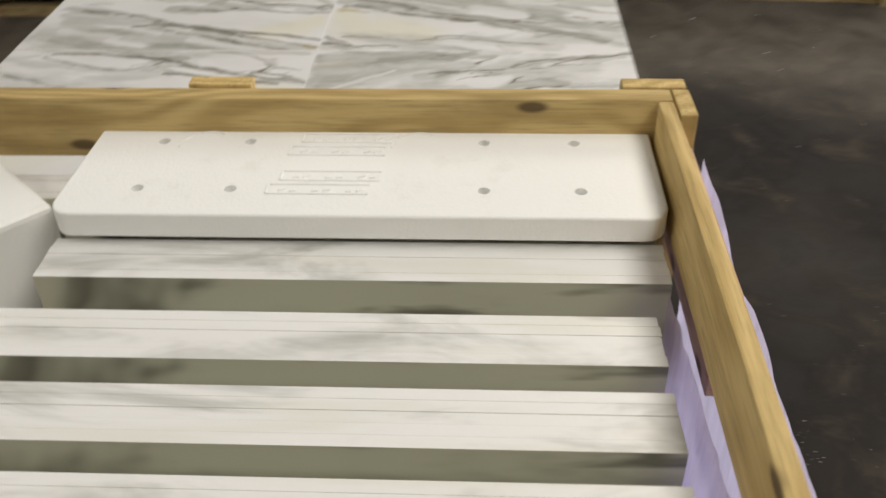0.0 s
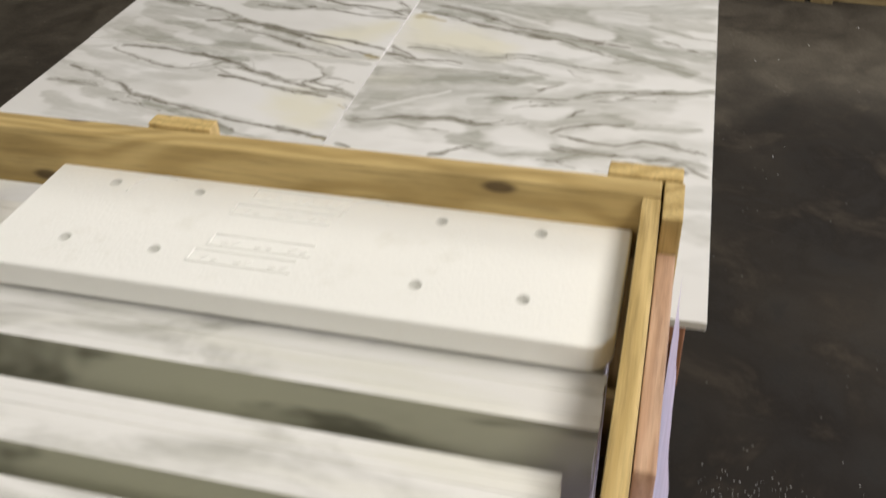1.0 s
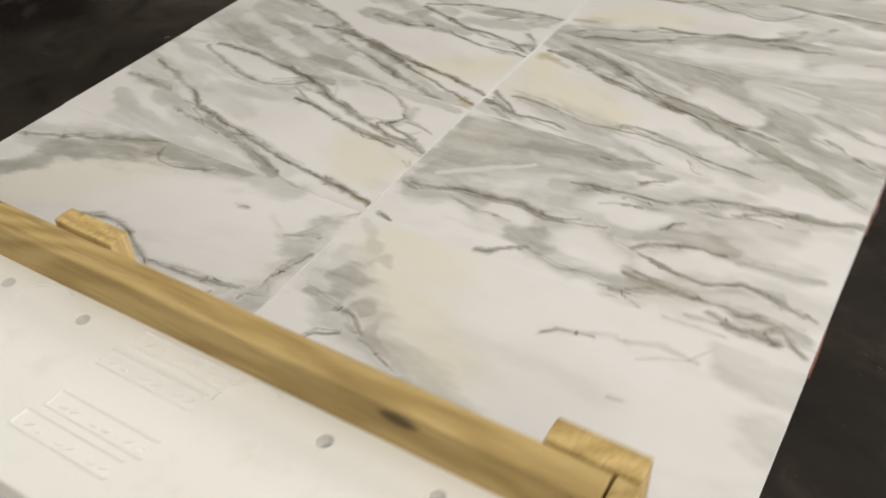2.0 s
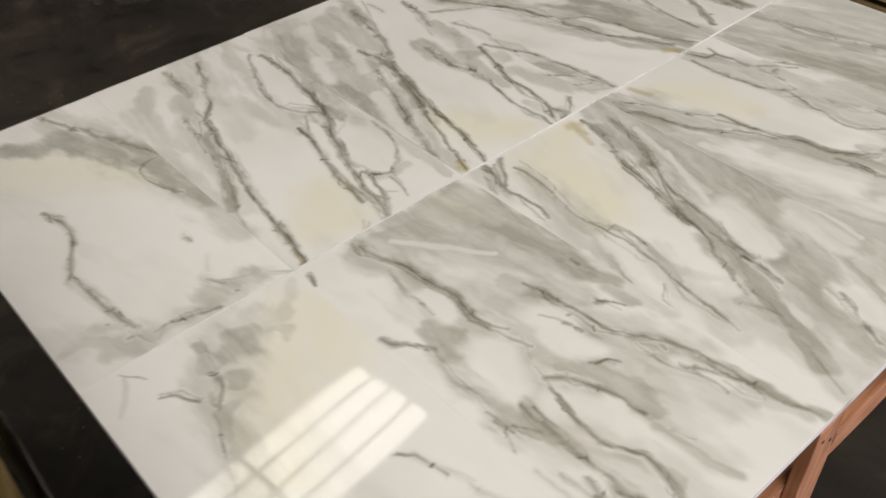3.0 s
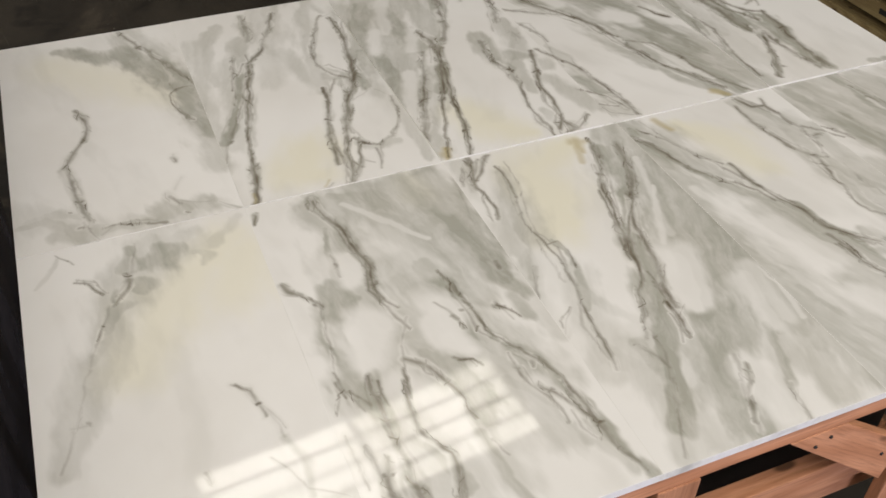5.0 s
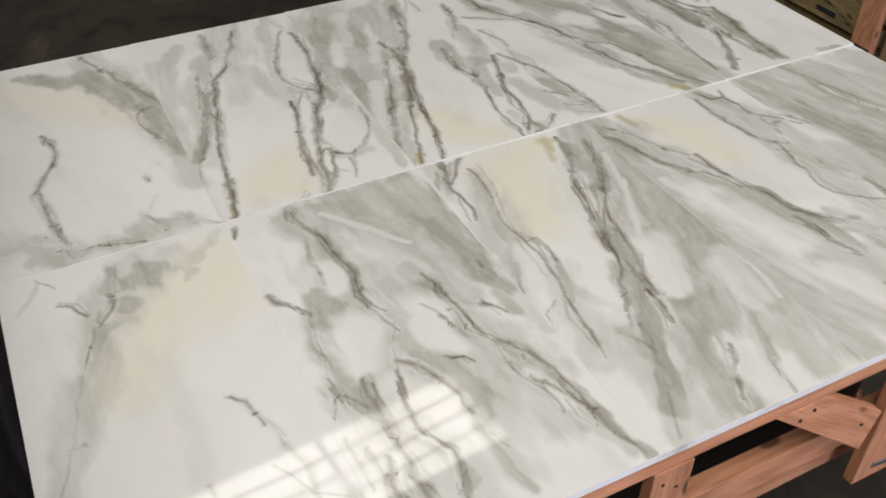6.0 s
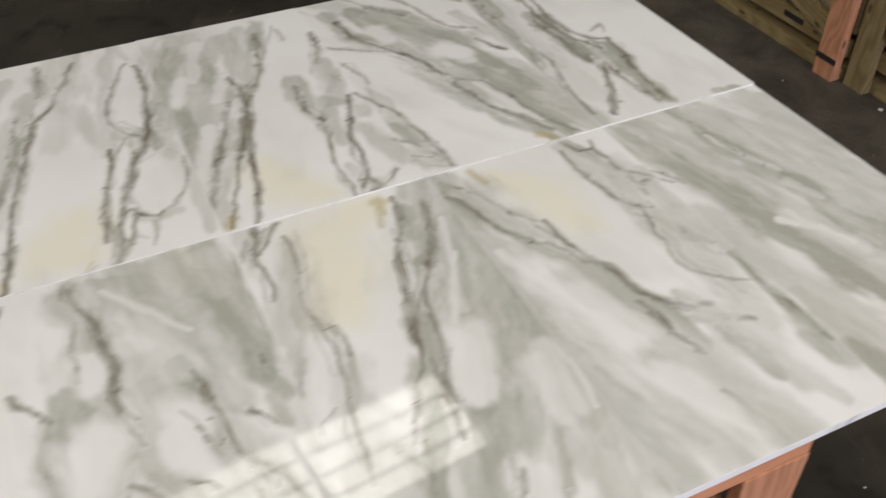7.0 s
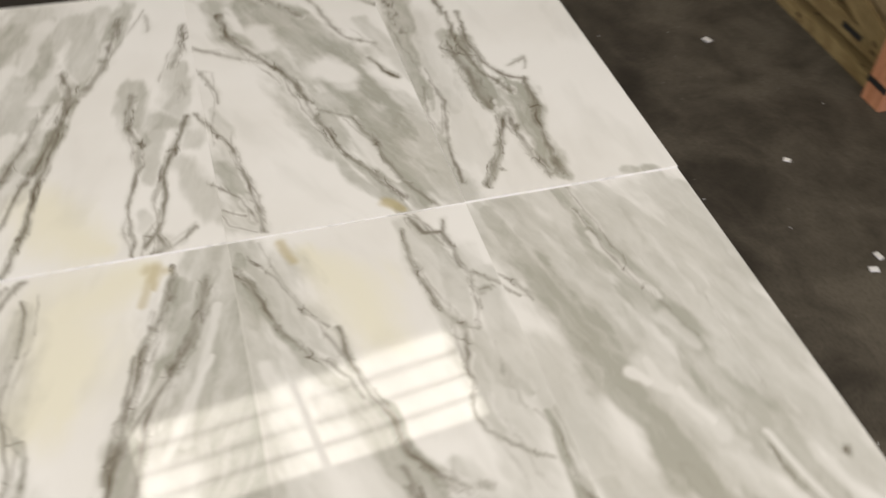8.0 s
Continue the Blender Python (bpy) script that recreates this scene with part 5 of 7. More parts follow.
trace("R4", "wash", 0.75, (0.005, 1.039, 0.0120), (0.105, 1.054, 0.0243), (0.215, 1.072, 0.0352), (0.306, 1.095, 0.0325), (0.410, 1.115, 0.0418), (0.485, 1.135, 0.0384), (0.530, 1.143, 0.0237))
trace("R4", "wash", 0.90, (0.534, 0.917, 0.0277), (0.573, 0.929, 0.0247), (0.610, 0.941, 0.0200))
trace("R4", "vein", 0.35, (0.039, 1.048, 0.0036), (0.123, 1.060, 0.0044), (0.205, 1.079, 0.0042))
trace("R4", "wash", 0.50, (0.036, 1.173, 0.0049), (0.100, 1.167, 0.0057), (0.189, 1.160, 0.0065), (0.286, 1.159, 0.0057), (0.354, 1.166, 0.0057))
trace("R4", "wash", 0.55, (0.149, 1.141, 0.0091), (0.237, 1.141, 0.0125), (0.315, 1.163, 0.0134))
trace("R4", "wash", 0.50, (0.036, 1.205, 0.0127), (0.150, 1.202, 0.0202), (0.304, 1.192, 0.0294), (0.405, 1.195, 0.0303))
trace("R4", "pebble", 0.90, (0.300, 1.013, 0.0091), (0.317, 1.027, 0.0071))
trace("R4", "pebble", 0.85, (0.333, 1.054, 0.0055), (0.385, 1.065, 0.0065))
trace("R4", "pebble", 0.80, (0.414, 1.112, 0.0044), (0.472, 1.130, 0.0056), (0.530, 1.143, 0.0055))
trace("R4", "pebble", 0.60, (0.086, 1.047, 0.0046), (0.156, 1.067, 0.0063), (0.209, 1.086, 0.0051))
trace("R4", "vein", 0.50, (0.429, 1.108, 0.0033), (0.469, 1.114, 0.0033), (0.502, 1.127, 0.0033))
trace("R4", "vein", 0.45, (0.451, 1.189, 0.0054), (0.454, 1.190, 0.0051))
trace("R4", "wash", 0.56, (0.032, 0.962, 0.0715), (0.403, 1.049, 0.0536))
trace("R4", "wash", 0.52, (0.038, 1.080, 0.0520), (0.414, 1.143, 0.0390))
trace("R4", "wash", 0.49, (0.036, 1.164, 0.0390), (0.366, 1.188, 0.0292))
trace("R4", "wash", 0.45, (0.208, 1.179, 0.0325), (0.457, 1.198, 0.0244))
trace("R4", "wash", 0.45, (0.261, 0.914, 0.0455), (0.622, 0.983, 0.0341))
trace("R4", "wash", 0.49, (0.168, 1.180, 0.0585), (0.468, 1.190, 0.0439))
trace("R4", "wash", 0.45, (0.403, 1.060, 0.0585), (0.575, 1.071, 0.0439))
trace("R4", "wash", 0.45, (0.296, 1.030, 0.0520), (0.549, 1.055, 0.0390))
trace("R4", "wash", 0.38, (0.206, 1.005, 0.0273), (0.387, 1.043, 0.0390), (0.563, 1.101, 0.0273))
trace("R4", "wash", 0.38, (0.201, 1.103, 0.0325), (0.506, 1.160, 0.0244))
trace("R4", "wash", 0.41, (-0.003, 1.010, 0.0546), (0.173, 1.088, 0.0780), (0.358, 1.144, 0.0546))
trace("R4", "wash", 0.38, (0.077, 0.986, 0.0455), (0.253, 1.042, 0.0650), (0.437, 1.064, 0.0455))
trace("R4", "wash", 0.34, (0.030, 1.155, 0.0364), (0.167, 1.185, 0.0520), (0.308, 1.194, 0.0364))
trace("R4", "wash", 0.26, (0.353, 0.940, 0.0520), (0.564, 0.936, 0.0390))
trace("R4", "wash", 0.69, (0.004, 0.929, 0.0125), (0.219, 0.980, 0.0094))
trace("R4", "wash", 0.63, (0.172, 0.977, 0.0275), (0.454, 1.047, 0.0206))
trace("R4", "wash", 0.57, (-0.001, 1.052, 0.0105), (0.113, 1.064, 0.0150), (0.219, 1.107, 0.0105))
trace("R4", "wash", 0.52, (0.001, 1.096, 0.0105), (0.101, 1.136, 0.0150), (0.208, 1.149, 0.0105))
trace("R4", "wash", 0.52, (0.006, 1.186, 0.0087), (0.099, 1.194, 0.0125), (0.192, 1.186, 0.0087))
trace("R4", "wash", 0.46, (0.038, 0.981, 0.0140), (0.147, 0.996, 0.0200), (0.248, 1.039, 0.0140))
trace("R4", "wash", 0.57, (0.238, 1.080, 0.0087), (0.312, 1.072, 0.0125), (0.379, 1.103, 0.0087))
trace("R4", "wash", 0.57, (0.420, 0.928, 0.0175), (0.487, 0.935, 0.0250), (0.552, 0.954, 0.0175))
trace("R4", "wash", 0.34, (0.136, 1.180, 0.0312), (0.338, 1.164, 0.0234))
trace("R4", "wash", 0.46, (0.302, 0.903, 0.0105), (0.447, 0.933, 0.0150), (0.595, 0.947, 0.0105))
trace("R4", "wash", 0.40, (0.111, 1.071, 0.0125), (0.394, 1.131, 0.0094))
trace("R4", "pebble", 0.72, (0.290, 1.033, 0.0076), (0.320, 1.037, 0.0108), (0.343, 1.056, 0.0076))
trace("R4", "pebble", 0.45, (0.293, 1.030, 0.0168), (0.329, 1.047, 0.0126))
trace("R4", "pebble", 0.45, (0.346, 1.052, 0.0168), (0.402, 1.069, 0.0126))
trace("R4", "pebble", 0.45, (0.238, 1.079, 0.0120), (0.286, 1.098, 0.0090))
trace("R4", "vein", 0.20, (0.222, 1.146, 0.0029), (0.358, 1.144, 0.0021))
trace("R4", "vein", 0.25, (0.114, 0.882, 0.0029), (0.171, 0.941, 0.0021))
trace("R4", "vein", 0.27, (-0.002, 1.056, 0.0038), (0.153, 1.075, 0.0029))
trace("R4", "vein", 0.25, (0.153, 1.075, 0.0027), (0.214, 1.084, 0.0038), (0.271, 1.106, 0.0027))


# one stroke of mineral after another is laid into the fine mesh of each tile's face


def lattice(x, y, scale, seed, octaves=2):
    """Smooth random hills, about 0 to 1, for arrays of places in metres."""
    total, weight, gain = np.zeros_like(x), 0.0, 1.0
    for o in range(octaves):
        table = np.random.default_rng(seed + o).random((97, 97))
        u, v = x * scale * 2 ** o + 40.3, y * scale * 2 ** o + 40.7
        i, j = np.floor(u).astype(int), np.floor(v).astype(int)
        fu, fv = u - i, v - j
        fu, fv = fu * fu * (3 - 2 * fu), fv * fv * (3 - 2 * fv)
        a, b = table[i % 97, j % 97], table[(i + 1) % 97, j % 97]
        c, d = table[i % 97, (j + 1) % 97], table[(i + 1) % 97, (j + 1) % 97]
        total += gain * ((a * (1 - fu) + b * fu) * (1 - fv) + (c * (1 - fu) + d * fu) * fv)
        weight, gain = weight + gain, gain * 0.55
    return total / weight


def fade(value, full, none):
    """1 up to full, 0 from none on, smooth between."""
    k = np.clip((none - value) / (none - full), 0, 1)
    return k * k * (3 - 2 * k)


def lean_of(tile):
    """The way that most veins of a tile run, in radians."""
    spin = 0j
    for kind, amount, pts in STROKES.get(tile, ()):
        for a, b in zip(pts, pts[1:]):
            if kind == "vein":
                spin += complex(b[0] - a[0], b[1] - a[1]) ** 2 / max(math.hypot(b[0] - a[0], b[1] - a[1]), 1e-4)
    return math.atan2(spin.imag, spin.real) / 2


def mineral(tile, x, y):
    """How much vein, wash, cream, rust and halo lies at each place of a tile's face."""
    seed, lean = sum(ord(c) for c in tile), lean_of(tile)
    along, across = x * math.cos(lean) + y * math.sin(lean), y * math.cos(lean) - x * math.sin(lean)
    px = x + (lattice(x, y, 14, seed) - 0.5) * 0.013 + (lattice(x, y, 50, seed + 9, 2) - 0.5) * 0.0060
    py = y + (lattice(x, y, 14, seed + 20) - 0.5) * 0.013 + (lattice(x, y, 50, seed + 29, 2) - 0.5) * 0.0060
    tatter = lattice(along * 16, across * 46, 1.0, seed + 40, 4) - 0.5
    rough = lattice(x, y, 55, seed + 50, 3) - 0.5
    pulse = np.clip(0.25 + 1.5 * (lattice(x, y, 24, seed + 60, 3) - 0.2), 0.4, 1.25)
    rag = {"vein": rough * 1.0, "wash": tatter * 1.6, "pebble": tatter * 1.0, "cream": tatter * 0.9, "rust": tatter}
    soft = {"vein": (0.10, 1.20), "wash": (0.45, 1.35), "pebble": (0.40, 1.30), "cream": (0.1, 1.9), "rust": (0.0, 1.5)}
    got = {kind: np.zeros_like(x) for kind in (*rag, "halo")}
    for kind, amount, pts in STROKES.get(tile, ()):
        reach = max(w for _, _, w in pts) * (3.6 if kind == "vein" else 2.4) + 0.012
        xs, ys = [q[0] for q in pts], [q[1] for q in pts]
        at = np.nonzero((x > min(xs) - reach) & (x < max(xs) + reach) & (y > min(ys) - reach) & (y < max(ys) + reach))
        if not at[0].size:
            continue
        qx, qy = (px[at], py[at]) if kind != "cream" else (x[at], y[at])
        nearest = np.full_like(qx, 9.0)
        for (x0, y0, w0), (x1, y1, w1) in zip(pts, pts[1:]):
            dx, dy = x1 - x0, y1 - y0
            u = np.clip(((qx - x0) * dx + (qy - y0) * dy) / max(dx * dx + dy * dy, 1e-8), 0, 1)
            away = np.hypot(qx - x0 - u * dx, qy - y0 - u * dy)
            nearest = np.minimum(nearest, away / (w0 + (w1 - w0) * u))
        if kind == "vein":
            # a thin dark core that comes and goes, and a broad soft flank
            got["halo"][at] = np.maximum(got["halo"][at], amount * fade(nearest + rag["wash"][at] * 0.9, 0.1, 2.3))
            nearest, amount = nearest / 0.60, np.minimum(amount * 1.05 * pulse[at], 1.0)
        got[kind][at] = np.maximum(got[kind][at], amount * fade(nearest + rag[kind][at], *soft[kind]))
    free = 1 - 0.95 * got["pebble"]
    return got["vein"], got["wash"] * free, got["cream"], got["rust"], got["halo"]


def marble(name, tile):
    """Polished white stone; its minerals lie in the face, its fine grain runs the way that most veins run."""
    m, tree, bsdf = material(name, 0.06, 0.0, 0.5)
    n = Net(tree)
    p0 = n.vec("MULTIPLY", n.place(), (1, 1, 0))
    ps = n.vec("ADD", p0, (sum(ord(c) for c in tile) * 0.37, 1.3, 0.0))
    parts_of = n.node("ShaderNodeAttribute", attribute_name="mineral")
    split = n.node("ShaderNodeSeparateColor")
    n.put(split.inputs[0], parts_of.outputs["Color"])
    vein, wash, cream = split.outputs[0], split.outputs[1], split.outputs[2]
    rust = parts_of.outputs["Alpha"]
    halo = n.node("ShaderNodeAttribute", attribute_name="halo").outputs["Fac"]
    turn = n.node("ShaderNodeMapping")
    sway = n.node("ShaderNodeVectorMath", operation="SCALE")
    n.put(sway.inputs[0], n.vec("SUBTRACT", n.noise(ps, 12.0, 3.0, 0.6).outputs["Color"], (0.5, 0.5, 0.5)))
    sway.inputs["Scale"].default_value = 0.03
    n.put(turn.inputs["Vector"], n.vec("ADD", ps, sway.outputs[0]))
    turn.inputs["Rotation"].default_value = (0, 0, -lean_of(tile))
    grain = turn.outputs[0]
    cloud = n.noise(ps, 5.0, 3.0, 0.5).outputs["Fac"]
    streak = n.noise(n.scaled(grain, (3.2, 30, 1)), 1.0, 4.0, 0.55).outputs["Fac"]
    mottle = n.noise(n.scaled(grain, (18, 40, 1)), 1.0, 4.0, 0.6, 0.4).outputs["Fac"]
    # broken cells drawn out along the grain, with dark joints
    jolt = n.node("ShaderNodeVectorMath", operation="SCALE")
    n.put(jolt.inputs[0], n.vec("SUBTRACT", n.noise(ps, 26.0, 3.0, 0.6).outputs["Color"], (0.5, 0.5, 0.5)))
    jolt.inputs["Scale"].default_value = 0.034
    cell = n.node("ShaderNodeTexVoronoi", feature="DISTANCE_TO_EDGE")
    n.put(cell.inputs["Vector"], n.scaled(n.vec("ADD", grain, jolt.outputs[0]), (13, 34, 1)))
    cell.inputs["Scale"].default_value = 1.0
    whole = n.node("ShaderNodeTexVoronoi")
    n.put(whole.inputs["Vector"], cell.inputs["Vector"].links[0].from_socket)
    whole.inputs["Scale"].default_value = 1.0
    pick = n.node("ShaderNodeSeparateColor")
    n.put(pick.inputs[0], whole.outputs["Color"])
    white = n.math("MULTIPLY", n.span(pick.outputs[0], 0.52, 0.60), n.span(cell.outputs["Distance"], 0.03, 0.16))
    # smooth grey-green flow, with white cells left in it beside the veins
    flow = n.math("MAXIMUM", n.math("MULTIPLY", wash, 1.1), n.math("MULTIPLY", halo, 0.80))
    flow = n.math("MULTIPLY", flow, n.math("SUBTRACT", 1.0, n.math("MULTIPLY", white, n.span(halo, 0.04, 0.30, 0.08, 0.60))))
    veil = n.math("MULTIPLY", n.span(n.noise(n.scaled(grain, (5, 14, 1)), 1.0, 3.0, 0.5, 0.3).outputs["Fac"], 0.50, 0.72), 0.16)
    pale = n.math("MULTIPLY", n.math("MULTIPLY", flow, n.span(streak, 0.34, 0.64, 0.78, 1.15)), n.span(mottle, 0.3, 0.6, 0.80, 1.05))
    pale = n.math("MAXIMUM", pale, veil, True)
    # darker threads drawn out inside the flow
    drift = n.noise(n.scaled(grain, (5, 22, 1)), 1.0, 2.5, 0.5, 0.2).outputs["Fac"]
    thread = n.span(n.math("ABSOLUTE", n.math("SUBTRACT", drift, 0.5)), 0.0, 0.05, 1.0, 0.0)
    broken = n.span(n.noise(ps, 24.0, 3.0, 0.6).outputs["Fac"], 0.40, 0.62, 0.0, 1.0)
    near_vein = n.span(halo, 0.08, 0.42)
    seams = n.math("MULTIPLY", n.math("MULTIPLY", thread, broken), n.math("MULTIPLY", n.span(flow, 0.2, 0.7), n.math("ADD", n.math("MULTIPLY", near_vein, 0.40), 0.10)))
    # crinkled hair lines close to the veins
    wrinkle = n.noise(n.scaled(grain, (14, 34, 1)), 1.0, 2.5, 0.5, 0.3).outputs["Fac"]
    hair = n.math("MULTIPLY", n.span(n.math("ABSOLUTE", n.math("SUBTRACT", wrinkle, 0.5)), 0.0, 0.022, 1.0, 0.0), n.math("MULTIPLY", near_vein, 0.34))
    web = n.math("MULTIPLY", n.span(cell.outputs["Distance"], 0.0, 0.045, 1.0, 0.0), n.math("MULTIPLY", n.math("MULTIPLY", n.math("MAXIMUM", near_vein, n.math("MULTIPLY", n.span(wash, 0.45, 0.8), 0.06)), broken), 0.85))
    hair = n.math("MAXIMUM", hair, web)
    speck = n.math("MULTIPLY", n.span(n.noise(n.scaled(grain, (60, 110, 1)), 1.0, 2.0).outputs["Fac"], 0.66, 0.76), n.math("MULTIPLY", n.math("MULTIPLY", near_vein, n.span(flow, 0.3, 0.7)), 0.5))
    dark = n.math("MULTIPLY", vein, n.span(mottle, 0.32, 0.6, 0.8, 1.3))
    dark = n.math("MAXIMUM", n.math("MAXIMUM", dark, seams), n.math("MAXIMUM", hair, speck), True)
    dusk = n.math("MULTIPLY", n.math("MULTIPLY", n.span(halo, 0.15, 0.62), n.span(mottle, 0.34, 0.62, 0.25, 1.0)), 0.52, True)
    fine = n.noise(ps, 120.0, 4.0, 0.7).outputs["Fac"]
    col = n.mix(n.span(cloud, 0.35, 0.7), (0.84, 0.835, 0.825), (0.79, 0.78, 0.76))
    col = n.mix(cream, col, n.mix(cloud, (0.81, 0.785, 0.645), (0.80, 0.78, 0.675)))
    col = n.mix(pale, col, n.mix(cloud, (0.385, 0.392, 0.355), (0.43, 0.42, 0.365)))
    col = n.mix(dusk, col, n.mix(cloud, (0.25, 0.243, 0.20), (0.30, 0.283, 0.225)))
    col = n.mix(rust, col, (0.48, 0.40, 0.19))
    col = n.mix(dark, col, n.mix(fine, (0.078, 0.062, 0.040), (0.175, 0.145, 0.10)))
    n.put(bsdf.inputs["Base Color"], col)
    n.put(bsdf.inputs["Roughness"], n.span(n.noise(ps, 14.0, 3.0, 0.6).outputs["Fac"], 0.3, 0.75, 0.03, 0.055))
    n.bump(bsdf, n.noise(p0, 3.5, 1.0, 0.4).outputs["Fac"], 0.05, 0.02)
    return m


def marble_edge():
    """Sawn unpolished edges of the stone, with thin grey stains running along."""
    m, tree, bsdf = material("sawn_marble", 0.5, 0.0, 0.4)
    n = Net(tree)
    c = n.vec("ADD", n.coords(), n.node("ShaderNodeObjectInfo").outputs["Location"])
    stain = n.span(n.noise(n.scaled(c, (5, 16, 16)), 1.0, 4.0, 0.6, 0.5).outputs["Fac"], 0.5, 0.74)
    warm = n.span(n.noise(n.scaled(c, (4, 30, 12)), 1.0, 3.0).outputs["Fac"], 0.45, 0.7)
    col = n.mix(warm, (0.83, 0.825, 0.81), (0.78, 0.775, 0.72))
    col = n.mix(n.math("MULTIPLY", stain, 0.75), col, (0.38, 0.38, 0.34))
    n.put(bsdf.inputs["Base Color"], col)
    n.bump(bsdf, n.noise(c, 160.0, 3.0).outputs["Fac"], 0.3, 0.001)
    return m


def marble_face():
    """Polished broad face of a tile that stands on edge, with a few dark veins."""
    m, tree, bsdf = material("standing_marble", 0.12, 0.0, 0.5)
    n = Net(tree)
    c = n.vec("ADD", n.coords(), n.node("ShaderNodeObjectInfo").outputs["Location"])
    ridge = n.math("ABSOLUTE", n.math("SUBTRACT", n.noise(n.scaled(c, (2.2, 0.4, 7)), 1.0, 4.0, 0.55, 0.6).outputs["Fac"], 0.5))
    line = n.span(ridge, 0.0, 0.09, 1.0, 0.0)
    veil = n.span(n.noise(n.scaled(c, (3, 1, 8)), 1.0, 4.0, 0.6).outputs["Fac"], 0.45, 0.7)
    # base tones set darker to carry the shade on faces turned from the light
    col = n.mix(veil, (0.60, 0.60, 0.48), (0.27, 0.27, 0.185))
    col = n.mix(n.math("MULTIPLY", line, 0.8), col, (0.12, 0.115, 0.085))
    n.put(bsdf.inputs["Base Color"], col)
    return m


def wood(name, pale, dark, rough=0.75):
    m, tree, bsdf = material(name, rough, 0.0, 0.3)
    n = Net(tree)
    r = n.random()
    shift = n.node("ShaderNodeCombineXYZ")
    n.put(shift.inputs[0], n.math("MULTIPLY", r, 7.0))
    n.put(shift.inputs[1], n.math("MULTIPLY", r, 3.0))
    c = n.vec("ADD", n.coords(), shift.outputs[0])
    warp = n.noise(n.scaled(c, (2.5, 9, 9)), 1.0, 2.0).outputs["Fac"]
    rings = n.node("ShaderNodeTexWave", wave_type="BANDS", bands_direction="Y")
    n.put(rings.inputs["Vector"], n.vec("ADD", n.scaled(c, (0.8, 16, 10)), n.math("MULTIPLY", warp, 2.2)))
    rings.inputs["Scale"].default_value, rings.inputs["Distortion"].default_value = 1.0, 2.0
    rings.inputs["Detail"].default_value = 3.0
    fibre = n.noise(n.scaled(c, (14, 260, 260)), 1.0, 4.0, 0.65).outputs["Fac"]
    stain = n.noise(n.scaled(c, (5, 11, 11)), 1.0, 4.0, 0.6).outputs["Fac"]
    knot = n.node("ShaderNodeTexVoronoi")
    n.put(knot.inputs["Vector"], n.scaled(c, (6.5, 16, 16)))
    knot.inputs["Scale"].default_value = 1.0
    spot = n.span(knot.outputs["Distance"], 0.07, 0.15, 1.0, 0.0)
    col = n.mix(rings.outputs["Fac"], pale, dark)
    col = n.mix(n.span(fibre, 0.42, 0.75, 0.0, 0.5), col, tuple(v * 0.45 for v in dark))
    col = n.mix(n.span(stain, 0.5, 0.75, 0.0, 0.5), col, tuple(v * 0.55 for v in dark))
    col = n.mix(n.math("MULTIPLY", spot, 0.8), col, (0.06, 0.035, 0.018))
    hsv = n.node("ShaderNodeHueSaturation")
    n.put(hsv.inputs["Value"], n.span(r, 0, 1, 0.85, 1.12, "LINEAR"))
    n.put(hsv.inputs["Color"], col)
    n.put(bsdf.inputs["Base Color"], hsv.outputs[0])
    n.bump(bsdf, n.math("ADD", fibre, n.math("MULTIPLY", rings.outputs["Fac"], 0.4)), 0.5, 0.0015)
    return m


def concrete():
    m, tree, bsdf = material("worn_concrete", 0.7, 0.0, 0.2)
    n = Net(tree)
    p = n.place()
    big = n.noise(p, 0.9, 5.0, 0.6, 0.4).outputs["Fac"]
    mid = n.noise(p, 4.5, 5.0, 0.65, 0.5).outputs["Fac"]
    small = n.noise(p, 90.0, 4.0, 0.7).outputs["Fac"]
    col = n.mix(n.span(big, 0.32, 0.68), (0.011, 0.0085, 0.0068), (0.036, 0.030, 0.0225))
    col = n.mix(n.span(mid, 0.5, 0.72, 0.0, 0.8), col, (0.062, 0.051, 0.038))
    col = n.mix(n.span(mid, 0.46, 0.30, 0.0, 0.7), col, (0.008, 0.007, 0.006))
    # painted light: the far floor between the crates is coloured lighter, in patches
    floor_xyz = n.node("ShaderNodeSeparateXYZ")
    n.put(floor_xyz.inputs[0], p)
    far_lit = n.math("ADD", floor_xyz.outputs[1], n.math("MULTIPLY", n.math("SUBTRACT", big, 0.5), 1.6))
    col = n.mix(n.math("MULTIPLY", n.span(far_lit, 1.35, 2.3), n.span(mid, 0.32, 0.68, 0.42, 1.0)), col, (0.118, 0.104, 0.081))
    scratch = n.math("ABSOLUTE", n.math("SUBTRACT", n.noise(n.scaled(p, (0.35, 1.6, 1)), 1.0, 0.0, 0.4).outputs["Fac"], 0.5))
    col = n.mix(n.math("MULTIPLY", n.span(scratch, 0.0, 0.0012, 0.10, 0.0), n.span(mid, 0.4, 0.6)), col, (0.30, 0.28, 0.25))
    speck = n.node("ShaderNodeTexVoronoi")
    n.put(speck.inputs["Vector"], p)
    speck.inputs["Scale"].default_value = 26.0
    col = n.mix(n.math("MULTIPLY", n.span(speck.outputs["Distance"], 0.05, 0.09, 0.5, 0.0), n.span(mid, 0.45, 0.62)), col, (0.28, 0.27, 0.24))
    col = n.mix(n.span(small, 0.4, 0.75, 0.0, 0.35), col, (0.02, 0.018, 0.016))
    n.put(bsdf.inputs["Base Color"], col)
    n.put(bsdf.inputs["Roughness"], n.span(mid, 0.3, 0.7, 0.6, 0.85))
    n.bump(bsdf, n.math("ADD", small, mid), 0.35, 0.003)
    return m


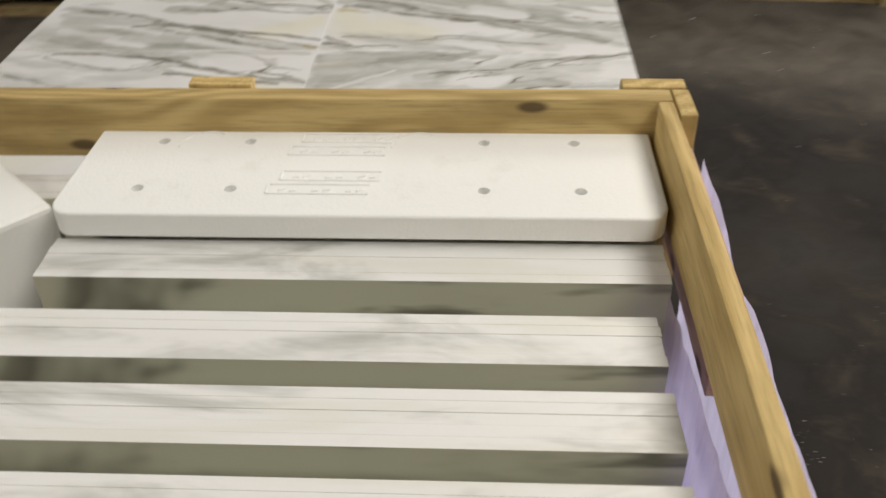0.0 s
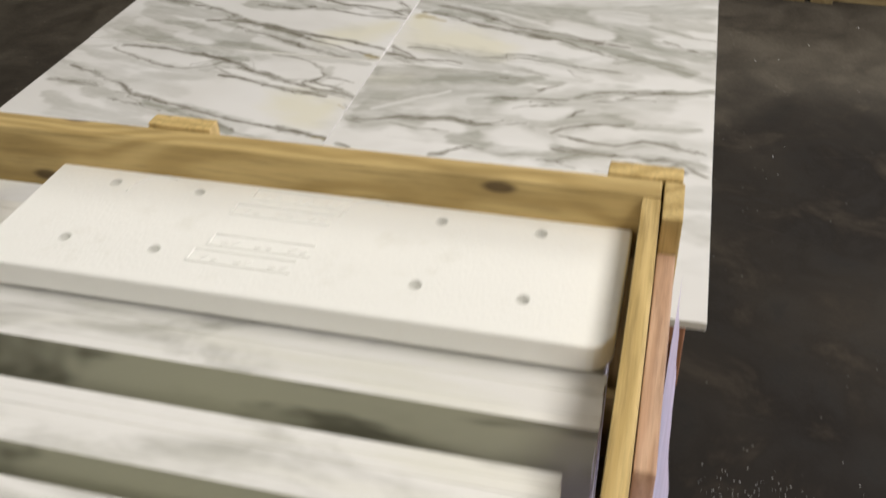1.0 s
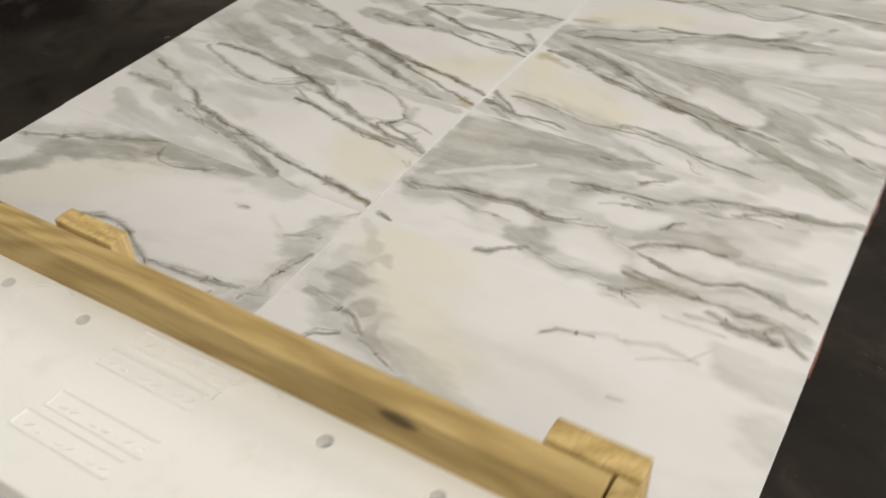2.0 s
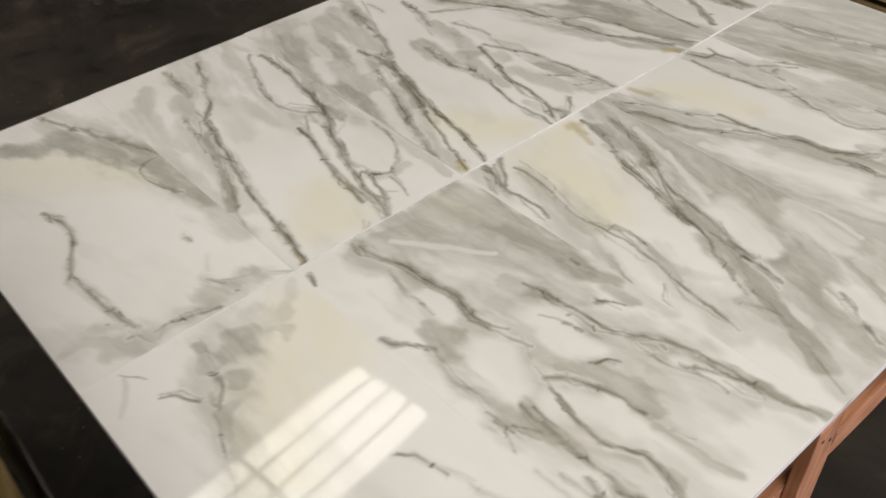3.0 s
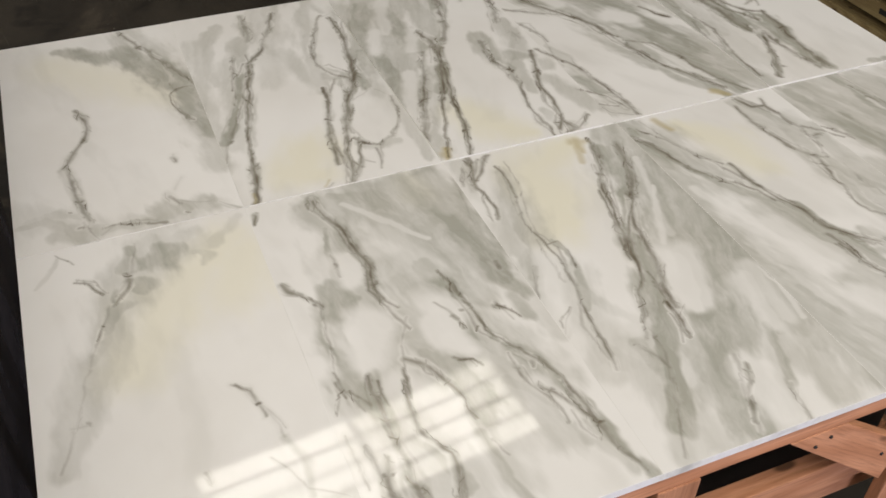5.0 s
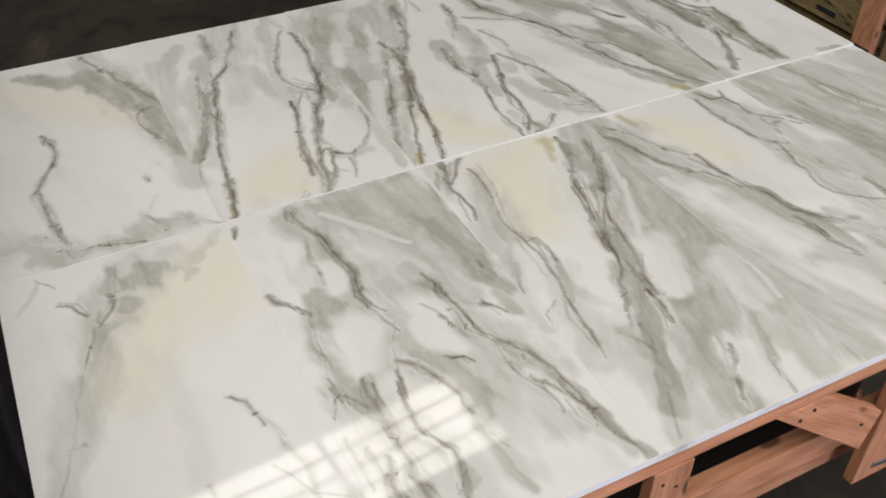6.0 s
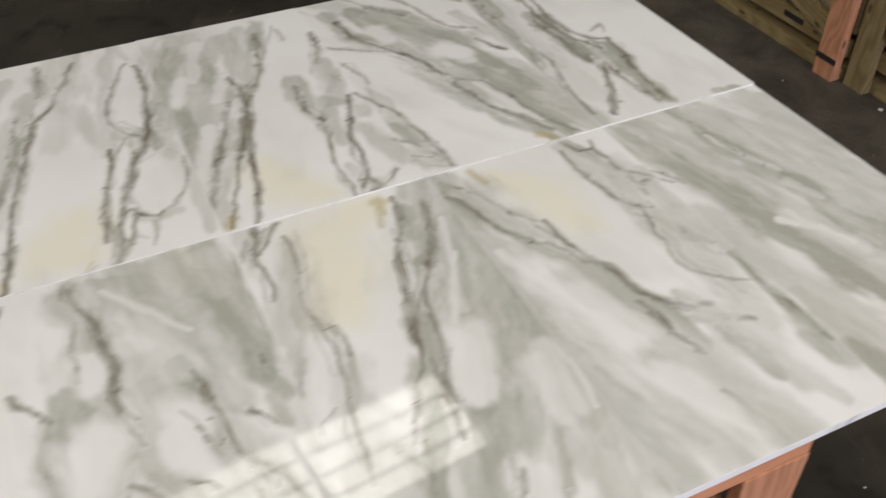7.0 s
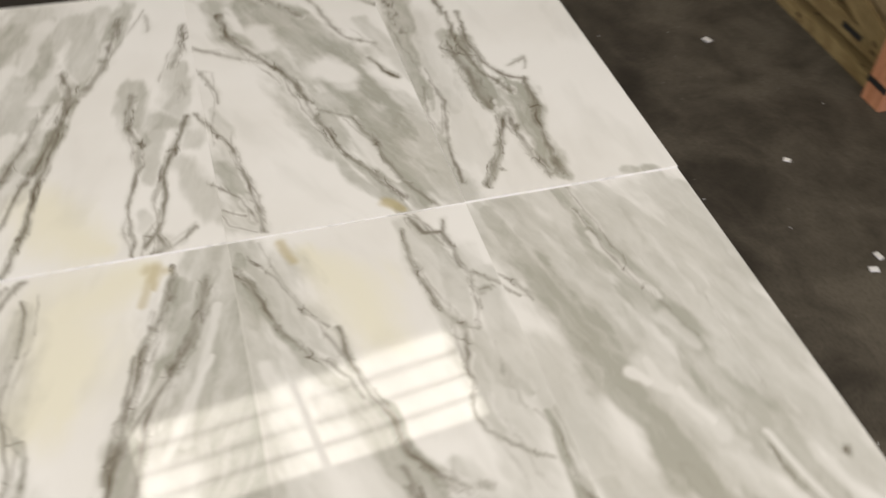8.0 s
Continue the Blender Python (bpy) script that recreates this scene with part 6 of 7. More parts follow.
def foam():
    m, tree, bsdf = material("white_foam", 0.85, 0.0, 0.3)
    n = Net(tree)
    c = n.coords()
    v = n.node("ShaderNodeTexVoronoi")
    n.put(v.inputs["Vector"], c)
    v.inputs["Scale"].default_value = 260.0
    d = n.span(n.noise(c, 22.0, 4.0, 0.6).outputs["Fac"], 0.55, 0.8, 0.0, 0.5)
    n.put(bsdf.inputs["Base Color"], n.mix(d, (0.90, 0.90, 0.87), (0.78, 0.77, 0.71)))
    bsdf.inputs["Subsurface Weight"].default_value = 0.0
    n.bump(bsdf, n.math("ADD", v.outputs["Distance"], n.math("MULTIPLY", n.noise(c, 9.0, 3.0).outputs["Fac"], 1.5)), 0.25, 0.001)
    return m


def film_sheet():
    m, tree, bsdf = material("lilac_film", 0.22, 0.0, 0.5)
    n = Net(tree)
    c = n.coords()
    d = n.noise(n.scaled(c, (3, 14, 3)), 2.0, 4.0, 0.6).outputs["Fac"]
    n.put(bsdf.inputs["Base Color"], n.mix(d, (0.60, 0.54, 0.72), (0.78, 0.74, 0.86)))
    out = tree.nodes["Material Output"]
    clear, blend = n.node("ShaderNodeBsdfTransparent"), n.node("ShaderNodeMixShader")
    through_light, body = n.node("ShaderNodeBsdfTranslucent"), n.node("ShaderNodeMixShader")
    through_light.inputs[0].default_value = (0.80, 0.76, 0.92, 1)
    body.inputs[0].default_value = 0.6
    n.put(body.inputs[1], bsdf.outputs[0])
    n.put(body.inputs[2], through_light.outputs[0])
    n.put(blend.inputs[0], n.span(d, 0.3, 0.7, 0.8, 1.0))
    n.put(blend.inputs[1], clear.outputs[0])
    n.put(blend.inputs[2], body.outputs[0])
    n.put(out.inputs[0], blend.outputs[0])
    n.bump(bsdf, n.noise(n.scaled(c, (4, 30, 6)), 1.5, 3.0).outputs["Fac"], 0.5, 0.01)
    return m


def plain(name, colour, rough=0.6, metal=0.0, vary=0.15, scale=12.0):
    m, tree, bsdf = material(name, rough, metal)
    n = Net(tree)
    f = n.noise(n.coords(), scale, 4.0, 0.6).outputs["Fac"]
    n.put(bsdf.inputs["Base Color"], n.mix(n.span(f, 0.3, 0.7), tuple(v * (1 - vary) for v in colour), tuple(min(1, v * (1 + vary)) for v in colour)))
    n.bump(bsdf, n.noise(n.coords(), scale * 9, 3.0).outputs["Fac"], 0.2, 0.001)
    return m


def glow(name, colour, strength):
    m, tree, bsdf = material(name, 0.4)
    bsdf.inputs["Base Color"].default_value = (*colour, 1)
    bsdf.inputs["Emission Color"].default_value = (*colour, 1)
    bsdf.inputs["Emission Strength"].default_value = strength
    return m


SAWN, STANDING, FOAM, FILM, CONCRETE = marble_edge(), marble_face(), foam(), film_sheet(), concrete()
PINE = wood("yellow_pine", (0.66, 0.49, 0.21), (0.50, 0.355, 0.135))
PINK = wood("pinkish_pine", (0.68, 0.47, 0.33), (0.56, 0.36, 0.24))
ORANGE = wood("orange_pine", (0.62, 0.30, 0.165), (0.50, 0.225, 0.115))
DULL = wood("weathered_pine", (0.34, 0.26, 0.12), (0.25, 0.18, 0.08))
PLY = wood("plywood", (0.42, 0.33, 0.19), (0.36, 0.27, 0.15))
WALL = plain("painted_block_wall", (0.30, 0.30, 0.29), 0.8, 0.0, 0.12, 1.5)
ROOF = plain("dark_roof_deck", (0.10, 0.10, 0.10), 0.8, 0.0, 0.2, 1.0)
STEEL = plain("galvanised_strap", (0.42, 0.43, 0.46), 0.35, 0.9, 0.15, 30.0)
BLACK = plain("black_strap_and_shade", (0.02, 0.02, 0.02), 0.5, 0.0, 0.3, 30.0)
PAPER = plain("white_paper", (0.62, 0.63, 0.68), 0.8, 0.0, 0.06, 20.0)
INK = plain("grey_ink", (0.22, 0.23, 0.33), 0.8, 0.0, 0.1, 20.0)
DUSTY = plain("dusty_film", (0.12, 0.115, 0.12), 0.25, 0.0, 0.3, 9.0)
HOLE = plain("foam_hole_shade", (0.50, 0.50, 0.47), 0.9, 0.0, 0.1, 40.0)
ENAMEL = plain("white_enamel", (0.80, 0.79, 0.76), 0.3, 0.0, 0.03, 5.0)
TUBE = glow("fluorescent_tube", (1.0, 0.94, 0.82), 6.2)

# ---- building blocks ----


def mesh_of(bm, name, *mats):
    me = bpy.data.meshes.new(name)
    bm.normal_update()
    bm.to_mesh(me)
    bm.free()
    for m in mats:
        me.materials.append(m)
    return me


def block(sx, sy, sz, bevel=0.002, wear=0.0, cuts=0):
    """A box centred on the origin with softened edges."""
    bm = bmesh.new()
    bmesh.ops.create_cube(bm, size=1.0)
    bmesh.ops.scale(bm, vec=(sx, sy, sz), verts=bm.verts)
    if cuts:
        long_edges = [e for e in bm.edges if abs((e.verts[0].co - e.verts[1].co).x) > sx * 0.9]
        bmesh.ops.subdivide_edges(bm, edges=long_edges, cuts=cuts)
    if wear:
        for v in bm.verts:
            k = noise.noise_vector(v.co * 9 + Vector((sx * 31, sy * 17, sz * 13)))
            v.co += Vector((0, k.y, k.z)) * wear
    if bevel:
        bmesh.ops.bevel(bm, geom=[e for e in bm.edges if e.is_manifold and e.calc_face_angle(0) > 0.7], offset=bevel, segments=2, affect="EDGES", profile=0.6)
    return bm


def part(name, bm, mat, parent, label="", at=None):
    ob = new(name, mesh_of(bm, name, mat))
    if at is not None:
        ob.matrix_basis = at
    ob.parent = parent
    if label:
        tagged(ob, label)
    return ob


def thing(name, at, label, category, group="", kind=""):
    ob = new(name)
    ob.empty_display_size = 0.05
    ob.matrix_basis = at
    return tagged(ob, label, category, group, kind)


def board(name, a, b, mat, parent, bevel=0.002, wear=0.0012, label="", tilt=(0, 0, 0)):
    """A sawn board that fills the box between corners a and b; its grain runs along the longest side."""
    a, b = Vector(a), Vector(b)
    c, s = (a + b) / 2, Vector([abs(v) for v in (b - a)])
    axis = max(range(3), key=lambda i: s[i])
    turn = (Matrix.Identity(4), pose(0, 0, 0, 0, 0, 90), pose(0, 0, 0, 0, -90, 0))[axis]
    dims = ((s.x, s.y, s.z), (s.y, s.x, s.z), (s.z, s.y, s.x))[axis]
    return part(name, block(*dims, bevel, wear, 6), mat, parent, label, Matrix.Translation(c) @ pose(0, 0, 0, *tilt) @ turn)


def cut_brace(name, x0, x1, corners, mat, parent):
    """A board flat against a side wall, its ends sawn to fit; corners: y, z round its outline."""
    bm = bmesh.new()
    loops = [[bm.verts.new((x, y, z)) for y, z in corners] for x in (x0, x1)]
    bm.faces.new(loops[0][::-1])
    bm.faces.new(loops[1])
    for i in range(len(corners)):
        k = (i + 1) % len(corners)
        bm.faces.new((loops[0][i], loops[0][k], loops[1][k], loops[1][i]))
    bmesh.ops.recalc_face_normals(bm, faces=bm.faces)
    bmesh.ops.bevel(bm, geom=bm.edges[:], offset=0.002, segments=2, affect="EDGES", profile=0.6)
    d = Vector((0, corners[2][0] - corners[1][0], corners[2][1] - corners[1][1])).normalized()
    turn = Matrix((d, Vector((1, 0, 0)).cross(d), Vector((1, 0, 0)))).transposed().to_4x4()
    bmesh.ops.transform(bm, matrix=turn.inverted(), verts=bm.verts)
    return part(name, bm, mat, parent, "", turn)


def brace(name, a, b, width, thick, mat, parent, face):
    """A board from a to b lying against a face; face: "x" or "y", the way its broad side looks."""
    a, b = Vector(a), Vector(b)
    d = (b - a).normalized()
    nrm = Vector((1, 0, 0)) if face == "x" else Vector((0, 1, 0))
    side = nrm.cross(d)
    m = Matrix((d, side, nrm)).transposed().to_4x4()
    m.translation = (a + b) / 2
    return part(name, block((b - a).length, width, thick, 0.002, 0.001, 6), mat, parent, "", m)


# ---- the hall ----
def slab(name, a, b, mat, label, category):
    a, b = Vector(a), Vector(b)
    ob = new(name, mesh_of(block(*(b - a), 0.0), name, mat))
    ob.location = (a + b) / 2
    return tagged(ob, label, category, "", "structure")


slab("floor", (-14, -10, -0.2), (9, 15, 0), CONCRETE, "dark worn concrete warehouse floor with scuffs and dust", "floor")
slab("wall_west", (-14.2, -10, 0), (-14, 15, 6.2), WALL, "grey painted block wall of the warehouse", "wall")
slab("wall_north", (-14.2, 15, 0), (9.2, 15.2, 6.2), WALL, "grey painted block wall of the warehouse", "wall")
slab("wall_south", (-14.2, -10.2, 0), (9.2, -10, 6.2), WALL, "grey painted block wall of the warehouse", "wall")
slab("wall_east", (9, -10, 0), (9.2, -1.4, 6.2), WALL, "grey painted block wall beside the loading door", "wall")
slab("wall_east_far", (9, 2.4, 0), (9.2, 15, 6.2), WALL, "grey painted block wall beside the loading door", "wall")
slab("wall_east_top", (9, -1.4, 3.5), (9.2, 2.4, 6.2), WALL, "grey painted block wall above the loading door", "wall")
slab("ceiling", (-14.2, -10.2, 6.2), (9.2, 15.2, 6.4), ROOF, "dark metal roof deck of the warehouse", "ceiling")


def light_fixture(at, half_long=0.76):
    """A four-tube fluorescent high-bay with a folded white reflector."""
    root = thing("light_fixture", at, "white four-tube fluorescent fixture hanging from the ceiling", "light fixture", "tandem ceiling lights")
    bm = bmesh.new()
    half, top, low = 0.38, 0.07, 0.0
    rows = []
    for y in (-half_long, half_long):
        row = [bm.verts.new((-half - 0.02, y, low))]
        for i in range(4):
            mid = -half + 0.095 + i * 0.19
            row += [bm.verts.new((mid - 0.093, y, low + 0.01)), bm.verts.new((mid - 0.055, y, top)), bm.verts.new((mid + 0.055, y, top)), bm.verts.new((mid + 0.093, y, low + 0.01))]
        row.append(bm.verts.new((half + 0.02, y, low)))
        rows.append(row)
    for i in range(len(rows[0]) - 1):
        bm.faces.new((rows[0][i], rows[0][i + 1], rows[1][i + 1], rows[1][i]))
    bmesh.ops.solidify(bm, geom=bm.faces[:], thickness=0.004)
    part("reflector", bm, ENAMEL, root)
    part("housing", block(0.18, half_long * 2 + 0.02, 0.07, 0.004), ENAMEL, root, "", pose(0, 0, 0.115))
    for i in range(4):
        bm = bmesh.new()
        bmesh.ops.create_cone(bm, cap_ends=True, segments=20, radius1=0.070, radius2=0.070, depth=half_long * 2 - 0.04)
        bmesh.ops.scale(bm, vec=(1, 0.45, 1), verts=bm.verts)
        part("lens", bm, TUBE, root, "glowing warm white lens over a tube", pose(-half + 0.095 + i * 0.19, 0, 0.03, 90, 0, 0))
    for sx in (-0.06, 0.06):
        bm = bmesh.new()
        bmesh.ops.create_cone(bm, cap_ends=True, segments=6, radius1=0.003, radius2=0.003, depth=0.86)
        part("hanger", bm, STEEL, root, "", pose(sx, 0, 0.14 + 0.43))
    return root


light_fixture(pose(-2.73, 1.53, 5.2, 0, 0, 7), 0.57)
light_fixture(pose(-2.587, 0.37, 5.2, 0, 0, 7), 0.57)

# ---- the crate that carries the display ----
H, THICK = 0.87, 0.012


def display_crate():
    root = thing("wooden_crate", pose(0, 0, 0), "orange-stained open wooden crate standing on the concrete floor under marble", "crate")
    top = H - THICK - 0.0125
    x, face, y0, y1, low = 0.583, 0.601, -0.10, 0.81, 0.55
    for sx in (-1, 1):
        for ya, yb in ((y0, y0 + 0.085), (0.314, 0.372), (0.718, y1)):
            board("post", (sx * (x + 0.0005), ya, low), (sx * face, yb, top - 0.0305), ORANGE, root)
        board("top_rail", (sx * (x - 0.026), y0, top - 0.030), (sx * (face - 0.0015), y1, top), ORANGE, root)
        board("middle_rail", (sx * (x - 0.027), y0, 0.640), (sx * (x - 0.0005), y1, 0.692), ORANGE, root)
        board("bottom_rail", (sx * (x - 0.050), y0, low), (sx * (x - 0.028), y1, low + 0.07), ORANGE, root)
        # black board added to give the deep shade behind the rails
        board("shade_board", (sx * (x - 0.057), y0 + 0.05, low + 0.075), (sx * (x - 0.052), y1 - 0.05, top - 0.09), BLACK, root, 0.0005, 0.0, "black board that stands in for shade inside the crate")
        xa, xb = sorted((sx * (x + 0.0005), sx * (face - 0.001)))
        cut_brace("brace", xa, xb, ((0.496, top - 0.031), (0.580, top - 0.031), (0.712, 0.716), (0.698, 0.642)), ORANGE, root)
        cut_brace("brace", xa, xb, ((-0.01, 0.655), (-0.01, 0.73), (0.10, top - 0.031), (0.19, top - 0.031)), ORANGE, root)
    for y in (y0 + 0.02, y1 - 0.045):
        board("end_rail", (-x + 0.06, y, top - 0.085), (x - 0.06, y + 0.025, top - 0.002), ORANGE, root)
        board("end_rail", (-x + 0.06, y, low + 0.02), (x - 0.06, y + 0.025, low + 0.09), ORANGE, root)
    for i in range(7):
        ya = y0 + 0.05 + i * 0.118
        board("deck_slat", (-x + 0.055, ya, low), (x - 0.055, ya + 0.1, low + 0.018), ORANGE, root)
    # bearers under the deck carry the crate clear of the floor
    for bx in (-0.36, 0.0, 0.36):
        for ya in (y0 + 0.1, 0.31, 0.66):
            board("bearer", (bx - 0.05, ya, 0), (bx + 0.05, ya + 0.09, low - 0.0005), DULL, root)
    part("strap_clip", block(0.044, 0.010, 0.003, 0.001), STEEL, root, "flat grey steel strap clip", pose(face + 0.0014, 0.768, 0.578, 0, 90, 0) @ pose(0, 0, 0, 0, 0, 80))
    for py, pz in ((0.33, 0.79), (0.352, 0.775), (0.755, 0.70), (0.775, 0.66), (0.54, 0.79), (0.56, 0.80), (0.675, 0.71)):
        bm = bmesh.new()
        bmesh.ops.create_cone(bm, cap_ends=True, segments=10, radius1=0.0026, radius2=0.0022, depth=0.002)
        part("nail_head", bm, BLACK, root, "dark sunk nail head", pose(face + 0.0002, py, pz, 0, 90, 0))
    return root


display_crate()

sheet = new("support_board", mesh_of(block(1.206, 1.46, 0.0115, 0.001), "support_board", ORANGE))
sheet.location = (0.0, 0.457, H - THICK - 0.0065)
tagged(sheet, "orange-brown wooden sheet lying on the crate under marble tiles", "board")


def display_tile(code, x0, x1, row, lift):
    """A tile of the display: sawn sides and a polished face whose fine mesh carries the minerals."""
    y0, deep, half = (row - 1) * 0.305, 0.305, THICK / 2
    sx = x1 - x0 - 0.0006
    bm = block(sx, deep, THICK, 0.00025)
    bmesh.ops.delete(bm, geom=[f for f in bm.faces if f.normal.z > 0.9 and f.calc_area() > 0.1], context="FACES_ONLY")
    bm.verts.index_update()
    verts, faces = [tuple(v.co) for v in bm.verts], [tuple(v.index for v in f.verts) for f in bm.faces]
    sides, sunk = len(faces), len(verts)
    bm.free()
    nx, ny = 400, 200
    gx, gy = np.meshgrid(np.linspace(-sx / 2 + 0.00025, sx / 2 - 0.00025, nx), np.linspace(-deep / 2 + 0.00025, deep / 2 - 0.00025, ny))
    verts += list(zip(gx.ravel().tolist(), gy.ravel().tolist(), [half] * (nx * ny)))
    faces += [(sunk + j * nx + i, sunk + j * nx + i + 1, sunk + (j + 1) * nx + i + 1, sunk + (j + 1) * nx + i) for j in range(ny - 1) for i in range(nx - 1)]
    me = bpy.data.meshes.new("marble_tile")
    me.from_pydata(verts, [], faces)
    me.materials.append(SAWN)
    me.materials.append(marble("marble_" + code, code))
    me.polygons.foreach_set("material_index", np.repeat([0, 1], [sides, len(faces) - sides]).astype(np.int32))
    vein, wash, cream, rust, halo = mineral(code, (x0 + x1) / 2 + gx, y0 + deep / 2 + gy)
    colour = np.zeros((len(verts), 4), np.float32)
    colour[sunk:] = np.stack([c.ravel() for c in (vein, wash, cream, rust)], axis=1)
    me.attributes.new("mineral", "FLOAT_COLOR", "POINT").data.foreach_set("color", colour.ravel())
    rim = np.zeros(len(verts), np.float32)
    rim[sunk:] = halo.ravel()
    me.attributes.new("halo", "FLOAT", "POINT").data.foreach_set("value", rim)
    ob = new("marble_tile", me)
    ob.matrix_basis = pose((x0 + x1) / 2, y0 + deep / 2, H - half + lift)
    return ob


LABELS = {"L0": "polished white marble tile with a soft grey curve, on the crate", "R0": "polished pale cream marble tile with grey smudged veins on the crate",
          "L1": "polished white marble tile with thin brown-grey veins on the crate", "R1": "polished marble tile with a dark grey clouded patch on the crate",
          "L2": "polished white marble tile with cream wedge and grey veins", "R2": "polished marble tile with cream wedge and olive-grey fan of veins",
          "L3": "polished marble tile with grey flow and cream edge on the crate", "R3": "polished marble tile with long grey diagonal streaks on the crate",
          "L4": "polished bright white marble tile crossed by one dark vein cluster", "R4": "polished grey-striped marble tile at the end of the display"}
LIFTS = {"L0": 0.0010, "L1": 0.0016, "L2": 0.0030, "L3": 0.0022, "L4": 0.0034}
for row in range(5):
    for side, x0, x1 in (("L", -0.610, 0.0), ("R", 0.0, 0.610)):
        code = side + str(row)
        jog = random.uniform(-0.0005, 0.0005)
        ob = display_tile(code, x0 + (jog if side == "L" else 0), x1 + (jog if side == "R" else 0), row, LIFTS.get(code, 0.0004))
        tagged(ob, LABELS[code], "tile", "marble tiles laid out on the crate")

# ---- the open crate of standing tiles ----


# where the crate stands
CRATE = pose(-0.009, 0.039, 0)


def tile_crate():
    root = thing("tile_crate", CRATE, "open yellow pine crate full of marble tiles standing on edge", "crate")
    top = 1.150
    board("far_rail", (-0.98, -0.4965, top - 0.075), (0.543, -0.4695, top), PINE, root)
    board("corner_post", (0.491, -0.4680, 0), (0.562, -0.4455, top + 0.002), PINE, root)
    board("side_post", (0.5455, -0.5297, 0), (0.564, -0.4690, top), PINE, root)
    board("middle_post", (0.002, -0.4680, 0), (0.075, -0.4475, top + 0.004), PINE, root)
    board("side_rail", (0.526, -1.4036, top - 0.08), (0.5435, -0.4980, top), PINE, root, 0.003, 0.002)
    board("outer_board", (0.5455, -0.7862, 0.9920), (0.5620, -0.5316, 1.1120), PINK, root)
    for z in (0.12, 0.42, 0.72):
        board("side_slat", (0.528, -1.4036, z), (0.5435, -0.5107, z + 0.16), PINE, root)
        board("far_slat", (-0.98, -0.4983, z), (0.543, -0.4840, z + 0.16), PINE, root)
        board("near_slat", (-0.98, -1.4036, z), (0.524, -1.3894, z + 0.16), PINE, root)
        board("left_slat", (-0.985, -1.3846, z), (-0.970, -0.5107, z + 0.16), PINE, root)
    board("near_rail", (-0.98, -1.4274, top - 0.08), (0.5435, -1.4065, top), PINE, root)
    board("left_rail", (-0.985, -1.4036, top - 0.08), (-0.968, -0.5676, top), PINE, root)
    board("corner_post", (0.5455, -1.4036, 0), (0.565, -1.3277, top), PINE, root)
    board("corner_post", (-1.006, -1.4036, 0), (-0.987, -1.3277, top), PINE, root)
    board("corner_post", (-1.006, -0.5961, 0), (-0.987, -0.5297, top), PINE, root)
    board("deck", (-0.965, -1.3846, 0.7670), (0.522, -0.5059, 0.7870), PLY, root, 0.001, 0.0)
    for y in (-1.31, -0.955, -0.59):
        board("deck_joist", (-0.965, y, 0.687), (0.522, y + 0.045, 0.766), PINE, root)
    return root


tile_crate()


def standing_tile(x0, x1, y, thick, z1):
    """A tile on its long edge: sawn top and ends, polished broad faces."""
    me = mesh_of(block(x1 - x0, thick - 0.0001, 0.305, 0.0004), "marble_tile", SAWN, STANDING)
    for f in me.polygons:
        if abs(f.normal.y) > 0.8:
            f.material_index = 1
    ob = new("marble_tile", me)
    ob.matrix_basis = CRATE @ pose((x0 + x1) / 2, y - thick / 2, z1 - 0.1525)
    return ob


def tile_pack(x0, x1, y, count, z1, label, group):
    for i in range(count):
        j, k = random.uniform(-0.001, 0.001), random.uniform(-0.0003, 0.0003)
        ob = standing_tile(x0 + j, x1 + j, y - i * 0.0128, 0.0128, z1 + k)
        tagged(ob, label, "tile", group)


# a little block of foam lies under each pack so that its top stands level
def pack_bed(x0, x1, y0, y1, z1):
    ob = new("packing_strip", mesh_of(block(x1 - x0, abs(y1 - y0), z1 - 0.7875, 0.002), "packing_strip", FOAM))
    ob.matrix_basis = CRATE @ pose((x0 + x1) / 2, (y0 + y1) / 2, (z1 + 0.7875) / 2)
    tagged(ob, "white foam strip packed under marble tiles in the crate", "packing foam", "foam strips in the crate")


WHITE_PACK = "white marble tile standing on edge in an open crate"
for x0, x1, y, count, z1 in ((-0.098, 0.516, -0.656, 5, 1.0715), (-0.116, 0.495, -0.768, 5, 1.0715), (-0.116, 0.495, -0.863, 5, 1.0715), (-0.120, 0.494, -0.958, 5, 1.0715),
                             (-0.116, 0.495, -1.053, 5, 1.0715), (-0.098, 0.512, -0.500, 11, 1.080)):
    tile_pack(x0, x1, y, count, z1, WHITE_PACK, "marble tiles standing in the crate")
    pack_bed(x0 + 0.01, x1 - 0.01, y, y - count * 0.0128, z1 - 0.3065)
for x0, x1, y, count, z1 in ((-0.93, -0.132, -0.513, 4, 1.060),):
    tile_pack(x0, x1, y, count, z1, "greyish marble tile standing on edge behind foam packing", "marble tiles standing in the crate")
    pack_bed(x0 + 0.01, x1 - 0.01, y, y - count * 0.0128, z1 - 0.3065)


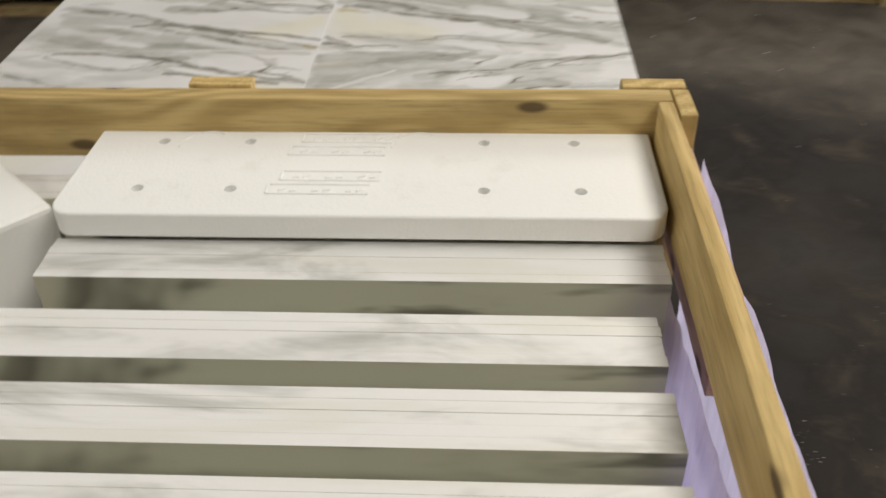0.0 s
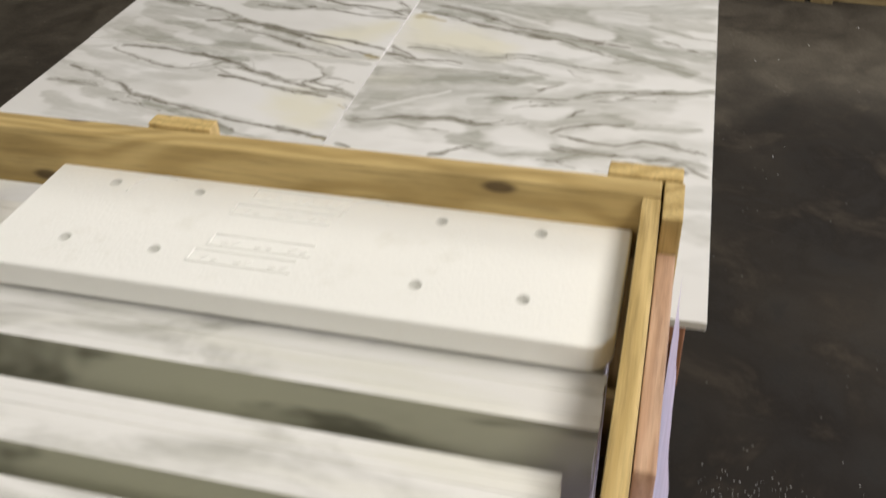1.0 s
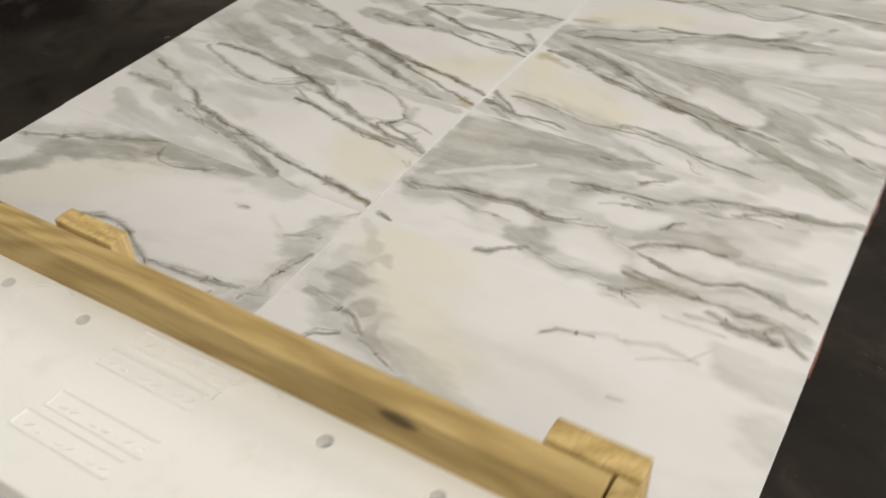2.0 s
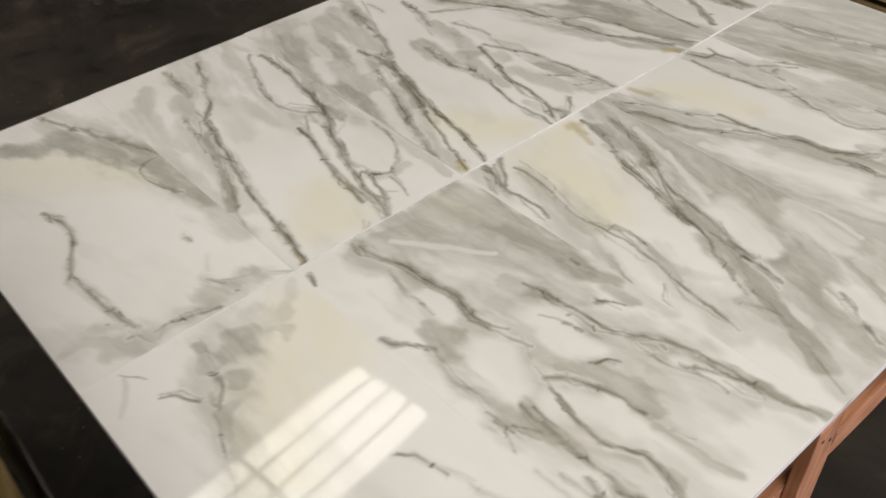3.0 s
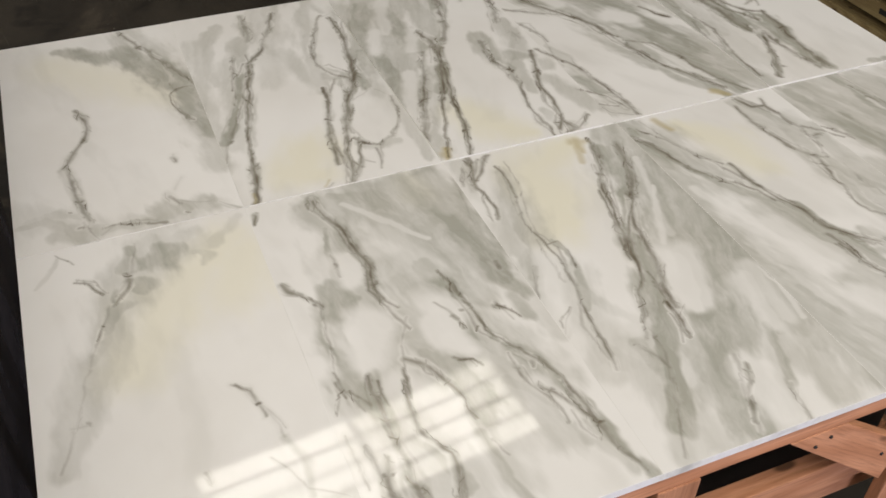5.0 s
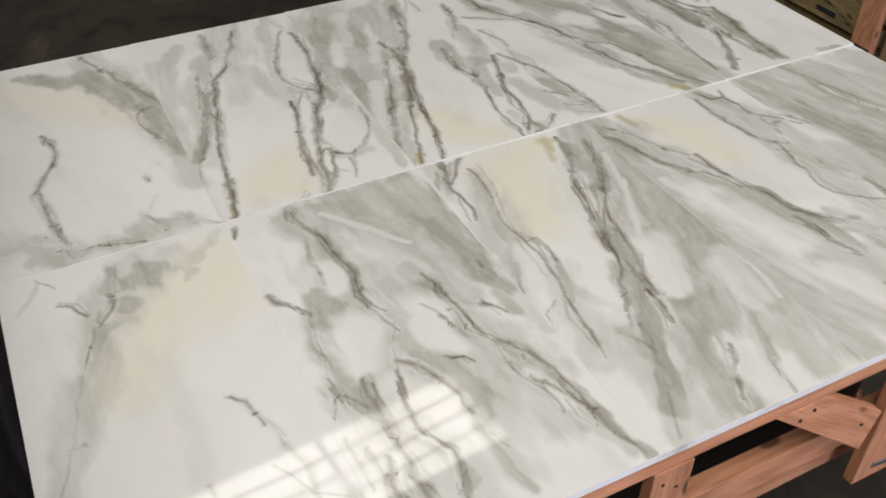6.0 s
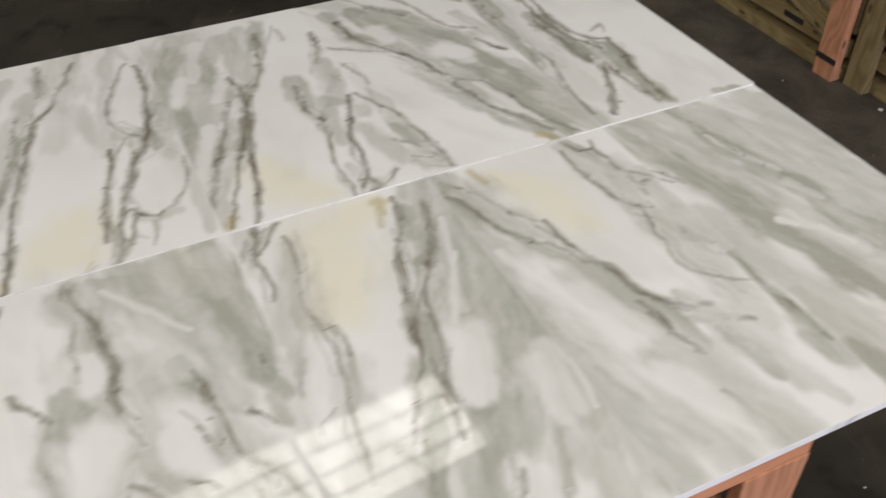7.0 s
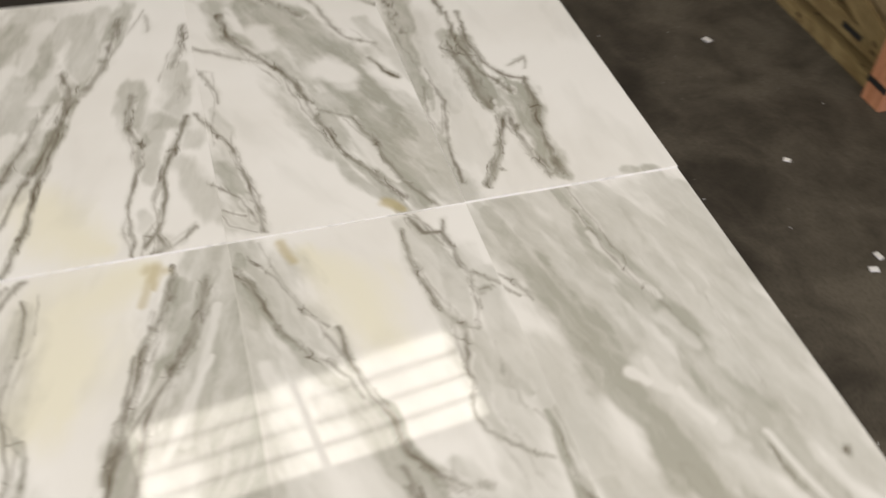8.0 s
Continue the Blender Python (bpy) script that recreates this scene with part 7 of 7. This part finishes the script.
def foam_slab():
    """Moulded foam packing with eight round holes, rounded corners and raised bars where unreadable lettering stands."""
    sx, sy, sz, r = 0.617, 0.192, 0.027, 0.022
    root = thing("foam_slab", CRATE @ pose(0.2115, -0.5690, 1.0815), "white moulded foam slab with holes lying on marble tiles", "packing foam")
    bm = bmesh.new()
    ring = []
    for cx, cy, a0 in ((sx / 2 - r, sy / 2 - r, 0), (-sx / 2 + r, sy / 2 - r, 90), (-sx / 2 + r, -sy / 2 + r, 180), (sx / 2 - r, -sy / 2 + r, 270)):
        for k in range(6):
            a = radians(a0 + 18 * k)
            ring.append(bm.verts.new((cx + r * math.cos(a), cy + r * math.sin(a), 0)))
    # nibbled short ends
    for v in ring:
        v.co.x += 0.003 * noise.noise(v.co * 40)
    loops = [ring]
    holes = [(hx, hy) for hx in (-0.230, -0.133, 0.127, 0.225) for hy in (-0.048, 0.050)]
    edges = [bm.edges.new((ring[i], ring[(i + 1) % len(ring)])) for i in range(len(ring))]
    for hx, hy in holes:
        h = [bm.verts.new((hx + 0.0065 * math.cos(2 * math.pi * k / 14), hy + 0.0065 * math.sin(2 * math.pi * k / 14), 0)) for k in range(14)]
        edges += [bm.edges.new((h[i], h[(i + 1) % 14])) for i in range(14)]
    bmesh.ops.triangle_fill(bm, use_beauty=True, use_dissolve=False, edges=edges)
    for f in [f for f in bm.faces if any((f.calc_center_median().xy - Vector(h)).length < 0.004 for h in holes)]:
        bm.faces.remove(f)
    up = bmesh.ops.extrude_face_region(bm, geom=bm.faces[:])
    bmesh.ops.translate(bm, vec=(0, 0, sz), verts=[v for v in up["geom"] if isinstance(v, bmesh.types.BMVert)])
    bmesh.ops.recalc_face_normals(bm, faces=bm.faces)
    rim = [e for e in bm.edges if e.is_manifold and e.calc_face_angle(0) > 1.2 and min(v.co.z for v in e.verts) > sz - 0.001
           and all(min((v.co.xy - Vector(h)).length for h in holes) > 0.01 for v in e.verts)]
    bmesh.ops.bevel(bm, geom=rim, offset=0.0028, segments=3, affect="EDGES", profile=0.5)
    part("slab", bm, FOAM, root)
    for hx, hy in holes:
        bm = bmesh.new()
        bmesh.ops.create_cone(bm, cap_ends=True, segments=14, radius1=0.0066, radius2=0.0066, depth=0.002)
        part("hole_floor", bm, HOLE, root, "", pose(hx, hy, sz - 0.012))

    def ridge(x0, y0, x1, y1, width=0.005):
        a, b = Vector((x0, y0, 0)), Vector((x1, y1, 0))
        d = b - a
        part("raised_bar", block(d.length, width, 0.0028, 0.0009), FOAM, root, "", Matrix.Translation((a + b) / 2 + Vector((0, 0, sz + 0.0005))) @ pose(0, 0, 0, 0, 0, math.degrees(math.atan2(d.y, d.x))))

    for x, y in ((-0.075, 0.058), (-0.085, 0.030), (-0.085, -0.022), (-0.095, -0.048)):
        ridge(x, y + 0.009, x + 0.105, y + 0.009, 0.0025)
        ridge(x, y - 0.009, x + 0.105, y - 0.009, 0.0025)
        ridge(x, y - 0.009, x, y + 0.009, 0.003)
        for k in range(8):
            if k % 3 != 2:
                ridge(x + 0.012 + k * 0.0115, y - 0.004, x + 0.019 + k * 0.0115, y - 0.004 + random.uniform(0.0, 0.006), 0.0032)
    for cx in (-0.18, 0.055):
        for k in range(9):
            a, b = radians(60 + 14 * k), radians(60 + 14 * (k + 1))
            ridge(cx + 0.03 * math.cos(a), 0.04 + 0.03 * math.sin(a), cx + 0.03 * math.cos(b), 0.04 + 0.03 * math.sin(b), 0.0022)
    return root


foam_slab()
side_block = new("foam_block", mesh_of(block(0.141, 0.25, 0.295, 0.006), "foam_block", FOAM))
side_block.matrix_basis = CRATE @ pose(-0.2525, -0.657, 0.9355, 0, 0, -43)
tagged(side_block, "pale foam packing block standing in the open crate", "packing foam")


def film(name, label, p0, along, drop, wave, folds, seed, mat=None):
    """A hanging plastic sheet with soft upright folds."""
    bm = bmesh.new()
    p0, along, drop = Vector(p0), Vector(along), Vector(drop)
    out = along.cross(drop).normalized()
    nu, nv = 60, 16
    grid = []
    for i in range(nu + 1):
        u = i / nu
        row = []
        for j in range(nv + 1):
            v = j / nv
            k = noise.noise(Vector((u * folds, v * 1.3, seed))) * wave * (0.35 + v) + noise.noise(Vector((u * folds * 3, v * 3, seed + 5))) * wave * 0.3
            edge = 0.03 * noise.noise(Vector((u * 7, 0, seed + 9))) * (1 - v)
            row.append(bm.verts.new(p0 + along * u + drop * (v + edge) + out * k))
        grid.append(row)
    for i in range(nu):
        for j in range(nv):
            f = bm.faces.new((grid[i][j], grid[i + 1][j], grid[i + 1][j + 1], grid[i][j + 1]))
            f.smooth = True
    ob = new(name, mesh_of(bm, name, mat or FILM))
    ob.matrix_basis = CRATE
    return tagged(ob, label, "plastic film")


film("plastic_film", "crumpled lilac plastic film hanging outside the crate", (0.570, -1.375, 1.062), (0.0, 0.82, 0.05), (0.004, 0.0, -0.6), 0.007, 9, 2.0)
film("plastic_film", "crumpled lilac plastic film tucked beside standing tiles", (0.516, -1.166, 1.087), (0.0, 0.475, -0.03), (-0.004, 0.0, -0.28), 0.008, 7, 7.0)
film("plastic_film", "dusty dark grey plastic film hanging behind the crate", (-0.60, -0.432, 0.992), (1.05, 0.0, 0.0), (0.0, 0.006, -0.7), 0.015, 8, 11.0, DUSTY)


# ---- crates along the far side ----
def stock_crate(at, label, wide, post_mat, high=0.95, braced=True):
    root = thing("stock_crate", at, label, "crate", "row of stock crates")
    deep = 0.8
    for x in (0, wide - 0.09):
        board("post", (x, 0, 0), (x + 0.09, 0.035, high), post_mat, root)
        board("post", (x, deep - 0.035, 0), (x + 0.09, deep, high), DULL, root)
    board("skid", (0.0, 0.0365, 0.0), (wide, 0.11, 0.045), DULL, root)
    board("foot", (0.0, 0.125, 0.0), (0.08, 0.66, 0.085), DULL, root)
    board("foot", (wide - 0.08, 0.125, 0.0), (wide, 0.66, 0.085), DULL, root)
    board("skid", (0.0, deep - 0.13, 0.0), (wide, deep - 0.04, 0.085), DULL, root)
    board("lower_rail", (0.0, 0.037, 0.088), (wide, 0.062, 0.150), DULL, root)
    board("upper_rail", (0.0, 0.037, high - 0.13), (wide, 0.062, high), DULL, root)
    part("panel", block(wide - 0.02, high - 0.18, 0.012, 0.001), PLY, root, "", pose(wide / 2, 0.072, (high + 0.15) / 2, 90, 0, 0))
    for x in (0.006, wide - 0.018):
        part("side_panel", block(deep - 0.16, high - 0.18, 0.012, 0.001), PLY, root, "", pose(x + 0.006, deep / 2, (high + 0.15) / 2, 90, 0, 90))
    part("lid", block(wide + 0.02, deep + 0.02, 0.015, 0.002), PLY, root, "", pose(wide / 2, deep / 2, high + 0.008))
    board("floor_board", (0.02, 0.12, 0.086), (wide - 0.02, deep - 0.05, 0.105), DULL, root)
    if braced:
        brace("brace", (0.10, 0.018, 0.25), (wide - 0.12, 0.018, high - 0.05), 0.10, 0.03, DULL, root, "y")
    if braced:
        brace("brace", (wide * 0.55, 0.027, 0.28), (wide - 0.02, 0.027, 0.14), 0.075, 0.016, DULL, root, "y")
    part("lower_slot", block(0.10, 0.004, 0.02, 0.001), BLACK, root, "dark hand slot", pose(wide * 0.35, 0.0355, 0.122))
    part("lower_slot", block(0.10, 0.004, 0.02, 0.001), BLACK, root, "dark hand slot", pose(wide * 0.75, 0.0355, 0.122))
    part("strap", block(0.094, 0.004, 0.02, 0.001), BLACK, root, "black plastic strap", pose(wide - 0.045, -0.0025, 0.075))
    return root


stock_crate(pose(-3.22, 2.65, 0, 0, 0, -0.6), "weathered pine stock crate standing on the concrete floor", 1.15, DULL)
stock_crate(pose(-2.055, 2.635, 0, 0, 0, -0.6), "weathered pine stock crate with an orange corner post", 1.075, ORANGE)
stock_crate(pose(-0.955, 2.66, 0, 0, 0, -0.6), "weathered pine stock crate with diagonal brace on the floor", 1.15, DULL)
stock_crate(pose(0.229, 2.955, 0, 0, 0, -5), "weathered pine stock crate with a paper label", 0.84, DULL, 0.95, False)
stock_crate(pose(1.09, 2.88, 0, 0, 0, -5), "weathered pine stock crate standing beside a labelled crate", 1.15, DULL)
paper = thing("paper_label", pose(0.735, 2.974, 0.212, 0, 0, -5), "white paper shipping label with unreadable print on a crate", "label")
part("sheet", block(0.34, 0.002, 0.13, 0.0005), PAPER, paper)
for i, (x, z, wd) in enumerate(((-0.08, 0.03, 0.12), (-0.02, 0.0, 0.05), (-0.1, -0.03, 0.06), (0.12, 0.005, 0.015), (0.07, -0.03, 0.03))):
    part("print_bar", block(wd, 0.001, 0.012, 0.0), INK, paper, "", pose(x, -0.0018, z))

# ---- crumbs of stone and dust on the floor ----
bm = bmesh.new()
for i in range(460):
    if i < 400:
        x, y = random.gauss(0.845, 0.11), random.gauss(0.11, 0.05)
        if x < 0.70:
            continue
    else:
        x, y = random.uniform(-2.2, 1.8), random.uniform(1.4, 2.8)
    r = random.uniform(0.0006, 0.0022) if i < 400 else random.uniform(0.0012, 0.0035)
    m = pose(x, y, r * 0.4, random.uniform(0, 360), random.uniform(0, 360), 0) @ Matrix.Diagonal((r, r * 0.7, r * 0.5, 1))
    bmesh.ops.create_icosphere(bm, subdivisions=1, radius=1.0, matrix=m)
crumbs = new("stone_crumbs", mesh_of(bm, "stone_crumbs", SAWN))
tagged(crumbs, "pale crumbs and dust of stone scattered on the concrete", "debris", "", "stuff")


def chip(x, y, size, turn):
    bm = block(size, size * 0.6, 0.006, 0.0015)
    for v in bm.verts:
        v.co += noise.noise_vector(v.co * 150 + Vector((x, y, 0))) * 0.002
    ob = new("stone_chip", mesh_of(bm, "stone_chip", SAWN))
    ob.matrix_basis = pose(x, y, 0.004, 0, 0, turn)
    tagged(ob, "small white chip of stone lying on the concrete floor", "stone chip", "chips on the floor")


chip(-1.47, 2.29, 0.03, 20)
chip(-0.84, 2.215, 0.02, 60)
chip(-0.434, 2.241, 0.025, 10)
chip(-0.394, 2.200, 0.025, 80)
chip(-0.763, 2.645, 0.015, 35)
